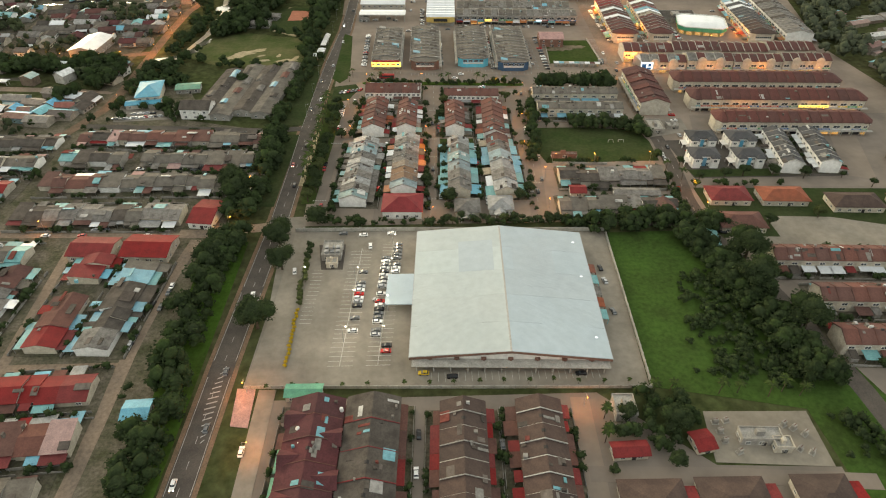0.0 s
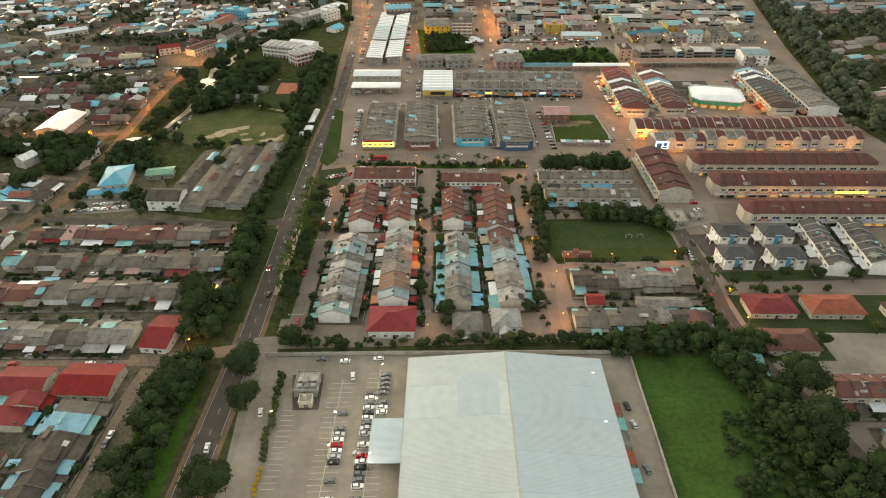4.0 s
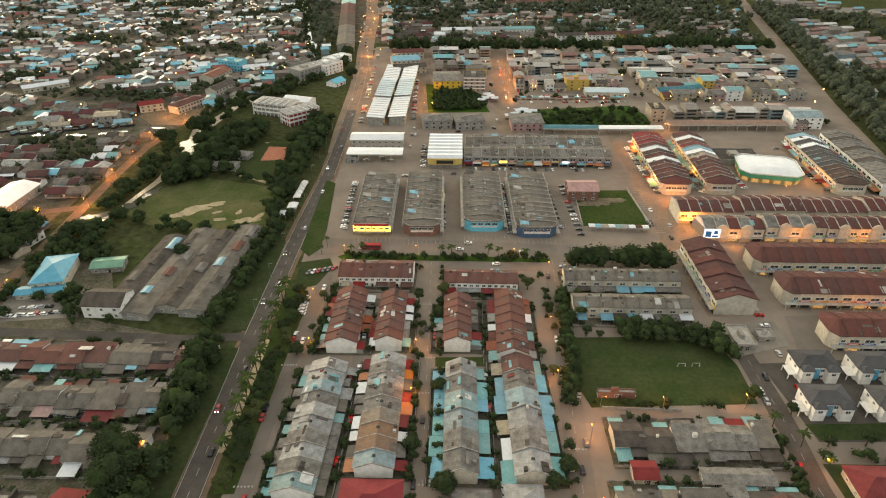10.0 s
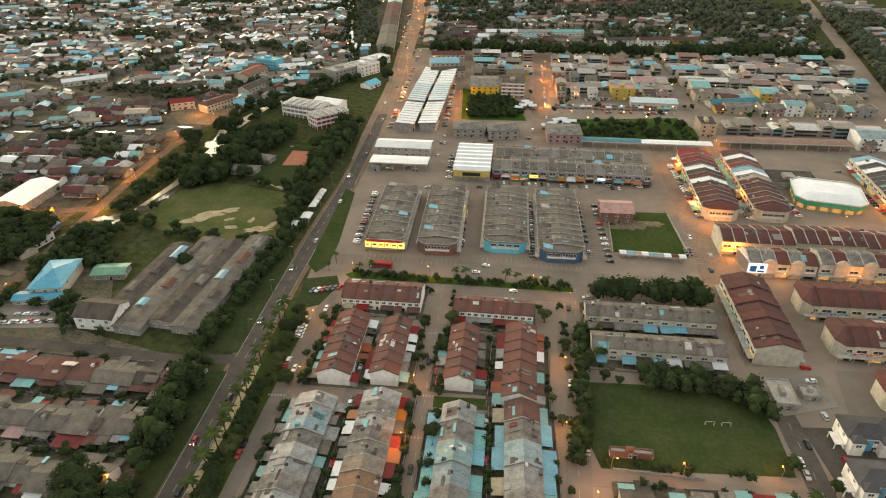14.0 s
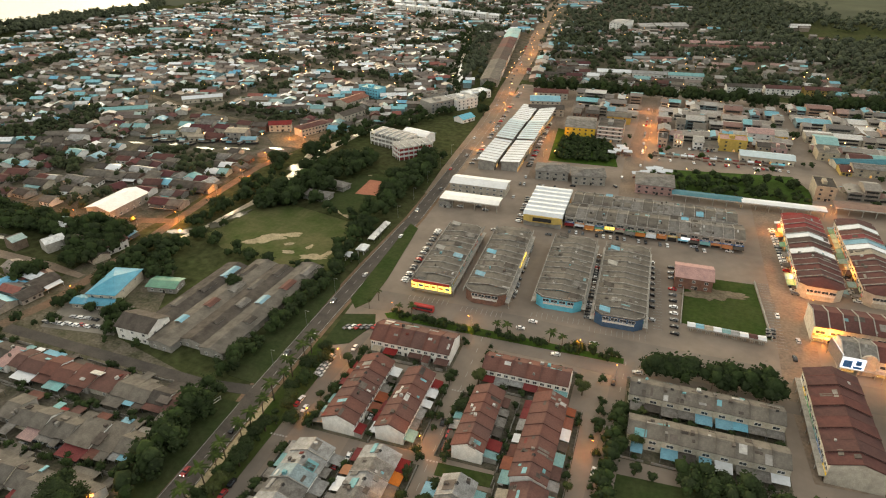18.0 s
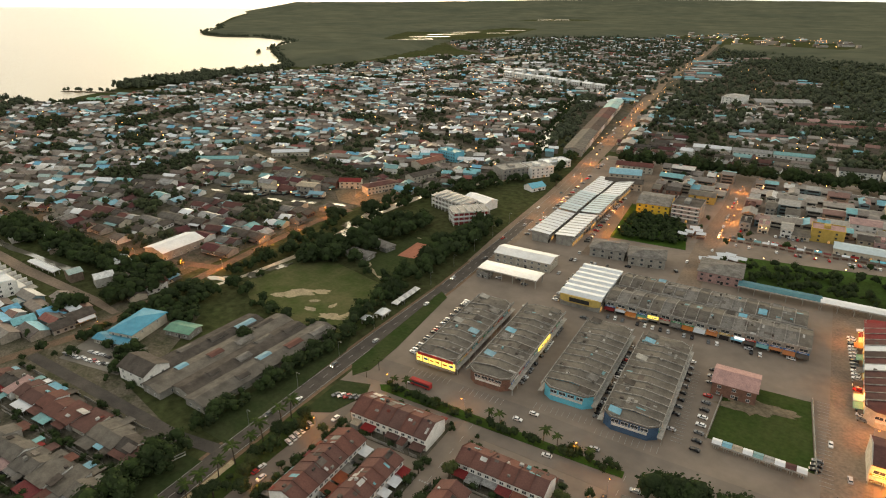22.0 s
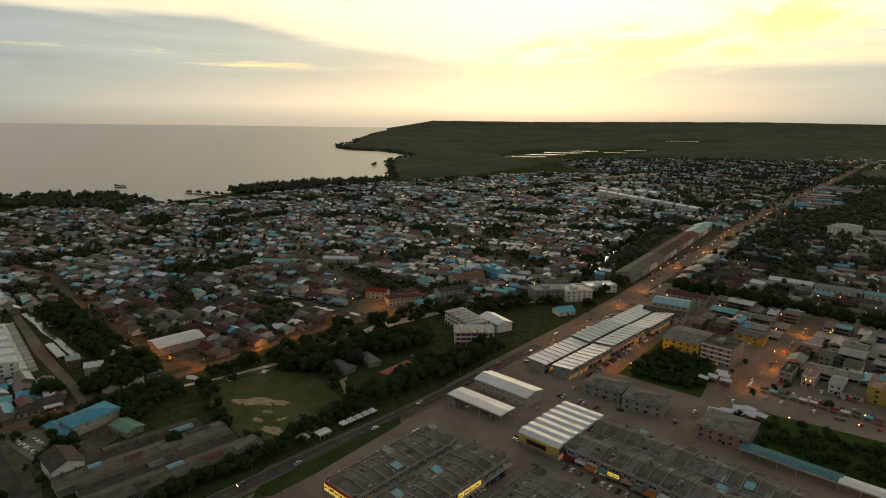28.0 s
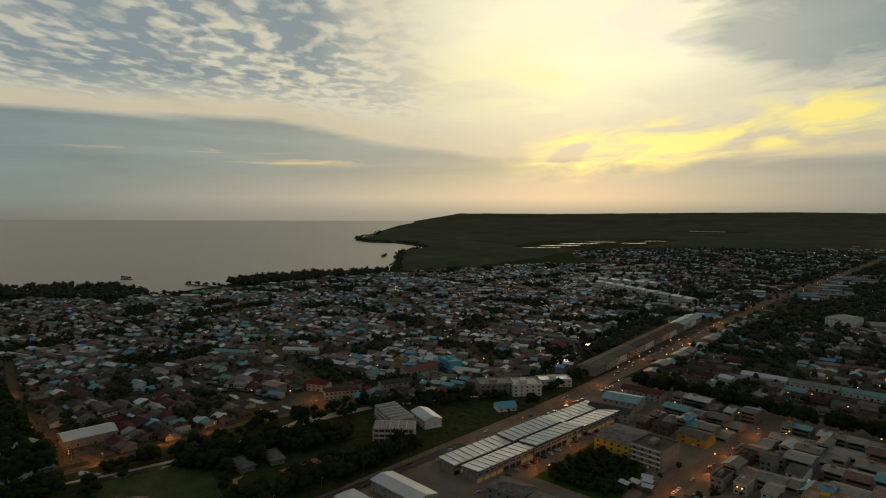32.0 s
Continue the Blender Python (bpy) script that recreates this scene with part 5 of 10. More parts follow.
                part("awning", cached(("sa", am.name, round(ww, 1), deep), lambda: Shape().slope(-ww * 0.47, ww * 0.47, -deep, 2.5, 0, 3.1, 0.1).mesh("awning", am)), None, h, am.name.replace("_", " ") + " awning over the pavement", at=turn @ pose(dx0, -hw - 0.2, 0))
            if group == "stepped shops" and y < 470 and i in (1, n - 2):
                part("pediment", cached(("pd", eave), lambda: Shape().extrude_x(-0.4, 0.4, [(-3, 0), (3, 0), (3, eave + 0.9), (1.9, eave + 2.2), (0, eave + 2.9), (-1.9, eave + 2.2), (-3, eave + 0.9)]).mesh("pediment", WALL)), None, h, "cream gabled shop facade", at=turn @ pose(0, -hw - 0.5, 0) @ pose(0, 0, 0, 0, 0, 90))
            if y < 540:
                part("canopy", cached(("cn", round(w, 1)), lambda: Shape().slope(-w / 2, w / 2, -2.2, 2.9, 0, 3.15, 0.12).box(-w / 2, -w / 2 + 0.3, -2.2, -1.9, 0, 2.9).mesh("canopy", CONCRETE)), None, h, at=turn @ pose(0, -hw - 0.02, 0))


def building(x, y, length, width, ang, floors, wall, roof, name="town_building", label="", style="gable", group="", rise=2.2, fh=3.3, bays=None, category="building", lit=0.0):
    """A free-standing house or block with rows of windows."""
    take(x, y, length, width, ang)
    h = thing(name, x, y, ang, 0, label or "plastered town building with rows of windows", category, group)
    hl, hw, top = length / 2, width / 2, floors * fh + 0.3
    if style == "gable":
        part("wall", Shape().walls(-hl, hl, -hw, hw, 0, top, rise), wall, h)
        part("roof", Shape().gable(-hl - 0.6, hl + 0.6, -hw - 0.8, hw + 0.8, top - 0.1, rise + 0.25, 0.16), roof, h)
    elif style == "hip":
        part("wall", Shape().box(-hl, hl, -hw, hw, 0, top), wall, h)
        part("roof", Shape().hip(-hl - 0.8, hl + 0.8, -hw - 0.8, hw + 0.8, top + 0.2, rise), roof, h)
    else:
        part("wall", Shape().box(-hl, hl, -hw, hw, 0, top), wall, h)
        rim = Shape().box(-hl - 0.15, hl + 0.15, -hw - 0.15, -hw + 0.15, top - 0.2, top + 0.8).box(-hl - 0.15, hl + 0.15, hw - 0.15, hw + 0.15, top - 0.2, top + 0.8)
        rim.box(-hl - 0.15, -hl + 0.15, -hw + 0.15, hw - 0.15, top - 0.2, top + 0.8).box(hl - 0.15, hl + 0.15, -hw + 0.15, hw - 0.15, top - 0.2, top + 0.8)
        part("parapet", rim, wall, h)
        deck = part("roof", Shape().box(-hl + 0.15, hl - 0.15, -hw + 0.15, hw - 0.15, top, top + 0.12), roof, h)
        part("roof_hut", Shape().box(-hl * 0.3, hl * 0.1, -hw * 0.4, hw * 0.3, top + 0.1, top + 2.4), wall, deck)
    bays = bays or max(2, int(length / 5.0))
    many = Shape() if y > 640 else None
    pane = Shape().box(-0.8, 0.8, -0.08, 0.03, 0, 1.3)
    for fl in range(floors):
        for side in (-1, 1):
            if not seen(ang, side, x):
                continue
            turn = pose(0, 0, 0) if side < 0 else FACE
            for b in range(bays):
                spot = turn @ pose(-hl + (b + 0.5) * length / bays, -hw - 0.03, 1.0 + fl * fh)
                if many:
                    many.add([spot @ Vector(q) for q in pane.v], pane.f)
                else:
                    part("window", window_mesh(1.5, 1.3), None, h, at=spot)
    if many:
        tagged(part("glazed_band", many, GLASS, h), kind="stuff")
    for side in (90, -90):
        if many or not seen(ang + side, -1, x):
            continue
        for dy in (-width * 0.22, width * 0.22):
            part("window", window_mesh(1.2, 1.2), None, h, at=pose(0, 0, 0, 0, 0, side) @ pose(dy, -hl - 0.03, 1.0 + (floors - 1) * fh))
    part("door", door_mesh(1.6, 2.2, SHOP_LIT if rnd.random() < lit else DARK), None, h, at=pose(hl * 0.15, -hw - 0.05, 0))
    return h


# ---- the superstore ----
def superstore():
    x, y, a = 34.7, 206.5, -2.5
    take(x, y, 82, 88, a, 4)
    h = thing("superstore", x, y, a, 0, "large superstore shed with a pale metal gable roof", "superstore")
    hl, hw, e, r = 41.0, 39.5, 4.6, 3.9
    box = pose(0, 0, 0, 0, 0, 90)          # ridge along local y
    part("wall", Shape().walls(-hl + 1, hl - 1, -hw + 1, hw - 1, 0, e + 0.2, r), WHITE, h, at=box)
    for j, (u0, u1) in enumerate(((-hw, 0), (0, hw))):
        for i in range(5):
            s = Shape()
            x0, x1 = -hl + i * 2 * hl / 5, -hl + (i + 1) * 2 * hl / 5
            za, zb = (e, e + r) if j == 0 else (e + r, e)
            s.slope(x0, x1 - 0.05, u0, za, u1, zb, 0.25)
            # west slope paler, east slope bluer: the western glow put into the colours
            part("roof_panel", s, STORE_ROOF if j else STORE_ROOF_COOL, h, at=box @ pose(0, 0, 0.35))
    # newer sheets laid over the old ones
    for j, x0, x1, f0, f1, m in ((1, -41, -8, 0.30, 0.92, STORE_ROOF), (0, -2, 26, 0.12, 0.60, STORE_ROOF_COOL), (0, -39, -22, 0.35, 0.85, STORE_ROOF_COOL), (1, 8, 30, 0.1, 0.5, STORE_ROOF_COOL)):
        ya, yb = (hw * f0, hw * f1) if j else (-hw * f1, -hw * f0)
        za, zb = e + r * (1 - abs(ya) / hw), e + r * (1 - abs(yb) / hw)
        part("roof_sheet", Shape().slope(x0, x1, ya, za + 0.262, yb, zb + 0.262, 0.02), m, h, "newer metal sheet on the store roof", at=box @ pose(0, 0, 0.35))
    part("ridge_cap", Shape().gable(-hl, hl, -0.7, 0.7, e + r + 0.35, 0.2, 0.12), PAINT, h, at=box)
    for sg in (-1, 1):
        part("gutter", Shape().box(-hl, hl, sg * hw - 0.3, sg * hw + 0.3, e - 0.1, e + 0.3), STEEL, h, at=box)
    part("fascia", Shape().gable(-hl - 0.25, -hl, -hw, hw, e - 0.7, r + 0.2, 1.0), BRICK_WALL, h, "brown fascia along the front gable", at=box)
    part("loading_canopy", Shape().box(-hw + 1, hw - 1, -hl - 3.4, -hl + 1, 3.3, 3.55), CONCRETE, h)
    for i in range(12):
        part("post", cached("store_post", lambda: Shape().box(-0.2, 0.2, -0.2, 0.2, 0, 3.3).mesh("post", CONCRETE)), None, h, at=pose(-hw + 3 + i * 6.6, -hl - 3.0, 0))
    for i in range(7):
        part("fan", cached("store_fan", lambda: Shape().box(-1, 1, -0.5, 0.5, 0, 1.0).tube(0, -0.55, 0.1, 0.9, 0.4).mesh("fan", BRICK_WALL)), None, h, at=pose(-hw + 8 + i * 10.5, -hl + 0.6, 3.8))
    for i in (0, 3, 5):
        part("skylight", cached("skyl", lambda: Shape().box(-0.6, 0.6, -0.35, 0.35, 0, 0.25).mesh("skylight", SIGN_WHITE)), None, h, at=pose(hw - 4.5, -30 + i * 12.5, e + 0.85))
    # entrance porch on the car park side
    part("porch_roof", Shape().slope(-10.0, 10.0, -hw - 12.0, 3.9, -hw + 0.5, 4.3, 0.4), STORE_ROOF_COOL, h, "pale metal porch roof over the entrance", at=pose(0, -0.5, 0) @ pose(0, 0, 0, 0, 0, -90))
    for px in (-10, 0, 10):
        part("porch_post", cached("porch_post", lambda: Shape().box(-0.35, 0.35, -0.35, 0.35, 0, 3.95).mesh("porch_post", CONCRETE)), None, h, at=pose(-hw - 11, -0.5 + 0.9 * px, 0))
    for i in range(5):
        part("side_awning", cached(("side", i % 3), lambda: Shape().slope(-3, 3, -4.5, 2.9, 0, 3.5, 0.12).box(-3, -2.8, -4.4, -4.2, 0, 2.9).box(2.8, 3, -4.4, -4.2, 0, 2.9).mesh("side_awning", (TERRACOTTA, TEAL, GREY_ROOF)[i % 3])), None, h,
             "lean-to beside the store wall", at=pose(hw - 0.9, 16 - i * 7.5, 0) @ pose(0, 0, 0, 0, 0, 90))


superstore()
building(-43.6, 239, 9, 11, -2, 1, GREY_WALL, CONCRETE, "substation", "low concrete substation with rooftop plant", "flat", fh=3.0, bays=2)
building(-43, 230, 5, 4, -2, 1, WALL, CONCRETE, "kiosk", "small pale kiosk before the substation", "flat", fh=2.6, bays=1)
for i in range(6):
    u = thing("cooling_unit", -46 + (i % 3) * 2.6, 236 + (i // 3) * 3, 0, 3.4, "grey cooling unit on the substation roof", "machine", "cooling units")
    part("casing", cached("cu", lambda: Shape().box(-0.9, 0.9, -0.9, 0.9, 0, 1.1).tube(0, 0, 1.1, 1.3, 0.6).mesh("casing", STEEL)), None, u)

# ---- terrace rows of the estate ----
terrace(-35.3, 311.3, 66, 14.0, 86.5, 10, (TEAL_WASH, GREY_ROOF, PALE_ROOF, GREY_ROOF, PALE_ROOF, PALE_ROOF, GREY_ROOF, BLUE_WASH, PALE_ROOF, PALE_ROOF), WHITE, 4.3, 2.6, (TEAL, GREY_ROOF, GREY_ROOF, PALE_ROOF, BLOCK_ROOF), label="single-storey terrace house with pale fibre-cement roof")
terrace(-9.7, 318, 60, 13.5, 88, 9, (BLUE_WASH, RUSTY_ROOF, RUSTY_ROOF, TAN_WASH, GREY_ROOF, GREY_ROOF, PALE_ROOF, GREY_ROOF, PALE_ROOF), WHITE, 4.3, 2.6, (WHITE_ROOF, ORANGE_ROOF, GREY_ROOF, RED, BLOCK_ROOF), label="single-storey terrace house with stained grey roof")
terrace(20.8, 314, 58, 11.5, 88, 6, (GREY_ROOF, GREY_ROOF, BLUE_WASH, TEAL_WASH, GREY_ROOF, PALE_ROOF), WALL, 4.3, 2.7, (TEAL, BLUE, BLUE, TAN_ROOF, TEAL), depth=4.4, label="single-storey house with wide weathered roof")
terrace(45.2, 315, 62, 12, 89.5, 6, (PALE_ROOF, GREY_ROOF, PALE_ROOF, BLUE_WASH, GREY_ROOF, MAROON), WALL, 4.3, 2.7, (BLUE, WHITE_ROOF, BLUE, TEAL, TAN_ROOF), depth=4.4, label="single-storey house with wide weathered roof")
building(-10.7, 275, 20, 16, -2, 1, WHITE, CRIMSON, "corner_house", "corner house under a red hipped metal roof", "hip", rise=3.6, fh=4.4)
building(23.0, 273, 12, 12, -2, 1, WALL, GREY_ROOF, "bungalow", "grey-roofed bungalow behind the boundary wall", "hip", "bungalows", 2.6, 3.4)
building(40.6, 275, 12, 12, -2, 1, WHITE, PALE_ROOF, "bungalow", "pale-roofed bungalow behind the boundary wall", "hip", "bungalows", 2.6, 3.4)
for bx, by, rm in ((23.0, 273, GREY_ROOF), (40.6, 275, PALE_ROOF)):
    gb = thing("porch", bx - 1.0, by - 7.6, -2, 0, "gabled front porch of a bungalow on white posts", "porch", "bungalow porches")
    part("roof", cached(("bpr", rm.name), lambda: Shape().gable(-3.2, 3.2, -3.0, 3.0, 3.0, 1.5, 0.14).mesh("roof", rm)), None, gb, at=pose(0, 0, 0, 0, 0, 90))
    part("gable_wall", cached("bpg", lambda: Shape().walls(-2.6, 2.6, -2.6, 2.6, 2.7, 3.1, 1.3).mesh("gable_wall", WHITE)), None, gb, at=pose(0, 0, 0, 0, 0, 90))
    for px, py in ((-2.5, -2.5), (2.5, -2.5), (-2.5, 2.3), (2.5, 2.3)):
        part("post", cached("bpp", lambda: Shape().box(-0.15, 0.15, -0.15, 0.15, 0, 2.75).mesh("post", WHITE)), None, gb, at=pose(px, py, 0))
RW = (RED, PALE_ROOF, WHITE_ROOF, GREY_ROOF, TEAL, MAROON, TERRACOTTA, DARK_ROOF)
terrace(-29.7, 376, 41, 13.5, 88, 7, [MAROON], WHITE, 5.7, 2.8, RW, "terrace houses", "two-storey terrace house with maroon tiled roof", 0.0, 2, MAROON, 4, 0.2)
terrace(-9.2, 375, 37, 11.5, 88, 6, [MAROON], WHITE, 5.7, 2.5, RW, "terrace houses", "two-storey terrace house with maroon tiled roof", 0.0, 2, MAROON, 3.5, 0.2)
terrace(21.3, 373, 35, 11.5, 88, 6, [MAROON], WHITE, 5.7, 2.5, RW, "terrace houses", "two-storey terrace house with maroon tiled roof", 0.0, 2, MAROON, 4, 0.15)
terrace(45.5, 370, 46, 12.5, 87, 7, [MAROON], WHITE, 5.7, 2.6, RW, "terrace houses", "two-storey terrace house with maroon tiled roof", 0.0, 2, MAROON, 4, 0.15)
terrace(-19, 415.5, 38, 15.5, -2, 6, [MAROON], WHITE, 5.7, 3.1, (RED, MAROON), "terrace houses", "two-storey terrace house with maroon tiled roof", 0.0, 2, MAROON, 3, 0.7)
terrace(34.3, 407, 37, 11.5, -3, 6, [MAROON], WHITE, 5.7, 2.5, RW, "terrace houses", "two-storey terrace house with maroon tiled roof", 0.0, 2, MAROON, 3.5, 0.2)
terrace(105.6, 407, 58, 10.5, -2.5, 9, [BLOCK_ROOF], WALL, 6.2, 1.8, (BLUE, GREY_ROOF, DARK_ROOF), "grey terraces", "two-storey terrace house with grey roof", 0.0, 2, BLOCK_ROOF, 4.5, 0.15)
terrace(104.6, 384, 56, 10.5, -2.5, 9, [BLOCK_ROOF], WALL, 6.2, 1.8, (BLUE, GREY_ROOF, DARK_ROOF, WHITE_ROOF), "grey terraces", "two-storey terrace house with grey roof", 0.0, 2, BLOCK_ROOF, 4.5, 0.1)

# ---- south of the superstore ----
terrace(-39.3, 124, 46, 18, 88, 5, [PLUM], WALL, 6.4, 3.4, (GREEN, MAROON), "southern houses", "large maroon-roofed house in a joined row", 0.1, 2, MAROON, 3, 0.5)
terrace(-19.5, 124, 46, 18, 88, 4, [DARK_ROOF], WALL, 6.4, 3.2, (RED, MAROON), "southern houses", "large dark-roofed house with red porch roofs", 0.1, 2, RED, 3, 0.3)
terrace(11.9, 119, 50, 15, 88, 8, DARK_BROWN, WALL, 6.4, 3.0, (RED, MAROON), "southern terraces", "two-storey terrace house with dark tiled roof and red porch", 0.3, 2, CAP, 3.5)
terrace(38.8, 119, 50, 15, 88, 8, DARK_BROWN, WALL, 6.4, 3.0, (RED, MAROON), "southern terraces", "two-storey terrace house with dark tiled roof and red porch", 0.3, 2, PAINT, 3.5)
for bx, bl in ((71.6, 20), (97.6, 21), (127.3, 17)):
    building(bx + bl / 2 + 2.2, 104, 3.6, 12, -1, 1, WALL, RED, "side_shed", "narrow shed with a red roof beside a bungalow", "gable", "side sheds", 0.6, 2.8, 1)
    building(bx, 105, bl, 15, -1, 1, WALL, DARK_BROWN, "bungalow", "dark-roofed bungalow with red side roofs", "hip", "southern bungalows", 2.6, 3.4)
building(69.1, 125.3, 12, 5, 2, 1, WALL, RED, "shed", "small shed under a red metal roof", "gable", "sheds", 1.0, 2.6, 2)
building(95.2, 127.9, 6.5, 7, 10, 1, WALL, RED, "shed", "small shed under a red metal roof", "gable", "sheds", 1.0, 2.6, 1)
building(71.7, 143, 7.5, 9, -2, 1, GREY_WALL, CONCRETE, "water_tank_house", "squat concrete tank house with a round hatch", "flat", fh=3.6, bays=1)
patch("yard_substation", [(101, 142), (139, 141), (138, 118), (98, 121)], 0.09, CARPARK, "gravel yard of the power substation", "yard")
building(116, 129.5, 14, 5, -3, 1, GREY_WALL, CONCRETE, "substation", "flat-roofed control house of the substation", "flat", fh=3.2, bays=3)
building(122.5, 126, 6, 4.5, -3, 1, WALL, CONCRETE, "substation_annex", "small flat annex in the gravel yard", "flat", fh=2.8, bays=1)
for k, (gx, gy, gh) in enumerate(((103.5, 137, 2.2), (103.8, 133, 2.2), (104.0, 129, 2.4), (107.5, 137.5, 1.8), (107.5, 124.5, 2.0), (127.5, 135, 2.4), (130.5, 133.5, 2.2), (133.5, 131, 2.2), (129, 125, 1.8), (132.5, 123.5, 2.0))):
    sg = thing("transformer", gx, gy, 5 * k, 0.1, "grey yard transformer with insulators on a plinth", "transformer", "yard transformers")
    part("plinth", cached("sgp", lambda: Shape().box(-1.3, 1.3, -1.0, 1.0, 0, 0.25).mesh("plinth", CONCRETE)), None, sg)
    part("tank", cached(("sgt", gh), lambda: Shape().box(-0.9, 0.9, -0.6, 0.6, 0.25, gh).box(-1.05, -0.95, -0.5, 0.5, 0.5, gh - 0.3).box(0.95, 1.05, -0.5, 0.5, 0.5, gh - 0.3).mesh("tank", GREY_WALL)), None, sg)
    for px in (-0.5, 0.0, 0.5):
        part("insulator", cached("sgi", lambda: Shape().tube(0, 0, 0, 0.6, 0.14, 0.07, 6).mesh("insulator", BRICK_WALL)), None, sg, at=pose(px, 0, gh))
building(-45.5, 153.5, 13, 5, -1, 1, WALL, GREEN, "shed", "green-roofed shed at the boundary wall", "gable", "sheds", 0.7, 3.2, 3)

# ---- east estate ----
terrace(200, 224, 76, 11, -3, 12, [MAROON], WALL, 6.2, 2.4, (RED, MAROON, WHITE_ROOF), "eastern terraces", "cream terrace house with maroon tiled roof", 0.0, 2, MAROON, 4, 0.3)
terrace(213, 196, 86, 11, -3, 13, [MAROON], WALL, 6.2, 2.4, (RED, MAROON, WHITE_ROOF), "eastern terraces", "cream terrace house with maroon tiled roof", 0.0, 2, MAROON, 4, 0.3)
terrace(208, 171, 84, 11, -3, 13, [MAROON], WALL, 6.2, 2.4, (RED, TEAL, MAROON), "eastern terraces", "cream terrace house with maroon tiled roof", 0.0, 2, MAROON, 4, 0.3)
for bx, by, w2, rf in ((164, 280.5, 21, RED), (193, 279, 24, TERRACOTTA), (161, 256, 22, MAROON), (229, 272, 26, DARK_BROWN), (258, 270, 18, TERRACOTTA)):
    building(bx, by, w2, 13, -3, 1, WALL, rf, "bungalow", "bungalow under a red hipped tile roof", "hip", "eastern bungalows", 3.0, 3.4)
for bx, by in ((170, 341), (164, 320), (194, 340), (190, 319)):
    dh = building(bx, by, 16, 10, -2, 2, WHITE, SLATE, "duplex_house", "new white two-storey duplex with dark roof and blue panels", "hip", "white duplexes", 2.2, 3.2, 4)
    for px in (-6.2, 0.0, 6.2):
        part("blue_panel", cached("bluep", lambda: Shape().box(-1.1, 1.1, -0.16, -0.02, 0.2, 5.6).mesh("blue_panel", BLUE_WALL)), None, dh, "blue painted wall panel", at=pose(px, -5, 0))
    for px in (-5.2, 5.2):
        wing = part("front_wing", cached("dwing", lambda: Shape().box(-2.3, 2.3, -2.6, 0.0, 0, 6.5).mesh("front_wing", WHITE)), None, dh, "white front wing", at=pose(px, -5.05, 0))
        part("wing_roof", cached("dwroof", lambda: Shape().hip(-2.8, 2.8, -3.1, 1.6, 6.7, 1.4).mesh("wing_roof", SLATE)), None, wing)
        part("wing_window", window_mesh(1.8, 1.3), None, wing, at=pose(0, -2.63, 4.2))
    bw = thing("car_porch", bx - 9.5, by - 2, -2, 0, "flat white car porch beside a duplex", "porch", "car porches")
    part("slab", cached("cps", lambda: Shape().box(-2.2, 2.2, -3, 3, 2.6, 2.85).mesh("slab", WHITE)), None, bw)
    for px, py in ((-2, -2.8), (2, -2.8), (-2, 2.8), (2, 2.8)):
        part("post", cached("cpp", lambda: Shape().box(-0.15, 0.15, -0.15, 0.15, 0, 2.6).mesh("post", WHITE)), None, bw, at=pose(px, py, 0))
for k in range(2):
    terrace(214 + k * 22, 326, 42, 11, 82, 7, [SLATE], WHITE, 6.4, 2.0, (WHITE_ROOF,), "white terraces", "new white terrace house with dark roof", 0.2, 2, PAINT, 3, 0.4)

OLD_WINDOWS = (None, (1.4, 1.1), (1.8, 1.1))
OLD_WIDTHS = (6.0, 7.5, 9.0, 11.0)


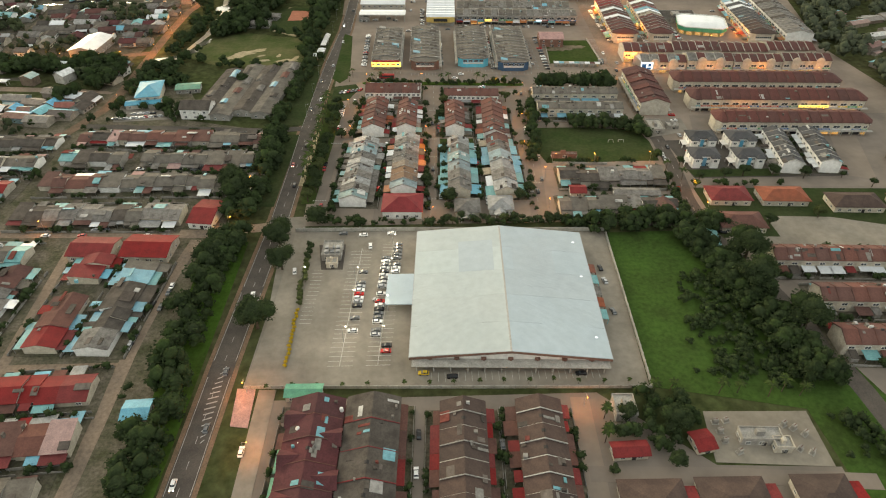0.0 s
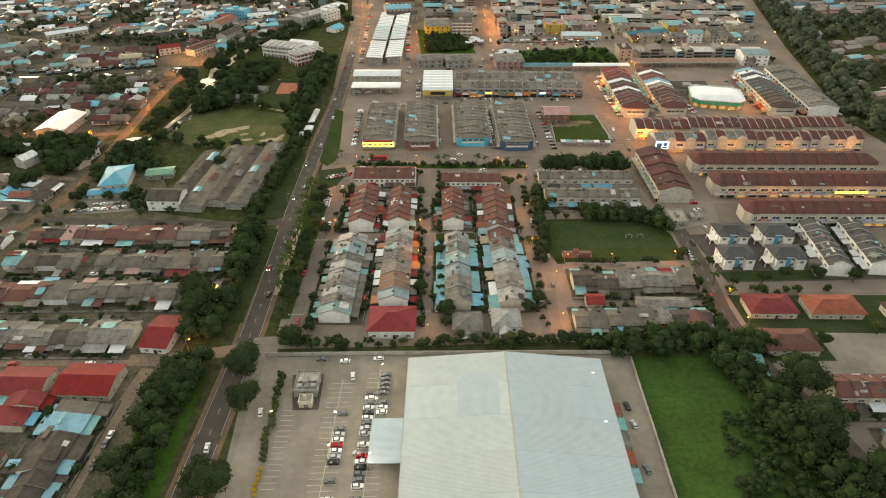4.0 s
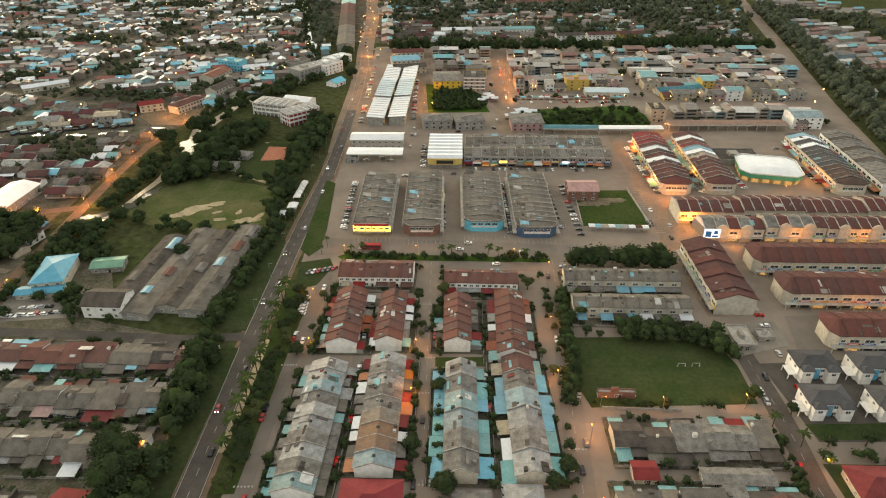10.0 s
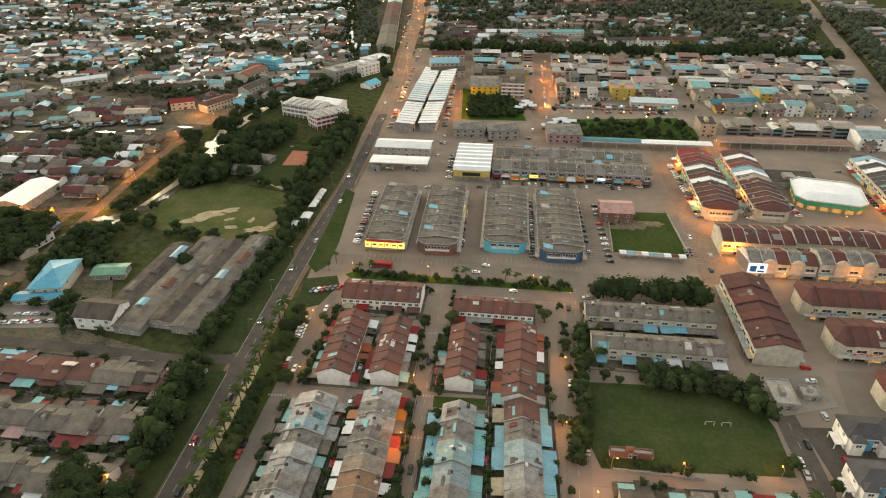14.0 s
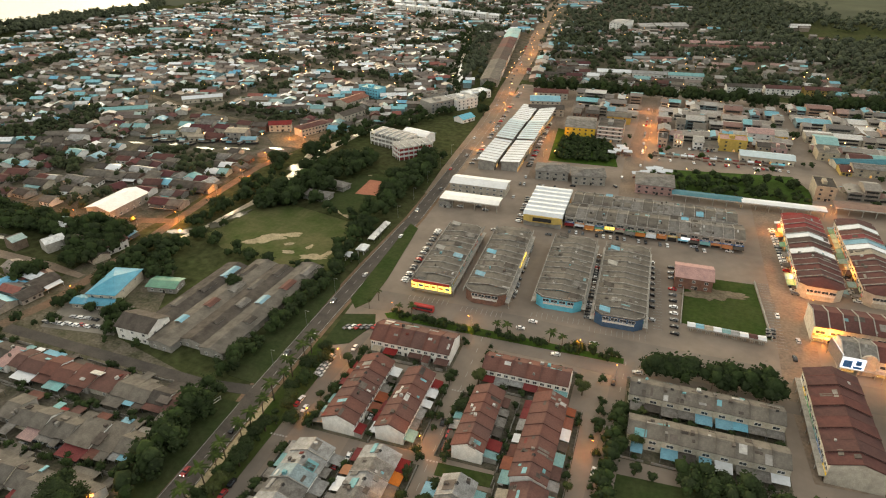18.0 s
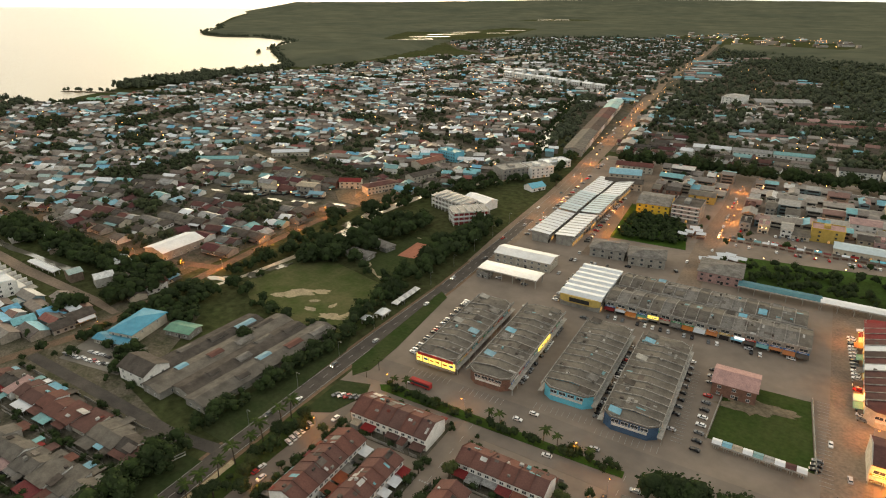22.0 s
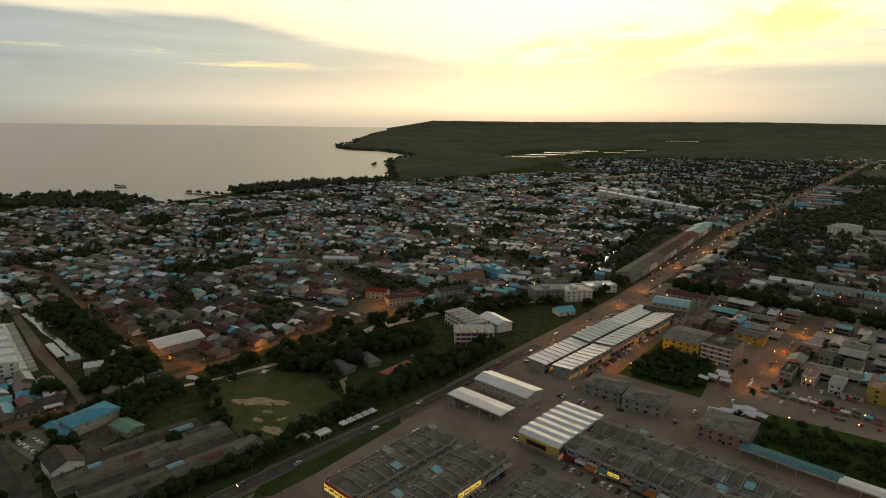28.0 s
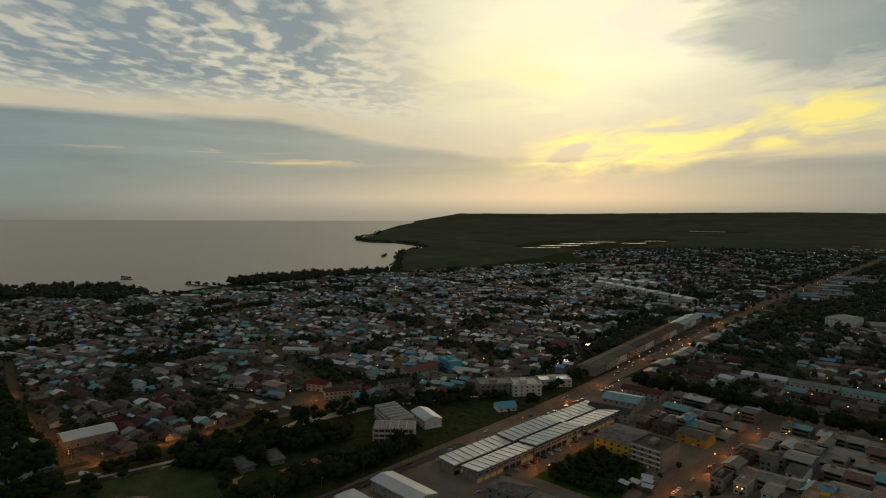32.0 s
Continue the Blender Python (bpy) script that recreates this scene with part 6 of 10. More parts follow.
def old_row(x, y, length, width, ang, colours, yards, seed, keep=0.45, reach=(3, 4, 5, 6), group="western terraces", gaps=0.05):
    """A row of low houses that their owners have each rebuilt: uneven ridges, lean-tos and patched yard roofs."""
    r = random.Random(seed)
    take(x, y, length, width + 9, ang)
    yard(x, y, length + 2.5, width + 13.0, ang)
    roof_patches(x, y, ang, length, width / 2 + 0.4, 4.75, 1.2, int(length * 0.12), 1.3)
    c, s = math.cos(radians(ang)), math.sin(radians(ang))
    u, last = -length / 2, None
    while u < length / 2 - 4:
        w = min(r.choice(OLD_WIDTHS), round(length / 2 - u))
        off, u = u + w / 2, u + w
        if r.random() < gaps:
            continue
        last = last if last and r.random() < keep else r.choice(colours)
        across, e, kind = r.choice((-1.2, -0.5, 0.0, 0.5, 1.2)), r.choice((3.2, 3.6, 4.0)), r.choice((0, 0, 0, 1, 2))
        hw = width / 2 - (1.0 if kind == 2 else 0.0)
        rise = (1.5, 0.0, 2.2)[kind]
        px, py = x + c * off - s * across, y + s * off + c * across
        h = thing("terrace_house", px, py, ang, 0, "low joined house under a " + last.name.replace("_", " ") + " with patched yard roofs", "house", group)
        key = (w, width, e, kind)
        wm = r.choice((WALL, GREY_WALL, WALL, WHITE))
        if kind == 1:
            part("wall", cached(("ow", wm.name) + key, lambda: Shape().extrude_x(-w / 2 + 0.03, w / 2 - 0.03, [(-hw, 0), (hw, 0), (hw, e + 1.2), (-hw, e)]).mesh("wall", wm)), None, h)
            part("roof", cached(("or", last.name) + key, lambda: Shape().slope(-w / 2 - 0.1, w / 2 + 0.1, -hw - 0.8, e - 0.05, hw + 0.6, e + 1.35, 0.14).mesh("roof", last)), None, h)
        else:
            part("wall", cached(("ow", wm.name) + key, lambda: Shape().walls(-w / 2 + 0.03, w / 2 - 0.03, -hw, hw, 0, e, rise).mesh("wall", wm)), None, h)
            part("roof", cached(("or", last.name) + key, lambda: Shape().gable(-w / 2 - 0.1, w / 2 + 0.1, -hw - 0.7, hw + 0.7, e - 0.1, rise + 0.2, 0.14).mesh("roof", last)), None, h)
        for side in (-1, 1):
            turn = pose(0, 0, 0) if side < 0 else FACE
            split = r.random() < 0.4
            for k in range(2 if split else 1):
                if r.random() < 0.18:
                    continue
                m = last if r.random() < 0.22 else r.choice(yards)
                d = r.choice(reach)
                wide = round((w * 0.48 if split else w * r.choice((1.0, 1.0, 0.7))) * 2) / 2
                shift = (k - 0.5) * w * 0.5 if split else 0.0
                part("yard_roof", awning_mesh(wide, d, r.choice((2.8, 3.1)), 0.4, m), None, h, m.name.replace("_", " ") + " over the yard", at=turn @ pose(shift, -hw + 0.1, 0))
            pick = OLD_WINDOWS[r.randrange(3)]
            if pick and seen(ang, side, x):
                part("window", window_mesh(*pick), None, h, at=turn @ pose(w * 0.2, -hw - 0.03, 1.1))


SLOPE_TEAL = thing("roadside_canopy", 142.5, 240, -8, 0, "long teal metal canopy on posts beside the road", "canopy", "teal canopies")
part("roof", Shape().gable(-1.9, 1.9, -9.0, 9.0, 3.0, 0.0, 0.12), TEAL, SLOPE_TEAL)
for k in range(5):
    for sx in (-1.7, 1.7):
        part("post", cached("tpost", lambda: Shape().tube(0, 0, 0, 3.0, 0.07, n=6).mesh("post", STEEL)), None, SLOPE_TEAL, at=pose(sx, -8.4 + k * 4.2, 0))
copy_thing(SLOPE_TEAL, pose(138.0, 243, 0, 0, 0, -14))

LOW_MAIN = [GREY_ROOF, DARK_ROOF, BLOCK_ROOF, BLOCK_ROOF]
LOW_YARD = (TEAL, DARK_ROOF, BLOCK_ROOF, TEAL, RED, MAROON, GREY_ROOF, BLUE, WHITE_ROOF)
old_row(106.5, 302, 60, 11, -2.0, LOW_MAIN, LOW_YARD, 41, 0.7, (4, 5, 6), "low terraces", 0.0)
old_row(102.5, 273, 62, 10, -2.0, LOW_MAIN, LOW_YARD, 42, 0.75, (3, 4, 5), "low terraces", 0.0)
building(84, 287.5, 8, 7, -2, 1, WALL, RED, "shed", "small red-roofed shed between the low rows", "gable", "sheds", 1.2, 3.0, 1)
building(126, 268, 12, 9, 88, 1, WALL, MAROON, "corner_house", "maroon-roofed house at the end of a low row", "gable", "corner houses", 2.4, 3.8, 2)
building(115.5, 284.5, 24, 6, -3, 1, WALL, GREY_ROOF, "shed", "long low outhouse with a grey roof", "gable", "sheds", 0.9, 2.8, 3)
building(84, 327, 15, 2.2, -2, 1, BRICK_WALL, CONCRETE, "stand", "low brown block stand at the playing field", "flat", fh=2.4, bays=1)

# ---- shops ----
shop_row(155.0, 409, 56, 19, 88, 9, BROWN, WALL, 8.4, 3.0, "brown-roofed shops", "three-storey cream shop with brown roof", step=0.3, cap=BROWN, floors=2)
shop_row(238, 423, 118, 19, -2.5, 18, BROWN, WALL, 8.2, 3.0, "brown-roofed shops", "cream shop with arcade and brown roof", step=0.0, cap=MAROON, lit_chance=0.5, hipped=True)
shop_row(240, 394, 118, 19, -2.5, 18, BROWN, WALL, 8.2, 3.0, "brown-roofed shops", "cream shop with arcade and brown roof", step=0.0, cap=MAROON, lit_chance=0.6, hipped=True)
shop_row(235, 361, 98, 17, -2.5, 15, BROWN, WALL, 8.0, 2.8, "brown-roofed shops", "cream shop with arcade and brown roof", step=0.0, cap=MAROON, lit_chance=0.3, hipped=True)
shop_row(172, 559, 94, 21, 86.5, 14, (BROWN, BROWN, BROWN, BROWN, BROWN, WHITE_ROOF, BROWN, DARK_BROWN, WHITE_ROOF, BROWN, RED, RED, RED, RED), WALL, 8.0, 3.0, "western brown shops", "cream shop with brown roof and lit arcade", lit_chance=0.7, hipped=True)
shop_row(202, 559, 94, 20, 86.5, 14, (BROWN, BROWN, BROWN, BROWN, BROWN, BROWN, TAN_ROOF, WHITE_ROOF, BLUE, RED, MAROON, WHITE_ROOF, BROWN, BROWN), WALL, 8.0, 3.0, "western brown shops", "cream shop with brown roof and lit arcade", lit_chance=0.6, hipped=True)
shop_row(288, 556, 94, 20, 84.5, 14, (DARK_BROWN, DARK_BROWN, DARK_BROWN, DARK_BROWN, SLATE, SLATE, SLATE, SLATE, SLATE, WHITE_ROOF, SLATE, WHITE_ROOF, BLUE, SLATE), WALL, 8.0, 3.0, "western brown shops", "cream shop with dark roof and lit arcade", lit_chance=0.6, hipped=True)
shop_row(318, 556, 96, 22, 84.5, 14, [GREY_ROOF, DARK_ROOF], WHITE, 8.0, 2.4, "western brown shops", "white shop with wide grey roof", lit_chance=0.3)
shop_row(177, 482, 38, 19, -2.5, 6, BROWN, WALL, 8.0, 2.6, "stepped shops", "cream shop with brown roof and pale caps", cap=CONCRETE, lit_chance=0.6)
shop_row(214, 481, 36, 19, -2.5, 6, BROWN, WALL, 9.2, 2.6, "stepped shops", "cream shop with brown roof and pale caps", cap=CONCRETE, lit_chance=0.6)
shop_row(251, 480, 36, 19, -2.5, 6, BROWN, WALL, 8.2, 2.6, "stepped shops", "cream shop with brown roof and pale caps", cap=CONCRETE, lit_chance=0.6)
shop_row(288, 479, 36, 19, -2.5, 6, BROWN, WALL, 9.2, 2.6, "stepped shops", "cream shop with brown roof and pale caps", cap=CONCRETE, lit_chance=0.6)
shop_row(182, 459, 34, 15, -2.5, 5, [BROWN, GREY_ROOF], WALL, 8.0, 2.4, "stepped shops", "cream shop with brown roof and lit signs", cap=CONCRETE, lit_chance=0.95)
shop_row(217, 458, 34, 15, -2.5, 5, [BROWN, BROWN, GREY_ROOF], WALL, 9.2, 2.4, "stepped shops", "cream shop with brown roof and lit signs", cap=CONCRETE, lit_chance=0.95)
shop_row(253, 457, 36, 15, -2.5, 6, BROWN, WALL, 8.4, 2.4, "stepped shops", "cream shop with brown roof and lit signs", cap=CONCRETE, lit_chance=0.9)
shop_row(290, 456, 36, 15, -2.5, 6, BROWN, WALL, 9.0, 2.4, "stepped shops", "cream shop with brown roof and lit signs", cap=CONCRETE, lit_chance=0.9)
G = dict(eave=6.8, rise=1.1, cap=CAP, hipped=True, step=0.1, edge=True)
shop_row(-25.5, 499, 72, 20, 89, 11, [BLOCK_ROOF], GREY_WALL, group="grey shop blocks", label="grey-roofed two-storey shop in a block", lit_chance=0.2, **G)
shop_row(4.0, 499, 78, 21, 89, 12, [BLOCK_ROOF], BRICK_WALL, group="grey shop blocks", label="grey-roofed two-storey shop in a block", lit_chance=0.2, **G)
shop_row(41.0, 501, 72, 23, 88.5, 12, [BLOCK_ROOF], SKYBLUE_WALL, group="grey shop blocks", label="grey-roofed shop with blue walls", lit_chance=0.2, **G)
shop_row(71.0, 496, 78, 23, 88.5, 13, [BLOCK_ROOF], NAVY_WALL, group="grey shop blocks", label="grey-roofed two-storey shop in a block", lit_chance=0.25, **G)
shop_row(85.5, 594, 102, 18, -2.5, 16, [BLOCK_ROOF, BLOCK_ROOF, GREY_ROOF], GREY_WALL, 7.0, 2.0, "long grey shops", "worn grey shop unit in a long row", lit_chance=0.15, edge=True)
shop_row(85.5, 571, 106, 20, -2.5, 17, [BLOCK_ROOF, BLOCK_ROOF, GREY_ROOF], GREY_WALL, 7.0, 2.0, "long grey shops", "worn grey shop unit in a long row", lit_chance=0.25, edge=True)
building(-33.5, 606, 40, 16, -2, 2, WALL, WHITE_ROOF, "shop_block", "white-roofed shop block by the main road", "gable", rise=1.6)


def signed_front(x, y, w, ang, z0, z1, m, name, label, lamp=None):
    s = thing(name, x, y, ang, 0, label, "signboard")
    part("panel", Shape().box(-w / 2, w / 2, -0.2, 0.2, z0, z1), m, s)
    if m is SIGN_WHITE and w > 8:
        part("print", Shape().box(-w * 0.42, -w * 0.05, -0.24, -0.2, z0 + 0.6, z1 - 1.2).box(w * 0.02, w * 0.4, -0.24, -0.2, z0 + 0.4, z0 + 1.6).box(w * 0.1, w * 0.34, -0.24, -0.2, z0 + 2.2, z1 - 0.8), SIGNS[2], s, "blue printed shapes")
    if m is SIGN_LIT:
        bays = max(2, int(w / 3.6))
        for k in range(bays):
            mid = -w / 2 + (k + 0.5) * w / bays
            part("mullion", Shape().box(mid - w / bays / 2 - 0.14, mid - w / bays / 2 + 0.14, -0.34, -0.2, z0, z1), BRICK_WALL, s)
            part("lettering", Shape().box(mid - w / bays * 0.34, mid + w / bays * (0.1, 0.3, 0.22)[k % 3], -0.26, -0.2, z0 + (z1 - z0) * 0.42, z0 + (z1 - z0) * (0.62, 0.72)[k % 2]), SIGNS[(0, 2, 0, 5)[k % 4]], s, "painted sign bars")
        part("hood", Shape().slope(-w / 2, w / 2, -1.5, z0 - 0.25, -0.2, z0 + 0.1, 0.1), GREY_ROOF, s, "small hood under the sign")
    part("frame", Shape().box(-w / 2 - 0.15, w / 2 + 0.15, 0.2, 0.4, z0 - 0.2, z1 + 0.2).box(-w / 2, -w / 2 + 0.3, 0.2, 0.5, 0, z0).box(w / 2 - 0.3, w / 2, 0.2, 0.5, 0, z0), STEEL, s)


signed_front(-26, 462.2, 22, -2, 2.2, 6.0, SIGN_LIT, "lit_signboard", "bright yellow lit fascia over a corner shop")
signed_front(-26, 461.9, 20, -2, 6.0, 7.4, SIGNS[0], "red_fascia", "red fascia band over the yellow shop")
signed_front(163.8, 458, 13, 97, 2.5, 9.0, SIGN_WHITE, "lit_hoarding", "large lit white and blue hoarding at the corner")
signed_front(169, 450.6, 9, -2.5, 3.0, 8.4, SIGN_WHITE, "lit_hoarding", "large lit white and blue hoarding at the corner")
signed_front(15.4, 505, 16, 88, 3.0, 5.4, SIGN_LIT, "lit_signboard", "yellow lit sign along the alley shops")
signed_front(262, 382.5, 20, -2.5, 3.4, 5.0, SIGN_LIT, "lit_signboard", "yellow lit sign band")
signed_front(60, 559.8, 6, -2.5, 3.2, 5.0, SIGN_LIT, "lit_signboard", "lit yellow shop sign")
signed_front(105, 559.0, 5, -2.5, 3.2, 4.4, SIGN_WHITE, "lit_signboard", "lit white shop sign")


MARKET_BLUE = mat("pale_blue_metal_roof", (0.46, 0.56, 0.60), (0.38, 0.47, 0.51), 0.5, 0.08, 0.4, rib=0.4, stain=0.12)


def market_hall():
    """Two lines of ribbed roofs that fall to a gutter between them, stepped along the street."""
    for j, off in enumerate((-7.95, 7.95)):
        for i in range(3):
            x, y = -27.0 + off + 2.6 * (i - 1) + (2.0 if j else 0), 675 + i * 56.5 + (2 if j else 0)
            take(x, y, 56, 16, 88)
            h = thing("market_hall", x, y, 87.5, 0, "long market shop hall under pale ribbed roofing", "market hall", "market halls")
            part("wall", Shape().box(-27, 27, -6.4, 6.4, 0, 6.6), GREY_WALL, h)
            up = 0.9 * (i % 2)
            for k in range(9):
                za, zb = (7.0, 8.0) if j == 0 else (8.0, 7.0)
                rm = MARKET_BLUE if i == 1 else WHITE_ROOF
                part("roof_panel", cached(("mk", j, rm.name), lambda: Shape().slope(-3.0, 3.0, -7.6, za, 7.6, zb, 0.2).mesh("roof_panel", rm)), None, h, at=pose(-24.6 + k * 6.15, 0, up + 0.06 * (k % 2)))
                part("rib", cached(("mkr", j), lambda: Shape().slope(-0.12, 0.12, -7.6, za + 0.1, 7.6, zb + 0.1, 0.35).mesh("rib", CAP)), None, h, at=pose(-27.7 + k * 6.15, 0, up))
            part("end_wall", Shape().box(-27.1, -26.8, -6.4, 6.4, 6.4, 7.2 + up), GREY_WALL, h)
            for side in (-1, 1):
                if not seen(88, side, x):
                    continue
                turn = pose(0, 0, 0) if side < 0 else FACE
                for k in range(9):
                    part("shopfront", door_mesh(5.0, 2.8, SHOP_LIT if rnd.random() < 0.4 else DARK), None, h, at=turn @ pose(-24.6 + k * 6.15, -6.45, 0.1))
                    part("window", window_mesh(4.4, 1.4), None, h, at=turn @ pose(-24.6 + k * 6.15, -6.44, 4.4))


market_hall()


def yellow_hall():
    x, y = 19.0, 582
    take(x, y, 48, 26, 88)
    h = thing("yellow_supermarket", x, y, 88, 0, "supermarket with stepped white roofs and a yellow front", "supermarket")
    part("wall", Shape().box(-23, 23, -12, 12, 0, 7.4), GREY_WALL, h)
    for k in range(7):
        part("roof_panel", cached("yh", lambda: Shape().extrude_x(-12.6, 12.6, [(-3.4, 7.4), (3.4, 7.4), (3.4, 7.7), (0.5, 9.3), (-3.0, 8.9), (-3.4, 7.7)]).mesh("roof_panel", WHITE_ROOF)), None, h, at=pose(-20.0 + k * 6.7, 0, 0) @ pose(0, 0, 0, 0, 0, 90))
    part("front_panel", Shape().prism([(-24.5, -8), (-22.8, -12.4), (-22.8, 12.4), (-24.5, 8)][::-1], 3.2, 7.6), YELLOW_WALL, h, "bright yellow curved front")
    part("front_sign", Shape().box(-24.9, -24.5, -6, 6, 4.2, 6.6), DARK, h, "dark sign panel")
    for side in (-1, 1):
        turn = pose(0, 0, 0) if side < 0 else FACE
        for k in range(7):
            part("window", window_mesh(4.0, 1.4), None, h, at=turn @ pose(-20 + k * 6.7, -12.05, 4.4))
            part("shopfront", door_mesh(4.6, 2.8, SHOP_LIT if k % 3 == 0 else DARK), None, h, at=turn @ pose(-20 + k * 6.7, -12.05, 0.1))


yellow_hall()


def canopy_shed(x, y, length, width, ang, z, roof, name, label):
    take(x, y, length, width, ang)
    h = thing(name, x, y, ang, 0, label, "canopy")
    part("roof", Shape().gable(-length / 2, length / 2, -width / 2, width / 2, z, 0.5, 0.35), roof, h)
    part("fascia", Shape().box(-length / 2 - 0.1, length / 2 + 0.1, -width / 2 - 0.12, -width / 2, z - 0.3, z + 0.45), PAINT, h)
    for i in range(max(2, int(length / 8)) + 1):
        for sy in (-1, 1):
            part("post", cached(("cpost", z), lambda: Shape().box(-0.2, 0.2, -0.2, 0.2, 0, z).mesh("post", CONCRETE)), None, h, at=pose(-length / 2 + 1 + i * (length - 2) / max(2, int(length / 8)), sy * (width / 2 - 1.2), 0))


canopy_shed(-33, 577, 41, 14, -2, 6.0, WHITE_ROOF, "filling_station_canopy", "white flat canopy of a filling station on posts")
building(-50, 574, 8, 8, -2, 1, GREY_WALL, CONCRETE, "kiosk", "small flat-roofed kiosk beside the canopy", "flat", fh=3.2, bays=2)
canopy_shed(121.5, 629, 46, 10, -2, 5.0, DARK_TEAL, "teal_shed", "long open shed under a teal metal roof")
canopy_shed(169.5, 627, 52, 9, -1.5, 5.0, WHITE_ROOF, "white_shed", "long open shed under a white metal roof")
canopy_shed(251, 636.5, 98, 13, -1.0, 5.2, DUSTY_PINK, "long_market_shed", "long market shed under a dull red roof")
def green_market():
    x, y = 244, 545
    take(x, y, 44, 38, -14)
    h = thing("green_market", x, y, -14, 0, "market hall with chamfered corners, green walls and a white roof", "market hall")

    def ring(a, b, k):
        return [(-a, -b + k), (-a + k, -b), (a - k, -b), (a, -b + k), (a, b - k), (a - k, b), (-a + k, b), (-a, b - k)]
    part("lower_wall", Shape().prism(ring(19, 16.5, 5), 0, 3.4), OCHRE_WALL, h, "pale open market front")
    part("upper_wall", Shape().prism(ring(20, 17.5, 5.4), 3.4, 6.4), GREEN_WALL, h)
    rim = ring(20.3, 17.8, 5.5)
    part("parapet", band(rim + rim[:1], 0.5, 6.4, 7.2), SIGNS[4], h, "pale parapet round the roof")
    low, top = ring(19.8, 17.3, 5.3), ring(9, 6.5, 2)
    part("roof", Shape().add([(a, b, 6.6) for a, b in low] + [(a, b, 8.2) for a, b in top], [tuple(range(8, 16))] + [(k, (k + 1) % 8, 8 + (k + 1) % 8, 8 + k) for k in range(8)]), WHITE_ROOF, h)
    for k in range(8):
        (xa, ya), (xb, yb) = ring(19, 16.5, 5)[k], ring(19, 16.5, 5)[(k + 1) % 8]
        n = max(1, int(math.dist((xa, ya), (xb, yb)) / 6.5))
        turn = math.degrees(math.atan2(yb - ya, xb - xa))
        for q in range(n):
            u = (q + 0.5) / n
            part("shopfront", door_mesh(4.4, 2.6, SHOP_LIT), None, h, "lit open market front", at=pose(xa + (xb - xa) * u, ya + (yb - ya) * u, 0.1, 0, 0, turn) @ pose(0, -0.06, 0))


green_market()
building(232, 572, 34, 22, -3, 1, GREY_WALL, DARK_ROOF, "market_annex", "low ruined market annex with a dark flat roof", "flat")
building(107, 513, 19, 16, -2, 2, BRICK_WALL, PINK_ROOF, "unfinished_block", "unfinished block with brown walls and faded pink roof", "gable", rise=2.4)
for i in range(9):
    canopy_shed(104 + i * 3.9, 466.5 - i * 0.3, 3.7, 4.2, -3, 2.6, (WHITE_ROOF, BLUE, TAN_ROOF, WHITE_ROOF, TEAL, PALE_ROOF, WHITE_ROOF, BROWN, WHITE_ROOF)[i], "market_stall", "small street stall with a metal roof")
building(12.7, 649, 24, 18, 4, 2, GREY_WALL, GREY_ROOF, "shop_block", "grey two-storey corner shop block", "hip", "corner blocks")
building(39.4, 647, 24, 18, 8, 2, GREY_WALL, GREY_ROOF, "shop_block", "grey two-storey corner shop block", "hip", "corner blocks")
building(87, 645, 26, 24, 0, 2, PINK_ROOF, GREY_ROOF, "shop_block", "shop block with red base and grey roof", "hip", "corner blocks")
building(23, 762, 26, 34, 2, 3, YELLOW_WALL, GREY_ROOF, "yellow_block", "three-storey yellow block with grey roof", "gable", rise=2.0)
striped = building(50, 755, 22, 24, -3, 4, GREY_WALL, DARK_ROOF, "striped_block", "white block with red bands and dark roof", "flat", lit=1.0)
for f in range(4):
    part("red_band", Shape().box(-11.1, 11.1, -12.12, -11.95, 3.3 * f + 2.65, 3.3 * f + 3.15), RED_WALL if f % 2 else TERRACOTTA, striped, "painted red band along the front")
    part("balcony", Shape().box(-10.6, 10.6, -13.2, -12.0, 3.3 * f + 3.2, 3.3 * f + 3.35).box(-10.6, 10.6, -13.2, -13.1, 3.3 * f + 3.35, 3.3 * f + 4.2), WHITE, striped)


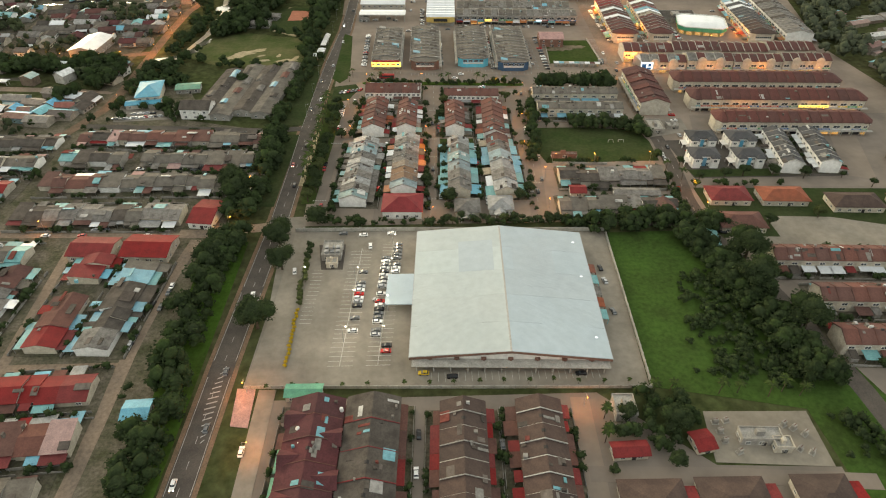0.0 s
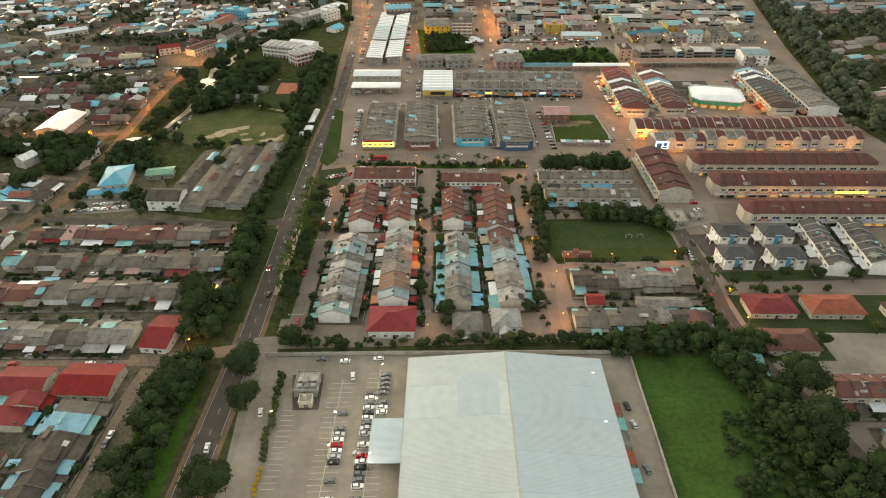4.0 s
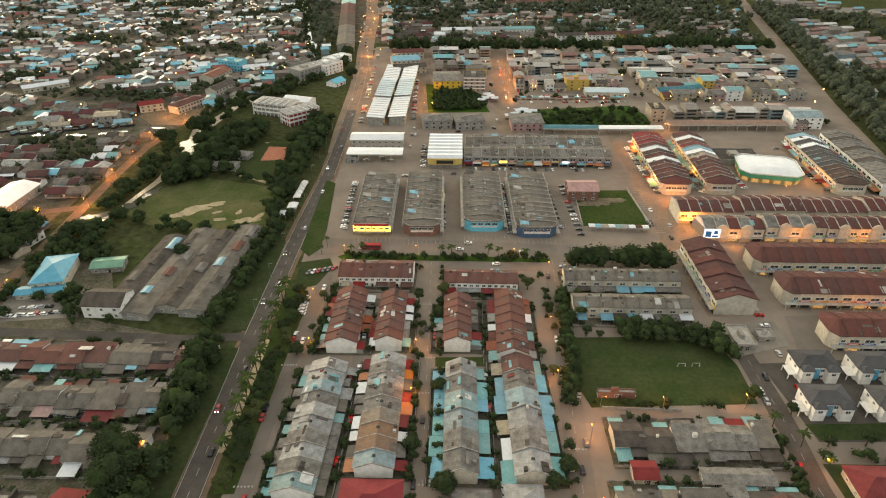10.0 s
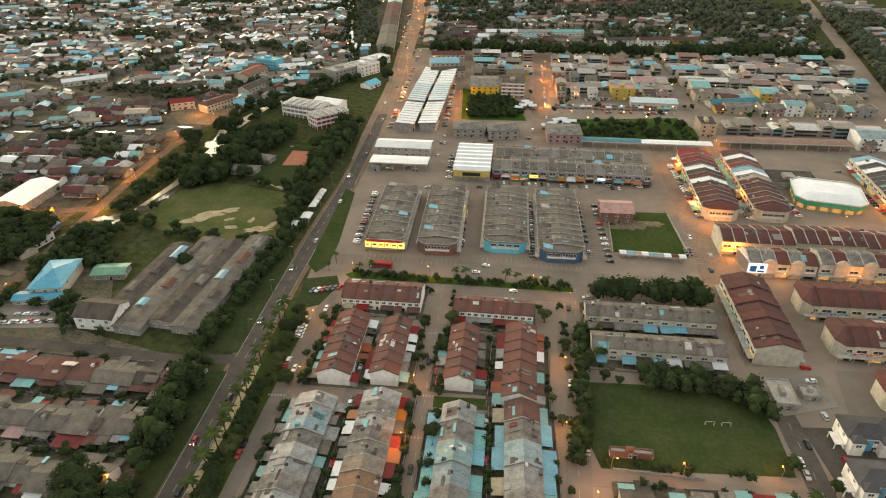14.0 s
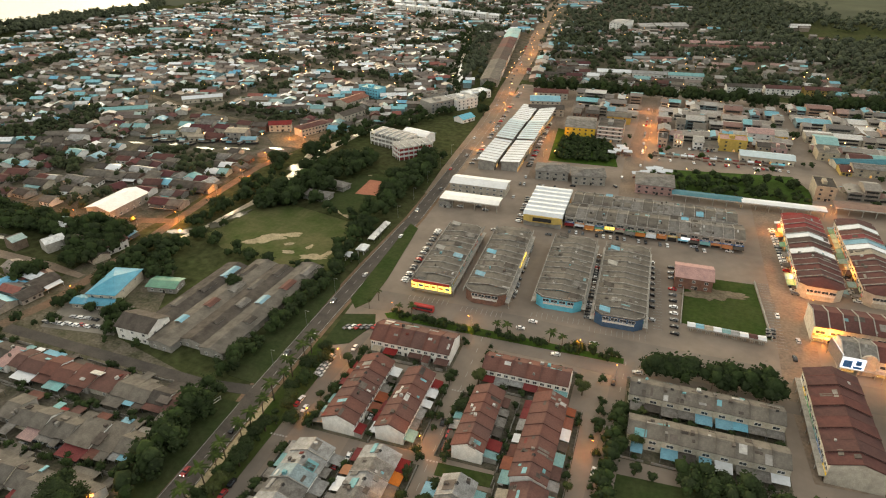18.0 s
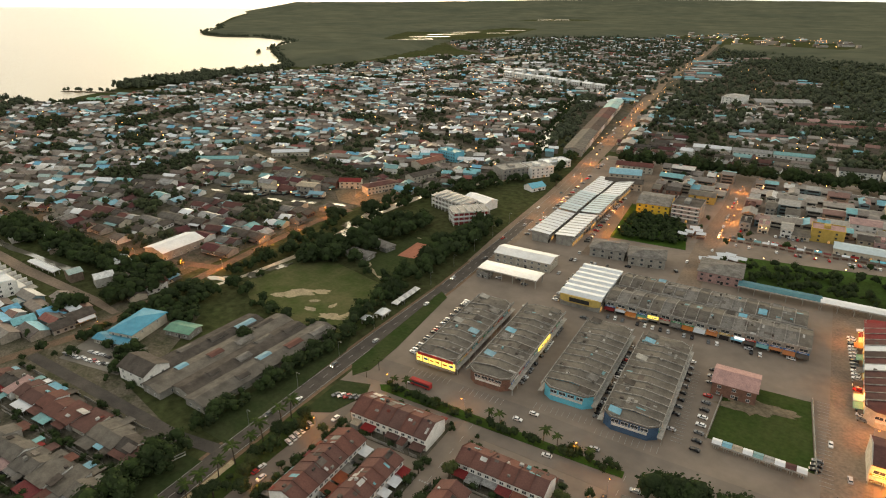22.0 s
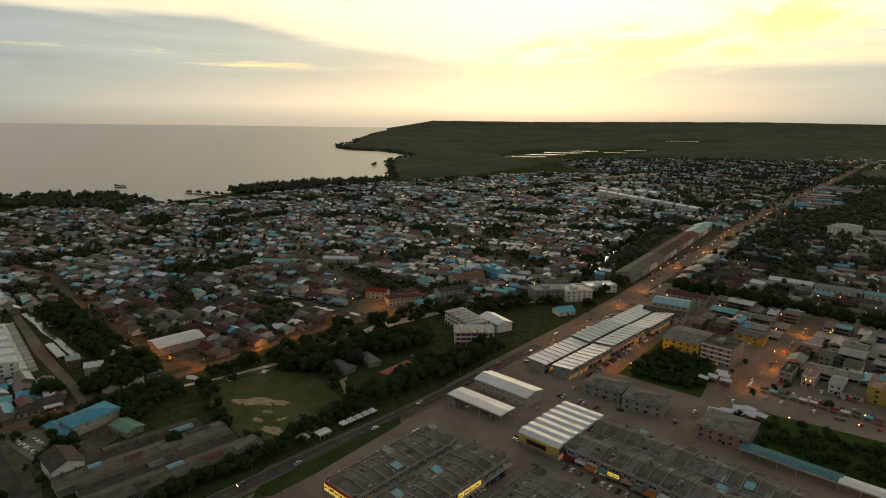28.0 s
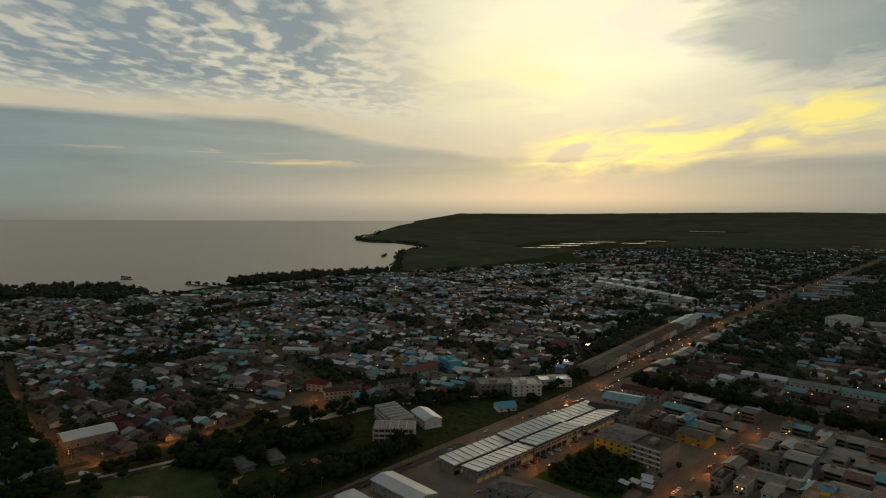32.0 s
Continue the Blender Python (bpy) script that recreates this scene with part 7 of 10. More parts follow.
def colonnade(x, y, length, width, ang, floors, roof, infill, label):
    """A school wing: open galleries behind columns, floor slab over floor slab, under a ribbed roof."""
    take(x, y, length, width, ang)
    h = thing("school_block", x, y, ang, 0, label, "building", "school wings")
    hl, hw, fh = length / 2, width / 2, 3.5
    part("core", Shape().box(-hl + 1.6, hl - 1.6, -hw + 1.8, hw - 1.8, 0, floors * fh), infill, h)
    for f in range(1, floors + 1):
        part("floor_slab", Shape().box(-hl, hl, -hw, hw, f * fh - 0.45, f * fh), WHITE, h)
        if f < floors:
            part("gallery_wall", Shape().box(-hl, hl, -hw, -hw + 0.15, f * fh, f * fh + 1.0).box(-hl, hl, hw - 0.15, hw, f * fh, f * fh + 1.0).box(-hl, -hl + 0.15, -hw + 0.15, hw - 0.15, f * fh, f * fh + 1.0).box(hl - 0.15, hl, -hw + 0.15, hw - 0.15, f * fh, f * fh + 1.0), WHITE, h)
    n = int(length / 4)
    for i in range(n + 1):
        for sy in (-1, 1):
            part("column", cached(("col", floors), lambda: Shape().box(-0.25, 0.25, -0.25, 0.25, 0, floors * fh - 0.46).mesh("column", WHITE)), None, h, at=pose(-hl + 0.3 + i * (length - 0.6) / n, sy * (hw - 0.3), 0))
    for i in range(int(width / 4)):
        part("column", cached(("col", floors), None), None, h, at=pose(-hl + 0.3, -hw + 4 + i * 4, 0))
    k = max(2, int(length / 6))
    for i in range(k):
        x0 = -hl + i * length / k
        part("roof_bay", cached(("rbay", round(length / k, 2), width, roof.name), lambda: Shape().slope(0, length / k - 0.3, -hw - 0.4, 0.1, hw + 0.4, 0.9, 0.15).mesh("roof_bay", roof)), None, h, at=pose(x0, 0, floors * fh + 0.1))
        part("roof_rib", cached(("rrib", width), lambda: Shape().box(-0.3, 0.0, -hw - 0.5, hw + 0.5, 0, 1.15).mesh("roof_rib", WHITE)), None, h, at=pose(x0 + length / k, 0, floors * fh + 0.1))


colonnade(-128, 682, 38, 17, -20, 3, PALE_ROOF, GREY_WALL, "white three-storey school wing with open galleries")
colonnade(-104, 662, 30, 15, 42, 3, PALE_ROOF, RED_WALL, "white school wing with dark red doors")
building(-112, 702, 26, 14, -20, 2, WHITE, WHITE_ROOF, "school_hall", "white school hall with ribbed metal roof", "gable")
building(-207, 830, 26, 14, -18, 3, SKYBLUE_WALL, TEAL, "blue_block", "pale blue three-storey block with teal roof", "flat", bays=7)
building(-214, 792, 34, 16, 72, 2, WALL, TERRACOTTA, "red_roofed_hall", "hall under a long red roof", "gable")
building(-196, 745, 30, 12, 70, 2, WALL, DARK_ROOF, "shophouse", "two-storey shophouse along the lane", "gable")
building(-262, 507, 34, 20, 86, 1, GREY_WALL, WHITE_ROOF, "warehouse", "pale metal-roofed warehouse in the village", "gable", rise=2.4, fh=6.0)
building(-187, 418, 15, 26, 10, 2, WALL, HALL_BLUE, "blue_hall", "blue-roofed hall with wide eaves", "hip", rise=3.0, fh=2.9)
building(-187, 403, 22, 7, 8, 1, WALL, HALL_BLUE, "blue_porch", "blue lean-to roof before the hall", "gable", rise=0.8, fh=3.0)
building(-164, 428, 16, 10, 8, 1, GREY_WALL, GREEN, "shed", "low shed under a green metal roof", "gable", "sheds", 1.0, 3.2)
building(-147, 390, 19, 14, -3, 2, WHITE, DARK_ROOF, "white_house", "white two-storey house with dark gable roof", "gable", rise=3.2)
for i in range(4):
    ws = building(-140 + i * 13.0, 420 + i * 1.5, (70, 82, 74, 84)[i], (12.8, 12.8, 12.8, 13)[i], 84, 1, GREY_WALL, (DARK_ROOF, BLOCK_ROOF, DARK_ROOF, BLOCK_ROOF)[i], "workshop", "long workshop shed with stained grey roof", "gable", "workshop sheds", 1.3, 3.8, 6)
    for k in range(4):
        mm = (GREY_ROOF, BLOCK_ROOF, DARK_ROOF, BLUE, MAROON, GREY_ROOF, DARK_ROOF)[(i * 3 + k) % 7]
        part("raised_roof", cached(("rr", mm.name, k), lambda: Shape().gable(-3 - k, 3 + k, -2.6, 2.6, 0, 0.7, 0.12).box(-2.8 - k, 2.8 + k, -2.4, 2.4, -1.2, 0.05, 1).mesh("raised_roof", [mm, GREY_WALL])), None, ws, "patched raised roof in " + mm.name.replace("_", " "), at=pose(-26 + k * 17 + 3 * i, (-2.5, 2.0, -1.0)[(i + k) % 3], 5.4))
setting("court_clay", Shape().prism([(-118, 575), (-118, 603), (-98, 601), (-101, 576)], -0.2, 0.11), CLAY, "orange clay tennis court", "court")
building(-136, 582, 20, 9, -14, 1, GREY_WALL, GREY_ROOF, "house", "small park house with grey hipped roof", "hip", "park houses", 1.8, 3)
building(-140, 561, 19, 10, -4, 1, GREY_WALL, GREY_ROOF, "house", "small park house with grey hipped roof", "hip", "park houses", 1.8, 3)
for i in range(5):
    t = thing("market_tent", -78.6 + i * 0.3, 510 + i * 5.2, 0, 0, "white peaked roadside tent", "tent", "roadside tents")
    part("canopy", cached("tent", lambda: Shape().add([(-2.3, -2.3, 2.4), (2.3, -2.3, 2.4), (2.3, 2.3, 2.4), (-2.3, 2.3, 2.4), (0, 0, 4.4)], [(0, 1, 4), (1, 2, 4), (2, 3, 4), (3, 0, 4), (3, 2, 1, 0)]).mesh("canopy", WHITE)), None, t)
    for px, py in ((-2.1, -2.1), (2.1, -2.1), (2.1, 2.1), (-2.1, 2.1)):
        part("pole", cached("tentpole", lambda: Shape().tube(0, 0, 0, 2.4, 0.05, n=6).mesh("pole", STEEL)), None, t, at=pose(px, py, 0))
canopy_shed(-78.5, 495, 8, 6, 88, 3.0, WHITE_ROOF, "roadside_stall", "roadside stall with a white roof")
canopy_shed(-82.3, 484.5, 6, 6, 88, 3.0, WHITE_ROOF, "roadside_stall", "roadside stall with a white roof")
# new white townhouses at the village edge, with walled yards, a service lane and a shed
def townhouse(x, y, ang):
    """A pair of three-storey white houses under one tilted roof, with walled yards behind."""
    take(x, y + 7, 16.4, 34, ang)
    h = thing("townhouse", x, y, ang, 0, "new white three-storey pair of houses under a pale tilted roof", "house", "new white townhouses")
    part("wall", cached("thw", lambda: Shape().extrude_x(-7.9, 7.9, [(-6.6, 0), (6.6, 0), (6.6, 9.0), (-6.6, 10.6)]).mesh("wall", WHITE)), None, h)
    part("roof", cached("thr", lambda: Shape().slope(-7.2, 7.6, -7.6, 10.9, 5.4, 9.35, 0.25).mesh("roof", WHITE_ROOF)), None, h, "pale blue-white metal roof")
    part("parapet", cached("thp", lambda: Shape().box(-8.1, -7.5, -7.0, 7.0, 0, 10.9).box(-8.1, -7.7, 7.0, 17.0, 0, 2.6).mesh("parapet", WHITE)), None, h)
    part("terrace_deck", cached("thd", lambda: Shape().box(-7.5, 7.9, 6.6, 11.0, 0, 3.3).mesh("terrace_deck", WHITE)), None, h, "flat white rear wing")
    part("yard_wall", cached("thy", lambda: Shape().box(-0.15, 0.15, 11.0, 17.0, 0, 2.4).mesh("yard_wall", WHITE)), None, h)
    part("yard_floor", cached("thf", lambda: Shape().box(-7.7, 7.9, 11.0, 17.0, 0, 0.2).mesh("yard_floor", CONCRETE)), None, h)
    for u in (-5.6, -2.3, 2.3, 5.6):
        for fl in range(3):
            part("window", window_mesh(1.8, 1.4), None, h, at=pose(u, -6.63, 1.0 + 3.1 * fl))
    for v in (-3.2, 2.6):
        for fl in range(3):
            part("window", window_mesh(1.6, 1.4), None, h, at=pose(7.93, v, 1.0 + 3.0 * fl) @ pose(0, 0, 0, 0, 0, 90))
    for u in (-3.9, 3.9):
        part("balcony", cached("thb", lambda: Shape().box(-2.6, 2.6, -8.0, -6.6, 3.0, 3.25).box(-2.6, 2.6, -8.0, -7.85, 3.25, 4.2).mesh("balcony", WHITE)), None, h, at=pose(u, 0, 0))


for i in range(7):
    townhouse(-300.5 - 16.1 * i, 409 + 2.6 * i, -9.2)
setting("lane_townhouses", band([(-430, 452), (-412, 449), (-373, 444), (-327, 437), (-283, 433), (-244, 430), (-217, 425)], [5, 6, 7, 8, 7, 6, 4], -0.1, 0.13), DUSTY_ROAD, "pale unpaved lane behind the white houses", "lane")
block_line([(-430, 452), (-373, 444), (-327, 437), (-283, 433), (-216, 424)], 4)
canopy_shed(-312, 442.6, 33, 5.5, -5, 3.0, WHITE_ROOF, "lane_shed", "long open shed with a white roof beside the lane")

# harbour of the creek: boats, open ground, the two-storey hall
def moored_boat(x, y, ang, k):
    b = thing("fishing_boat", x, y, ang, 0.1, "dark wooden fishing boat moored in the creek", "boat", "moored boats")
    part("hull", cached("mbh", lambda: Shape().prism([(-5.5, -1.4), (3.2, -1.5), (6.2, 0), (3.2, 1.5), (-5.5, 1.4)], 0.1, 1.5).mesh("hull", DARK)), None, b)
    part("deck", cached("mbd", lambda: Shape().prism([(-5.2, -1.2), (3.0, -1.3), (5.4, 0), (3.0, 1.3), (-5.2, 1.2)], 1.5, 1.62).mesh("deck", BLOCK_ROOF)), None, b)
    cm = (TEAL, WHITE, BLUE, GREY_WALL)[k % 4]
    part("cabin", cached(("mbc", cm.name), lambda: Shape().box(-4.6, -0.6, -1.0, 1.0, 1.62, 3.2).mesh("cabin", cm)), None, b)
    part("cabin_roof", cached(("mbr", k % 2), lambda: Shape().box(-5.0, 0.4, -1.25, 1.25, 3.2, 3.35).mesh("cabin_roof", (GREY_ROOF, BLUE)[k % 2])), None, b)


for k in range(13):
    moored_boat(-346 + 8.2 * k, (638 + 6 * math.sin(k * 1.9) if k < 8 else 649 + 3 * math.sin(k * 2.3)), (12, 70, 65, 20, 80, 15, 60)[k % 7], k)
patch("yard_harbour", [(-226, 652), (-203, 653), (-184, 674), (-190, 702), (-238, 700), (-249, 677)], 0.09, EARTH, "trodden red earth before the harbour hall", "yard")
building(-212, 697, 32, 12, 62, 2, WALL, BROWN, "harbour_hall", "long two-storey hall with open galleries and a dull red roof", "hip", rise=1.6, fh=3.4, bays=9)
building(-243, 694, 20, 11, 25, 2, WALL, RED, "harbour_house", "two-storey house with a dark red roof", "gable", rise=2.0, fh=3.2)
building(-268, 663, 18, 13, 10, 2, GREY_WALL, TAN_ROOF, "net_store", "tall shed with a pale flat-pitched roof at the creek", "gable", rise=1.2, fh=3.4)
for bx, by, bm in ((-300, 648, TAN_ROOF), (-252, 655, BLUE), (-330, 650, TEAL)):
    building(bx, by, 13, 8, 15, 1, WALL, bm, "boat_shed", "open-sided boat shed with a " + bm.name.replace("_", " "), "gable", "boat sheds", 1.4, 3.4)
take(-216, 676, 46, 46, 20, 1.0)

# ---- south-west rows ----
VILLAGE = [BLOCK_ROOF, BLOCK_ROOF, DARK_ROOF, BLOCK_ROOF, RED, MAROON, TEAL, GREY_ROOF, BROWN, BLUE, BLOCK_ROOF, DARK_ROOF]
WA = (TEAL, BLUE, GREY_ROOF, RED, WHITE_ROOF, MAROON, DARK_ROOF, TEAL, DARK_ROOF, PALE_ROOF, MAROON, PINK_ROOF, BLOCK_ROOF)
old_row(-152.8, 353, 112, 11, -2.5, [MAROON, RED, DARK_ROOF, PINK_ROOF, MAROON, PALE_ROOF, BLOCK_ROOF], WA, 51)
old_row(-153.6, 328, 112, 12, -2.5, [DARK_ROOF, BLUE, MAROON, BLOCK_ROOF, RED, TEAL, MAROON], WA, 52)
old_row(-150, 302, 118, 12, -1.5, [DARK_ROOF, BLOCK_ROOF, DARK_ROOF, MAROON, BLOCK_ROOF], WA, 53)
old_row(-166, 272, 86, 13, -1.7, [BLOCK_ROOF, DARK_ROOF, DARK_ROOF, GREY_ROOF], WA, 54)
building(-111, 271, 12, 20, -8, 1, WHITE, RED, "red_house", "house under a long red metal roof", "gable", rise=2.2, fh=3.6)
building(-131, 243, 22, 16, -4, 1, WALL, RED, "red_house", "house under a red metal roof", "gable", "red houses", 2.2, 3.6)
building(-157, 243, 20, 14, -4, 1, WALL, RED, "red_house", "house under a red metal roof", "gable", "red houses", 2.0, 3.6)
HOT = (RED, TEAL, BLUE, MAROON, BLUE, RED, PALE_ROOF, TEAL)
old_row(-152.5, 208, 60, 13, 88, [MAROON, RED, BLOCK_ROOF, MAROON, DARK_ROOF], (TEAL, BLUE, RED, TEAL, BLUE, PALE_ROOF), 61, 0.5, (4, 5, 6))
old_row(-130.5, 205, 58, 13, 87, [BLOCK_ROOF, BLUE, GREY_ROOF, BLUE, DARK_ROOF, RED], (BLUE, BLUE, WHITE_ROOF, TEAL, BLUE), 63, 0.5, (4, 5, 6))
old_row(-141, 157, 38, 12, 3, [RED, MAROON, RED], HOT, 64, 0.55)
old_row(-141, 135, 38, 12, 4, [BLUE, MAROON, PINK_ROOF, MAROON], HOT, 65, 0.3)
old_row(-143, 113, 38, 12, 5, [MAROON, PINK_ROOF, BLOCK_ROOF, TEAL], HOT, 66, 0.3)
building(-104.5, 147, 9, 8, 3, 1, WALL, BLUE, "shed", "small shed under a blue metal roof", "gable", "sheds", 0.9, 2.8, 1)
for k, (x, y, L, a) in enumerate(((-245, 350, 50, -3), (-245, 326, 50, -3), (-248, 300, 56, -2), (-245, 275, 44, -2), (-186, 205, 50, 88), (-210, 205, 50, 88), (-236, 205, 50, 88), (-190, 150, 46, 5), (-190, 125, 46, 5), (-200, 240, 30, -3))):
    old_row(x, y, L, 11, a, VILLAGE + [RED, MAROON, MAROON, DARK_ROOF], WA, 70 + k)

for gx, gy in ((-45, 138), (-45, 122), (-45, 107), (-33, 130), (-33, 114)):
    cg = thing("cross_gable", gx, gy, 0, 0, "plum-tiled cross gable over a large house", "roof gable", "cross gables")
    part("wall", cached("cgw", lambda: Shape().walls(-3.6, 3.6, -3.0, 3.0, 5.0, 7.4, 2.0).mesh("wall", WALL)), None, cg)
    part("roof", cached("cgr", lambda: Shape().gable(-4.2, 4.2, -3.7, 3.7, 7.2, 2.5, 0.16).mesh("roof", PLUM)), None, cg)
building(149, 362, 9, 14, -2, 1, GREY_WALL, CONCRETE, "old_slab_building", "roofless concrete slab building in the yard", "flat", fh=2.4, bays=1)
building(161, 364, 7, 6, -2, 1, GREY_WALL, CONCRETE, "old_slab_building", "roofless concrete slab building in the yard", "flat", fh=1.6, bays=1)
# a pair of big roofs and small domes on the maroon house
for dx, dy, rr in ((-44, 133, 1.0), (-43, 127, 0.8), (-30, 141, 0.7), (-22, 133, 0.7)):
    dm = thing("roof_finial", dx, dy, 0, 8.4, "small white dome on a maroon roof", "dome", "roof domes")
    part("dome", cached(("dome", rr), lambda: Shape().tube(0, 0, -1.4, 0, rr, rr, 10).tube(0, 0, 0, 0.5 * rr, rr, rr * 0.85, 10).tube(0, 0, 0.5 * rr, rr, rr * 0.85, rr * 0.2, 10).mesh("dome", WHITE)), None, dm)

patch("yard_hall", [(-205, 405), (-168, 408), (-160, 384), (-200, 380)], 0.13, CARPARK, "concrete yard before the blue hall", "yard")

CLUTTER_MIX = palette_mat("mixed_roof_sheets", [(0.12, 0.105, 0.09), (0.22, 0.205, 0.185), (0.075, 0.066, 0.06), (0.30, 0.29, 0.275), (0.14, 0.12, 0.105), (0.50, 0.50, 0.48, 0.6), (0.10, 0.085, 0.075), (0.16, 0.36, 0.42, 0.6), (0.19, 0.17, 0.15), (0.17, 0.06, 0.05),
                           (0.24, 0.23, 0.21), (0.085, 0.075, 0.068), (0.42, 0.41, 0.39, 0.6), (0.15, 0.13, 0.115), (0.14, 0.33, 0.36, 0.6), (0.11, 0.095, 0.085)], 0.85)
tagged(new("roof_sheet_patches", CLUTTER.mesh("roof_sheet_patches", CLUTTER_MIX)), "countless patched sheets, vents and tanks on the roofs", "roof clutter", kind="stuff")
setting("wall_yards", YARD_WALLS, GREY_WALL, "low weathered yard walls along the lots", "wall")

DULL_MIX = palette_mat("mixed_shop_roof_sheets", [(0.13, 0.115, 0.10), (0.19, 0.175, 0.155), (0.095, 0.085, 0.076), (0.24, 0.225, 0.205), (0.15, 0.135, 0.12), (0.11, 0.095, 0.085), (0.30, 0.29, 0.27), (0.17, 0.155, 0.135), (0.14, 0.12, 0.105), (0.15, 0.30, 0.33, 0.6), (0.12, 0.105, 0.095), (0.21, 0.195, 0.175), (0.42, 0.41, 0.39), (0.10, 0.09, 0.08)], 0.85)
tagged(new("shop_roof_patches", DULL_CLUTTER.mesh("shop_roof_patches", DULL_MIX)), "countless dull sheets, vents and tanks on the shop roofs", "roof clutter", kind="stuff")

# a white frame left standing on the verge
frame_sign = thing("bare_hoarding", -86.6, 355.5, 70, 0.08, "bare white hoarding frame standing on the grass verge", "hoarding")
part("upper_rail", Shape().box(-4.2, 4.2, -0.1, 0.1, 1.6, 1.95), BAY_PAINT, frame_sign)
part("lower_rail", Shape().box(-4.2, 4.2, -0.1, 0.1, 0.3, 0.6), BAY_PAINT, frame_sign)
for px in (-4.0, 0.0, 4.0):
    part("post", cached("fpost", lambda: Shape().box(-0.12, 0.12, -0.14, -0.1, 0, 2.2).mesh("post", BAY_PAINT)), None, frame_sign, at=pose(px, 0, 0))

# ---- village houses ----
HOUSE_ROOFS = [BLOCK_ROOF, DARK_ROOF, PLUM, DARK_ROOF, BLOCK_ROOF, GREY_ROOF, TEAL, BROWN, DARK_ROOF, WHITE_ROOF, DARK_ROOF, BROWN, BLOCK_ROOF, PLUM, BLUE, PALE_ROOF, DARK_ROOF, BLOCK_ROOF]


def house_meshes(kind):
    """Wall and roof meshes of one kind of village house: plain gable, with lean-to, or cross gable."""
    L, W, e, r = ((11, 10, 3.2, 1.9), (13, 11, 3.4, 2.0), (9, 10, 3.0, 1.9), (18, 11, 3.4, 2.2), (13, 11, 5.8, 2.2))[kind]
    wall = Shape().walls(-L / 2, L / 2, -W / 2, W / 2, 0, e, r)
    for side in (-1, 1):
        for dx in (-0.3, 0.05, 0.33):
            y = side * W / 2
            wall.box(L * dx - 0.7, L * dx + 0.7, min(y, y + side * 0.06), max(y, y + side * 0.06), 0.9 if dx else 0.0, 2.1, 1)
    roof = Shape().gable(-L / 2 - 0.6, L / 2 + 0.6, -W / 2 - 0.8, W / 2 + 0.8, e - 0.1, r + 0.2, 0.14)
    lean = None
    if kind in (1, 2, 3):
        lean = Shape().slope(-L * 0.3, L * 0.42, -W / 2 - 3.6, e - 1.0, -W / 2 - 0.3, e - 0.25, 0.1)
        for x in (-L * 0.28, L * 0.4):
            lean.box(x - 0.08, x + 0.08, -W / 2 - 3.4, -W / 2 - 3.24, 0, e - 1.0)
    return wall, roof, lean


def village_house(x, y, ang, kind, roof_m, lean_m, group):
    h = thing("village_house", x, y, ang, 0, "village house with " + roof_m.name.replace("_", " "), "house", group)
    wall, roof, lean = cached(("vh", kind), lambda: house_meshes(kind))
    wm = (WALL, GREY_WALL, WHITE, BRICK_WALL)[int(abs(x * 7 + y)) % 4]
    part("wall", cached(("vw", kind, wm.name), lambda: wall.mesh("wall", [wm, DARK])), None, h)
    part("roof", cached(("vr", kind, roof_m.name), lambda: roof.mesh("roof", roof_m)), None, h)
    if lean:
        part("lean_to", cached(("vl", kind, lean_m.name), lambda: lean.mesh("lean_to", lean_m)), None, h)


# far roofs: palette raised in tone, with distance haze in the colours
ROOF_MIX = palette_mat("mixed_village_roofs", [(0.181, 0.152, 0.133), (0.124, 0.0998, 0.0905), (0.238, 0.215, 0.19), (0.161, 0.133, 0.119), (0.114, 0.0936, 0.0835), (0.462, 0.462, 0.441, 0.6), (0.2, 0.172, 0.152), (0.179, 0.441, 0.493, 0.55), (0.143, 0.114, 0.0998), (0.69, 0.728, 0.755, 0.6),
                       (0.209, 0.181, 0.157), (0.229, 0.0811, 0.0666), (0.378, 0.357, 0.326), (0.147, 0.124, 0.109), (0.126, 0.378, 0.557, 0.55), (0.246, 0.222, 0.193), (0.546, 0.536, 0.504, 0.6), (0.119, 0.0998, 0.0905), (0.219, 0.129, 0.105), (0.735, 0.774, 0.817, 0.55),
                       (0.336, 0.441, 0.42, 0.55), (0.181, 0.157, 0.138), (0.189, 0.441, 0.525, 0.55), (0.229, 0.19, 0.161), (0.157, 0.133, 0.119), (0.668, 0.681, 0.682, 0.6)], 0.62)
# town roofs lightened likewise to imitate the haze
TOWN_MIX = palette_mat("mixed_town_roofs", [(0.22, 0.20, 0.18), (0.15, 0.135, 0.125), (0.26, 0.235, 0.21), (0.18, 0.155, 0.14), (0.34, 0.33, 0.31), (0.20, 0.11, 0.095), (0.19, 0.17, 0.155), (0.17, 0.40, 0.44), (0.54, 0.53, 0.51), (0.23, 0.21, 0.185), (0.30, 0.20, 0.175), (0.16, 0.14, 0.13), (0.14, 0.34, 0.42), (0.24, 0.22, 0.20)], 0.6)
WALL_MIX = palette_mat("mixed_village_walls", [(0.34, 0.30, 0.25), (0.22, 0.19, 0.16), (0.46, 0.44, 0.40), (0.17, 0.13, 0.10), (0.20, 0.29, 0.31), (0.28, 0.23, 0.18), (0.20, 0.17, 0.14)])
far_walls, far_roofs, town_roofs, town_walls, town_windows = Shape(), Shape(), Shape(), Shape(), Shape()


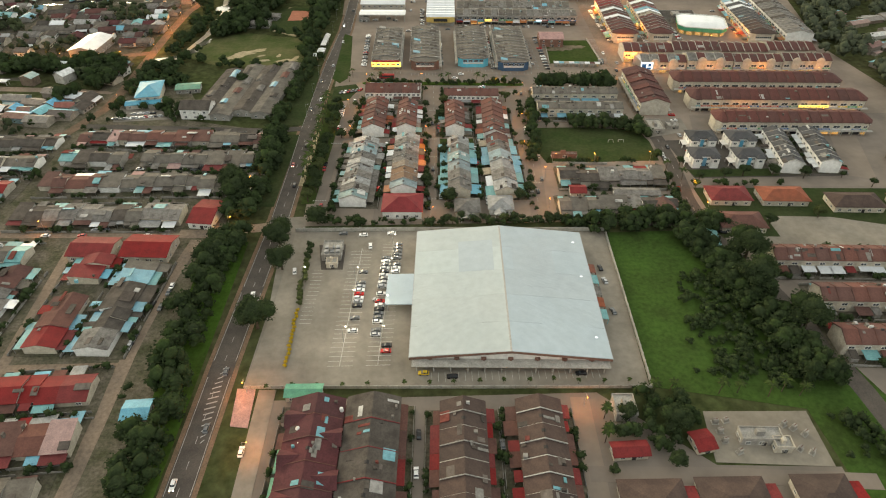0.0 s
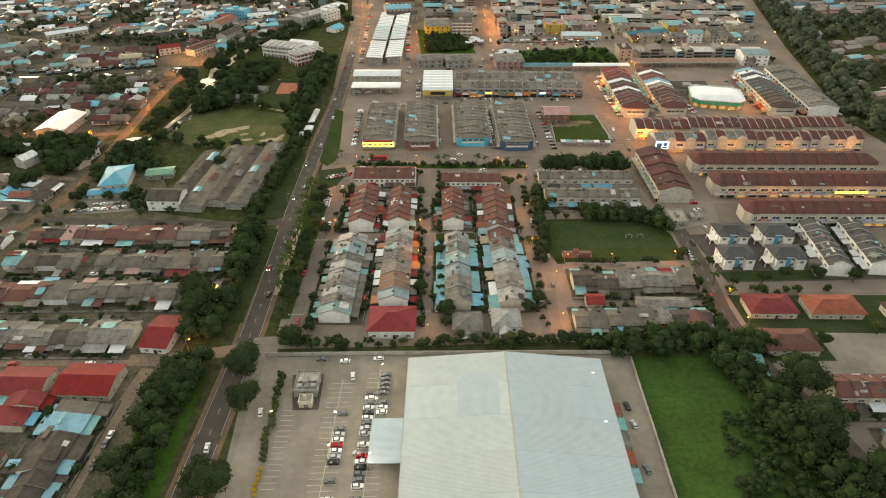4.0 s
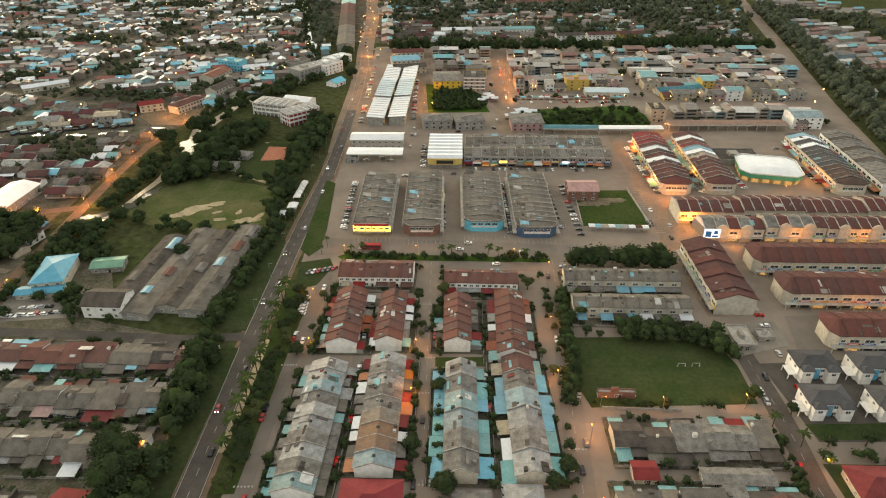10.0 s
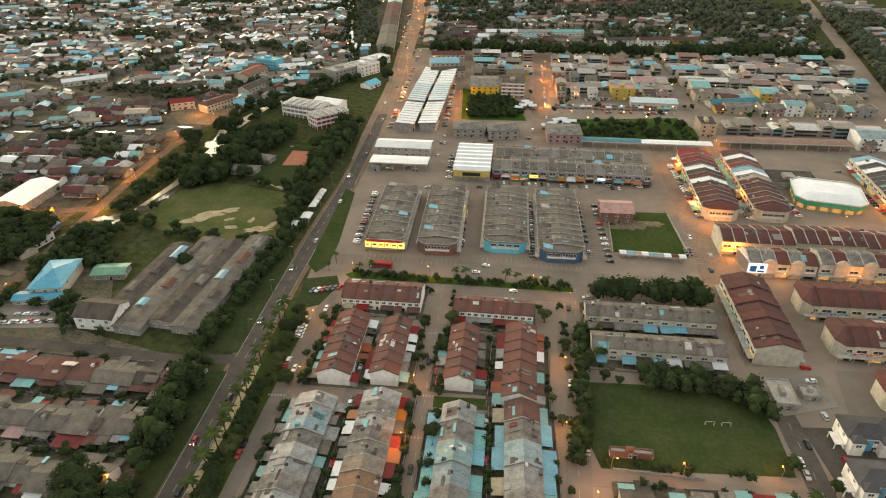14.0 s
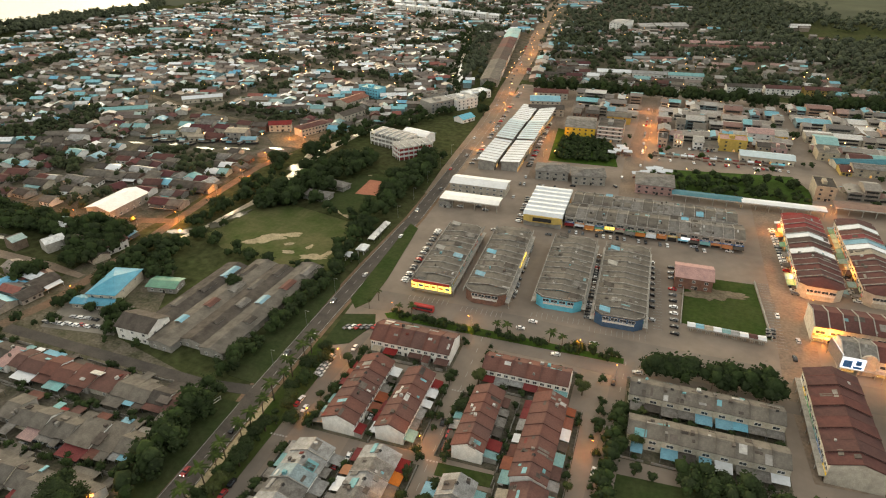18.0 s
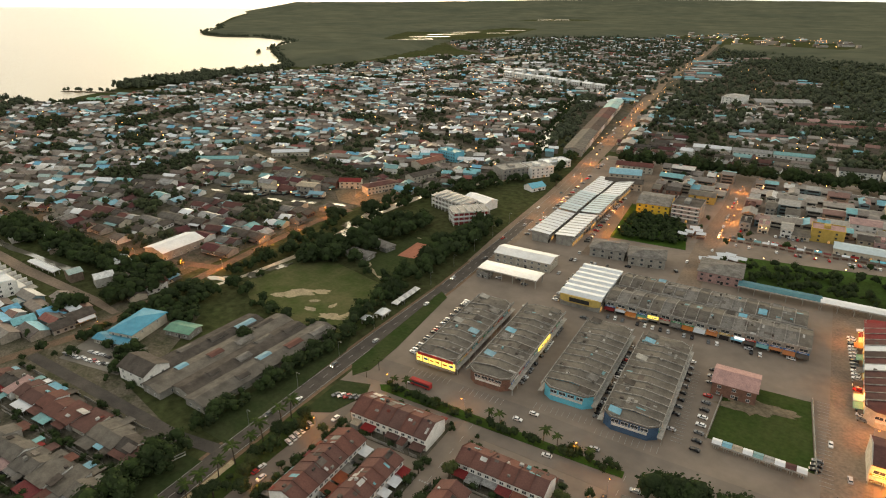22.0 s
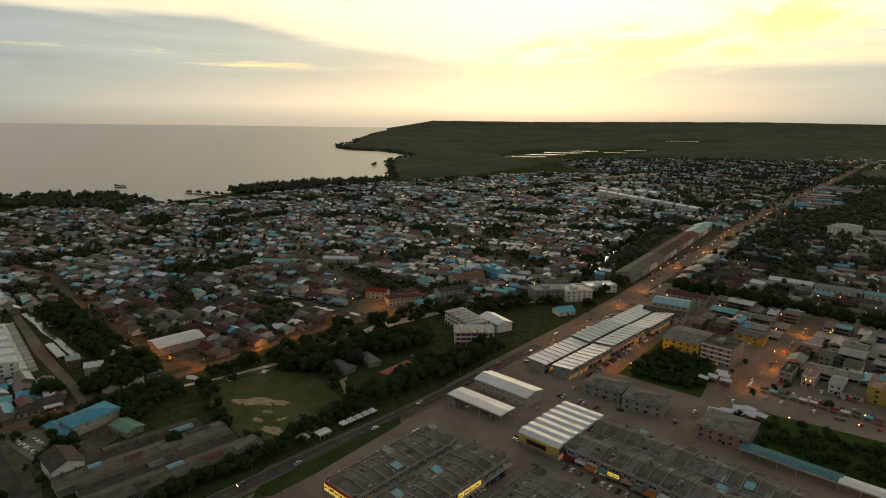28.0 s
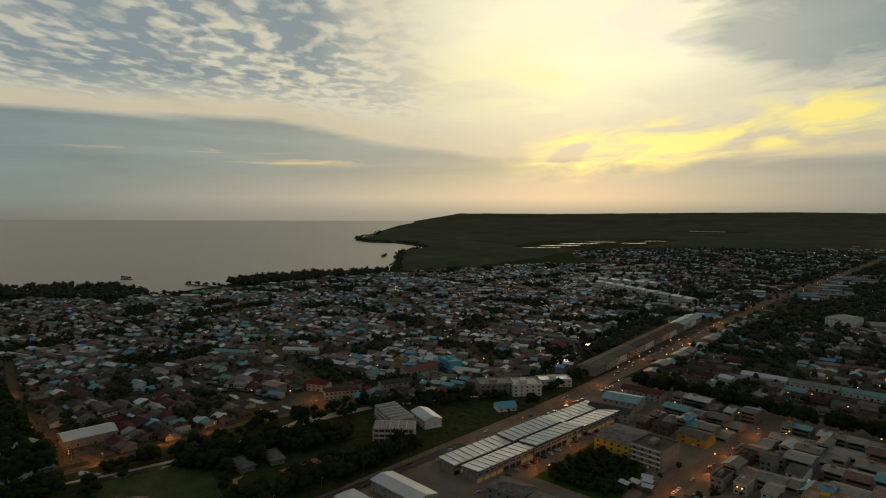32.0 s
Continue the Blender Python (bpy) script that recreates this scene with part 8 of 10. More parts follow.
def add_far(x, y, ang, L, W, e, r, roofs=None, walls=None):
    c, s = math.cos(radians(ang)), math.sin(radians(ang))
    for shape, made in ((walls or far_walls, Shape().walls(-L / 2, L / 2, -W / 2, W / 2, 0, e, r)), (roofs or far_roofs, Shape().gable(-L / 2 - 0.5, L / 2 + 0.5, -W / 2 - 0.7, W / 2 + 0.7, e - 0.1, r + 0.2, 0.14))):
        pts = [(x + px * c - py * s, y + px * s + py * c, pz) for px, py, pz in made.v]
        shape.add(pts, made.f)


GROVES = []      # spots left to trees


def woodland(x, y):
    return noise.noise((x * 0.007, y * 0.007, 4.0)) > (-0.26 if y > 1120 and x < 420 else 0.05)


def fill_village(ring, near, limit, seed, group, turn=0.0, gap=3.0, groves=0.20, roofs=None, lots=(9, 11, 12, 14, 18, 24), pitch=(11.8, 15.5)):
    """Houses side by side along crooked lanes; the nearest to a point are things, the rest one mass."""
    r = random.Random(seed)
    xs, ys = [p[0] for p in ring], [p[1] for p in ring]
    spots = []
    cx, cy = (min(xs) + max(xs)) / 2, (min(ys) + max(ys)) / 2
    c, s = math.cos(radians(turn)), math.sin(radians(turn))
    R = math.hypot(max(xs) - min(xs), max(ys) - min(ys)) / 2
    v, row = -R, 0
    while v < R:
        u = -R
        while u < R:
            L, W = r.choice(lots), r.uniform(7.5, 11.0)
            u += L / 2 + r.choice((0.4, 0.8, gap * 0.4, gap * 0.7, gap))
            w = v + r.uniform(-2.6, 2.6)
            x, y = cx + u * c - w * s, cy + u * s + w * c
            x, y = x + 26 * noise.noise((x * 0.004, y * 0.004, 1.0)), y + 55 * noise.noise((x * 0.0035, y * 0.0035, 7.0))
            u += L / 2
            if (woodland(x, y) if groves is None else noise.noise((x * 0.017, y * 0.017, seed)) > groves):
                if inside(x, y, ring) and groves is not None and is_free(x, y, 5.0):
                    GROVES.append((x, y))
                continue
            if r.random() < 0.06 or not inside(x, y, ring) or not is_free(x, y, 4.5):
                continue
            bend = math.degrees(math.atan(55 * 0.0035 * (noise.noise((x * 0.0035 + 0.1, y * 0.0035, 7.0)) - noise.noise((x * 0.0035 - 0.1, y * 0.0035, 7.0))) / 0.2))
            spots.append((math.hypot(x - near[0], y - near[1]), x, y, turn + bend + r.gauss(0, 5) + (90 if L < 12 and r.random() < 0.42 else 0), L, W))
        row += 1
        v += pitch[row % 2]
    spots.sort()
    for k, (d, x, y, a, L, W) in enumerate(spots):
        if k < limit:
            village_house(x, y, a, 2 if L < 10 else 0 if L < 12 else 4 if r.random() < 0.12 else 1 if L < 14 else 3, r.choice(HOUSE_ROOFS), r.choice((TEAL, BLOCK_ROOF, DARK_ROOF, BLOCK_ROOF, WHITE_ROOF, DARK_ROOF, BROWN)), group)
            continue
        tall = r.choice((3.0, 3.2, 3.4, 3.8, 6.0))
        add_far(x, y, a, L, W, tall, r.uniform(1.3, 2.2), roofs)
        if r.random() < 0.45:
            side, d2 = r.choice((-1, 1)), r.uniform(-0.25, 0.25) * L
            ca, sa = math.cos(radians(a)), math.sin(radians(a))
            off = side * (W / 2 + 2.2)
            add_far(x + d2 * ca - off * sa, y + d2 * sa + off * ca, a, L * r.uniform(0.3, 0.6), 3.2, 2.2, 0.4, roofs)
    return len(spots)


# far large buildings
for i in range(9):
    building(-408 + i * 27, 1484 - i * 11, 22, 12, -22, 3, WHITE, WHITE_ROOF, "far_terrace", "far white three-storey terrace block", "gable", "far terraces")
for i in range(5):
    building(-430 + i * 26, 1530 + i * 3, 22, 12, -22, 3, WHITE, WHITE_ROOF, "far_terrace", "far white three-storey terrace block", "gable", "far terraces")
building(-440, 1690, 90, 16, 47, 2, WHITE, WHITE_ROOF, "white_hall", "far long white hall with pale roof", "gable")
building(-405, 1660, 90, 16, 47, 2, WHITE, PALE_ROOF, "white_hall", "far long white hall with pale roof", "gable")
building(-520, 1830, 230, 24, 73, 1, GREY_WALL, TAN_ROOF, "long_shed", "far long shed with pale roof", "gable", fh=5)
building(34, 1360, 24, 46, -20, 4, WHITE, PALE_ROOF, "white_block", "tall white block among the far trees", "gable", rise=1.5)
for i in range(3):
    building(72 + i * 27, 1378 + i * 11, 26, 34, 22, 1, GREY_WALL, PALE_ROOF, "warehouse", "far warehouse with a pale arched roof", "gable", "far warehouses", 3.0, 6)
for i in range(3):
    building(40 + i * 42, 1010 + i * 2, 40, 12, 3, 1, WHITE, (WHITE_ROOF, PALE_ROOF, TEAL)[i], "school_hall", "far low white school block", "gable", "far school halls", fh=4)
for i in range(5):
    building(135 + i * 26, 1195 + i * 4, 24, 13, 6, 2, WALL, MAROON, "far_row_house", "far row house with dull red roof", "gable", "far row houses")
    building(150 + i * 26, 1230 + i * 4, 24, 13, 6, 2, WALL, PINK_ROOF, "far_row_house", "far row house with dull red roof", "gable", "far row houses")
building(182, 962, 36, 12, 6, 2, WHITE, DARK_ROOF, "school_block", "white school block behind the avenue", "gable", "far school")
building(222, 966, 36, 12, 6, 2, WHITE, BROWN, "school_block", "white school block behind the avenue", "gable", "far school")
building(262, 970, 36, 12, 6, 2, OCHRE_WALL, BROWN, "school_block", "yellow school block behind the avenue", "gable", "far school", lit=1.0)
for i in range(13):
    u = i / 12
    building(-96 - 34 * u, 920 + 330 * u, 26, 20, 96.5, 2, (GREY_WALL, WALL, WHITE)[i % 3], BLOCK_ROOF if i < 4 else DARK_BROWN if i < 7 else BROWN if i < 10 else TEAL, "shophouse", "long roofed shophouse by the main road", "gable", "northern shophouses", 2.2, 3.8, 3, "shophouse", 0.7)
for x, y, L, W, fl, wm, rm in ((-124, 800, 30, 20, 3, GREY_WALL, CONCRETE), (-104, 818, 26, 22, 3, WHITE, PALE_ROOF), (-98, 856, 30, 16, 2, WHITE, WHITE_ROOF), (-138, 838, 24, 14, 2, GREY_WALL, DARK_ROOF)):
    building(x, y, L, W, 52, fl, wm, rm, "shop_block", "pale three-storey shop block by the main road", "flat", "western shop blocks", lit=1.0)
building(-88, 770, 16, 12, 60, 1, WHITE, SKYBLUE_WALL, "pavilion", "small pavilion with a pale blue gable roof", "gable", rise=3.0)
for i, (x, y, L, W, m) in enumerate(((-870, 880, 36, 16, GREEN), (-850, 850, 30, 14, WHITE_ROOF), (-880, 935, 24, 12, TEAL), (-700, 1120, 40, 16, TEAL), (-760, 1260, 36, 16, WHITE_ROOF), (-690, 1350, 44, 16, TAN_ROOF),
                                   (-560, 1180, 26, 20, BLUE), (-520, 1260, 30, 14, WHITE_ROOF), (-640, 1450, 30, 18, TAN_ROOF), (-420, 700, 44, 10, TEAL), (-372, 760, 40, 9, WHITE_ROOF), (-470, 760, 22, 16, TEAL))):
    building(x, y, L, W, (20, 40, 10, 25, 60, 55, 40, 35, 70, 30, 35, 30)[i], 1, WALL, m, "waterside_shed", "long village shed with metal roof", "gable", "village sheds", 2.0, 4.5)

fill_village([(-232, 392), (-212, 392), (-206, 410), (-206, 470), (-232, 474)], (-215, 430), 40, 19, "hall side houses", 80, 2.0, 0.6, None, (9, 11, 13))
fill_village(KAMPUNG, (-215, 540), 160, 3, "village houses", 14, 4.5, 0.225, None, (7, 8, 9, 10, 11, 13, 16), (11.5, 15.0))
fill_village([(-330, 262), (-230, 262), (-230, 470), (-330, 480), (-520, 530), (-520, 300)], (-230, 380), 0, 4, "western houses", -3, 3.5, 0.24, None, (8, 9, 11, 13, 16))
fill_village([(-330, 100), (-230, 100), (-230, 250), (-330, 250)], (-230, 200), 0, 14, "western houses", -3)
fill_village([(-60, 945), (410, 940), (470, 1150), (300, 1400), (-80, 1400)], (0, 950), 40, 5, "northern houses", 4, 14.0, 0.12, town_roofs, (8, 9, 10, 12, 14, 20), (16, 21))
fill_village([(-230, 1220), (-110, 1220), (-130, 2540), (-260, 2670), (-540, 2610), (-750, 2420), (-900, 2170), (-770, 1990), (-600, 1880), (-420, 1790), (-250, 1560)], (-150, 1300), 0, 6, "northern houses", 14, 4.0, 0.16, None, (8, 10, 12, 15, 20), (13, 17))
fill_village([(-80, 1420), (330, 1420), (300, 1850), (-40, 2250), (-120, 2250)], (0, 1300), 0, 8, "northern houses", 8, 5.0, None, town_roofs, (12, 16, 30, 44), (16, 22))
fill_village([(345, 420), (560, 420), (800, 1000), (560, 1300), (420, 800)], (345, 450), 0, 9, "eastern houses", 15, 5.0, None, town_roofs, (12, 15, 20), (17, 24))
fill_village([(230, 110), (420, 110), (420, 330), (262, 330)], (240, 200), 0, 10, "eastern houses", -3)

# town blocks between the streets
r2 = random.Random(21)
for row, (y0, xa, xb, deep) in enumerate(((753, 88, 202, 15), (771, 88, 202, 14), (794, 88, 202, 16), (812, 88, 203, 14), (838, 90, 203, 16), (857, 90, 204, 15), (878, 92, 204, 14), (752, 212, 372, 15), (770, 212, 376, 14), (796, 212, 380, 16), (814, 212, 384, 14), (842, 212, 388, 16),
                                               (860, 212, 392, 15), (884, 212, 398, 14), (812, 10, 70, 14), (832, 10, 72, 15), (858, 8, 74, 16), (882, 6, 76, 15), (640, 208, 330, 14), (668, 214, 340, 14), (700, 220, 350, 15), (720, 222, 354, 15))):
    x = xa + 2
    while x < xb - 6:
        w = r2.choice((7, 8, 8, 10, 12, 16, 22))
        yy = y0 - 0.03 * (x - xa) + r2.uniform(-2.4, 2.4)
        if is_free(x + w / 2, yy, 3):
            fl = r2.choice((1, 1, 2, 2, 2, 2, 2, 3))
            here = deep + r2.choice((-2, 0, 2, 2, 3))
            if row in (0, 2, 7, 14, 18, 21):
                wm = r2.choice((WALL, GREY_WALL, WHITE, TAN_ROOF, WALL, PINK_ROOF, BRICK_WALL, GREY_WALL, OCHRE_WALL, WHITE))
                rm = r2.choice((GREY_ROOF, BLOCK_ROOF, BLOCK_ROOF, DARK_ROOF, BROWN, PINK_ROOF, BLOCK_ROOF, CONCRETE, TEAL, PALE_ROOF))
                building(x + w / 2, yy, w - 0.2, here, -1.5, fl, wm, rm, "shophouse", "town shophouse with painted front and weathered roof", r2.choice(("gable", "gable", "gable", "flat")), "town shophouses", 1.6, 3.2, 2, "shophouse", 0.35)
            else:
                turned = w < 11 and r2.random() < 0.3
                add_far(x + w / 2, yy, 88.5 if turned else -1.5, here if turned else w - 0.2, w - 0.2 if turned else here, 3.0 * min(fl, 3), r2.uniform(1.0, 2.2), town_roofs, town_walls)
                for f in range(min(fl, 3)):
                    town_windows.box(x + w * 0.1, x + w * 0.86, yy - here / 2 - 0.35, yy - here / 2 + 0.4, 0.9 + 3.0 * f, 2.3 + 3.0 * f)
                # lean-tos and roof rooms behind the fronts
                if r2.random() < 0.5:
                    add_far(x + w * r2.uniform(0.3, 0.7), yy + here / 2 + 2.2, -1.5, w * 0.7, 4.0, 2.6, 0.5, town_roofs, town_walls)
                if r2.random() < 0.35:
                    top = 3.0 * min(fl, 3)
                    town_walls.box(x + w * 0.3, x + w * 0.3 + 2.6, yy - 1.2, yy + 1.6, top, top + 2.6)
        x += w + r2.choice((0, 0, 0, 0, 0, 0, 0, 0, 5))
building(226, 779, 16, 26, -3, 2, WALL, TEAL, "teal_block", "two-storey block under a teal metal roof", "gable", "teal blocks", 2.2, 3.4)
building(245, 737, 46, 11, 13, 1, WALL, DARK_TEAL, "market_shed", "long market shed under a dull teal roof", "gable", "market sheds", 1.6, 4.2, lit=1.0)
building(318, 644, 24, 20, -3, 3, WHITE, BLUE_WASH, "shop_block", "white three-storey block with a pale ridged roof", "gable", "corner blocks", 2.0, 3.3)
building(174, 731, 40, 15, -4, 1, WALL, MARKET_BLUE, "market_shed", "long market shed with pale blue-grey roof", "gable", rise=1.6, fh=4.5, lit=1.0)
building(201, 664, 13, 20, -3, 3, TAN_ROOF, DARK_ROOF, "yellow_corner_block", "tall dull yellow corner block with brown roof", "flat")
building(-22, 848, 30, 22, 10, 2, WALL, BLUE, "blue_roofed_block", "shop block with a blue metal roof", "gable", "northern shop blocks")
building(-16, 815, 34, 16, 10, 2, WALL, DARK_ROOF, "dark_roofed_block", "shop block with dark stained roof", "gable", "northern shop blocks", lit=1.0)
building(-20, 880, 36, 16, 6, 2, WALL, BROWN, "brown_roofed_block", "shop block with a red-brown roof", "gable", "northern shop blocks")


def stall(x, y, ang, m, big=1.0):
    """A market stall: canopy on four legs over a counter."""
    t = thing("market_stall", x, y, ang, 0.05, "market stall under a " + m.name.replace("_", " ") + " canopy", "stall", "market stalls")
    part("canopy", cached(("stall", m.name), lambda: Shape().gable(-2.4, 2.4, -1.9, 1.9, 2.5, 0.8, 0.06).mesh("canopy", m)), None, t)
    part("counter", cached("stallc", lambda: Shape().box(-1.8, 1.8, -1.2, -0.5, 0, 0.9).mesh("counter", BRICK_WALL)), None, t)
    for px in (-2.2, 2.2):
        for py in (-1.7, 1.7):
            part("leg", cached("stalll", lambda: Shape().tube(0, 0, 0, 2.55, 0.05, 0.05, 5).mesh("leg", STEEL)), None, t, at=pose(px, py, 0))
    t.scale = (big, big, big)


for i in range(18):
    stall(88 + i * 5.6, 717 + r2.uniform(-1.5, 1.5), -2 + r2.uniform(-6, 6), r2.choice((WHITE_ROOF, DARK_ROOF, GREY_ROOF, TEAL, DARK_ROOF, RED, SKYBLUE_WALL)))
for x, y in ((54, 707), (58, 713), (63, 719), (66, 712), (60, 724), (74, 664), (80, 668), (86, 671), (92, 672), (97, 675), (84, 677), (90, 679)):
    stall(x, y, r2.uniform(-20, 20), WHITE_ROOF, 1.5)
# shophouses on the far side of the main road to the north
for _ in range(90):
    fx, fy = r2.uniform(-320, 280), r2.uniform(2500, 2980)
    if noise.noise((fx * 0.01, fy * 0.01, 3.0)) < 0.15:
        add_far(fx, fy, r2.choice((12, 14, 100)), r2.choice((14, 20, 34)), 11, r2.choice((4, 6, 8)), 1.8)
for i in range(16):
    y = 955 + i * 25
    x = -48 - i * 1.6
    if is_free(x, y, 4):
        add_far(x, y, 94, 21, 14, r2.choice((3.6, 6.4, 6.6)), 1.6, town_roofs)
tagged(new("distant_house_walls", far_walls.mesh("distant_house_walls", WALL_MIX)), "plastered and timber walls of countless far houses", "houses", kind="stuff")
TOWN_WALLS = palette_mat("mixed_town_walls", [(0.34, 0.30, 0.25), (0.25, 0.22, 0.19), (0.42, 0.38, 0.31), (0.22, 0.20, 0.18), (0.36, 0.24, 0.17), (0.30, 0.27, 0.23), (0.46, 0.43, 0.38), (0.20, 0.27, 0.29)])
tagged(new("distant_town_walls", town_walls.mesh("distant_town_walls", TOWN_WALLS)), "stained plaster fronts of countless town shophouses", "houses", kind="stuff")
tagged(new("distant_town_windows", town_windows.mesh("distant_town_windows", DARK)), "dark window bands of countless town shophouses", "windows", kind="stuff")
tagged(new("distant_town_roofs", town_roofs.mesh("distant_town_roofs", TOWN_MIX)), "grey and brown roofs of countless town shophouses", "roofs", kind="stuff")
tagged(new("distant_house_roofs", far_roofs.mesh("distant_house_roofs", ROOF_MIX)), "grey, teal and red metal roofs of countless far houses", "roofs", kind="stuff")

# ---- trees ----
def crown_core(rng, s, x, y, z, rad, flat, detail, rough=0.30):
    """One rounded, knobbly clump of foliage."""
    bm = bmesh.new()
    bmesh.ops.create_icosphere(bm, subdivisions=detail, radius=1.0)
    shift = rng.uniform(0, 90)
    pts = []
    for q in bm.verts:
        d = q.co.normalized()
        k = 1.0 + rough * noise.noise((d.x * 2.4 + shift, d.y * 2.4, d.z * 2.4)) + rough * 0.7 * noise.noise((d.x * 6 + shift, d.y * 6, d.z * 6))
        pts.append((x + d.x * rad * k, y + d.y * rad * k, z + d.z * rad * k * flat))
    s.add(pts, [tuple(v.index for v in f.verts) for f in bm.faces])
    bm.free()


def leaf_mass(rng, blobs, count, size, flat=0.75, detail=2):
    """Knobbly clumps with many small sprays of leaves standing out of them."""
    s = Shape()
    for bx, by, bz, br in blobs:
        crown_core(rng, s, bx, by, bz, br * 0.78, flat, detail, 0.45)
    for _ in range(count):
        bx, by, bz, br = rng.choice(blobs)
        d = Vector((rng.gauss(0, 1), rng.gauss(0, 1), rng.gauss(0.25, 1))).normalized() * br * rng.uniform(0.72, 1.16)
        p = Vector((bx + d.x, by + d.y, bz + d.z * flat))
        a, b = rng.uniform(0, 6.28), rng.uniform(-0.9, 0.9)
        u = Vector((math.cos(a), math.sin(a), b * 0.6)).normalized() * size * rng.uniform(0.6, 1.25)
        v = u.cross(Vector((rng.uniform(-0.6, 0.6), rng.uniform(-0.6, 0.6), 1))).normalized() * size * rng.uniform(0.5, 1.0)
        lift = Vector((0, 0, size * 0.3))
        s.add([p - u, p - v * 0.8 + lift, p + u, p + v - lift * 0.4], [(0, 1, 3), (1, 2, 3)])
    return s


def tree_kind(seed, h, rad, count, size):
    rng = random.Random(seed)
    trunk = Shape().tube(0, 0, 0, h * 0.45, 0.05 * h, 0.032 * h, 7)
    blobs = [(0, 0, h * 0.72, rad * 0.72)]
    for i in range(6):
        a = i * 1.05 + rng.uniform(-0.3, 0.3)
        d, z = rad * rng.uniform(0.42, 0.68), h * rng.uniform(0.5, 0.8)
        blobs.append((math.cos(a) * d, math.sin(a) * d, z, rad * rng.uniform(0.36, 0.55)))
        x, y = math.cos(a) * d, math.sin(a) * d
        trunk.add([(-0.12, 0, h * 0.38), (0.12, 0, h * 0.38), (0, 0.14, h * 0.40), (x, y, z)], [(0, 1, 3), (1, 2, 3), (2, 0, 3)])
    return trunk, leaf_mass(rng, blobs, count, size)


KINDS = [tree_kind(i, h, r, c, z) for i, (h, r, c, z) in enumerate(((9, 4.0, 900, 0.36), (11, 5.0, 1100, 0.40), (7, 3.0, 650, 0.32), (8, 4.6, 950, 0.38), (5, 2.4, 460, 0.28), (14, 8.0, 2400, 0.46)))]


def smooth(me):
    me.polygons.foreach_set("use_smooth", [True] * len(me.polygons))
    return me


def tree(x, y, kind=None, m=None, size=1.0, label="leafy tree with a rounded uneven crown", group=""):
    kind = rnd.choice((0, 1, 2, 3, 4)) if kind is None else kind
    m = m or (LEAF if rnd.random() < 0.7 else LEAF_OLIVE)
    t = thing("tree", x, y, rnd.uniform(0, 360), 0, label, "tree", group)
    t.scale = (size, size, size * rnd.uniform(0.9, 1.15))
    part("trunk", cached(("trunk", kind), lambda: KINDS[kind][0].mesh("trunk", BARK)), None, t)
    part("crown", cached(("crown", kind, m.name), lambda: smooth(KINDS[kind][1].mesh("crown", m))), None, t)


def palm_meshes():
    rng = random.Random(5)
    trunk = Shape()
    for i in range(6):
        trunk.tube(0.06 * i * i * 0.3, 0, i * 1.2, (i + 1) * 1.2, 0.2 - i * 0.012, 0.19 - i * 0.012, 6)
    crown = Shape()
    for i in range(13):
        a = i * 2 * math.pi / 13 + rng.uniform(-0.15, 0.15)
        tilt = rng.uniform(-0.1, 0.7)
        last = None
        for k in range(6):
            d = k * 0.55
            z = 7.2 + tilt * d - 0.17 * d * d
            w = (0.12, 0.45, 0.5, 0.45, 0.32, 0.05)[k]
            c, s = math.cos(a), math.sin(a)
            ring = [(0.55 + c * d - s * w, s * d + c * w, z - 0.12), (0.55 + c * d, s * d, z), (0.55 + c * d + s * w, s * d - c * w, z - 0.12)]
            if last:
                crown.add(last + ring, [(0, 1, 4, 3), (1, 2, 5, 4)])
            last = ring
    return trunk, crown


PALMS = palm_meshes()


def palm(x, y, size=1.0, lean=0):
    t = thing("palm_tree", x, y, rnd.uniform(0, 360), 0, "slender palm with drooping fronds", "palm", "palms")
    t.scale = (size, size, size)
    part("trunk", cached("ptrunk", lambda: PALMS[0].mesh("trunk", BARK)), None, t)
    part("fronds", cached("pfronds", lambda: PALMS[1].mesh("fronds", PALM)), None, t)


wood_r = random.Random(31)
LUMPS = [leaf_mass(random.Random(60 + i), [(0, 0, 0.62, 0.42), (0.3, 0.1, 0.5, 0.3), (-0.25, 0.2, 0.45, 0.3), (0.05, -0.3, 0.5, 0.3)][:k], n, z, 0.85, d) for i, (n, z, k, d) in enumerate(((125, 0.072, 4, 1), (105, 0.078, 4, 1), (36, 0.10, 3, 1), (18, 0.14, 1, 1)))]


class Mass:
    """Gathers scattered copies of small shapes quickly."""

    def __init__(self):
        self.v, self.f, self.count = [], [], 0

    def put(self, proto, x, y, size, high, turn):
        a = np.array(proto.v)
        c, s = math.cos(turn), math.sin(turn)
        p = np.stack([x + (a[:, 0] * c - a[:, 1] * s) * size, y + (a[:, 0] * s + a[:, 1] * c) * size, a[:, 2] * high], 1)
        self.v.append(p)
        self.f.append(np.array(proto.f) + self.count)
        self.count += len(a)

    def finish(self, name, material, label, category):
        if not self.v:
            return
        v, f = np.concatenate(self.v), np.concatenate(self.f)
        me = bpy.data.meshes.new(name)
        me.vertices.add(len(v))
        me.vertices.foreach_set("co", v.ravel())
        k = f.shape[1]
        me.loops.add(f.size)
        me.loops.foreach_set("vertex_index", f.ravel().astype(np.int32))
        me.polygons.add(len(f))
        me.polygons.foreach_set("loop_start", np.arange(0, f.size, k, dtype=np.int32))
        me.materials.append(material)
        me.polygons.foreach_set("use_smooth", np.ones(len(f), bool))
        me.update(calc_edges=True)
        tagged(new(name, me), label, category, kind="stuff")


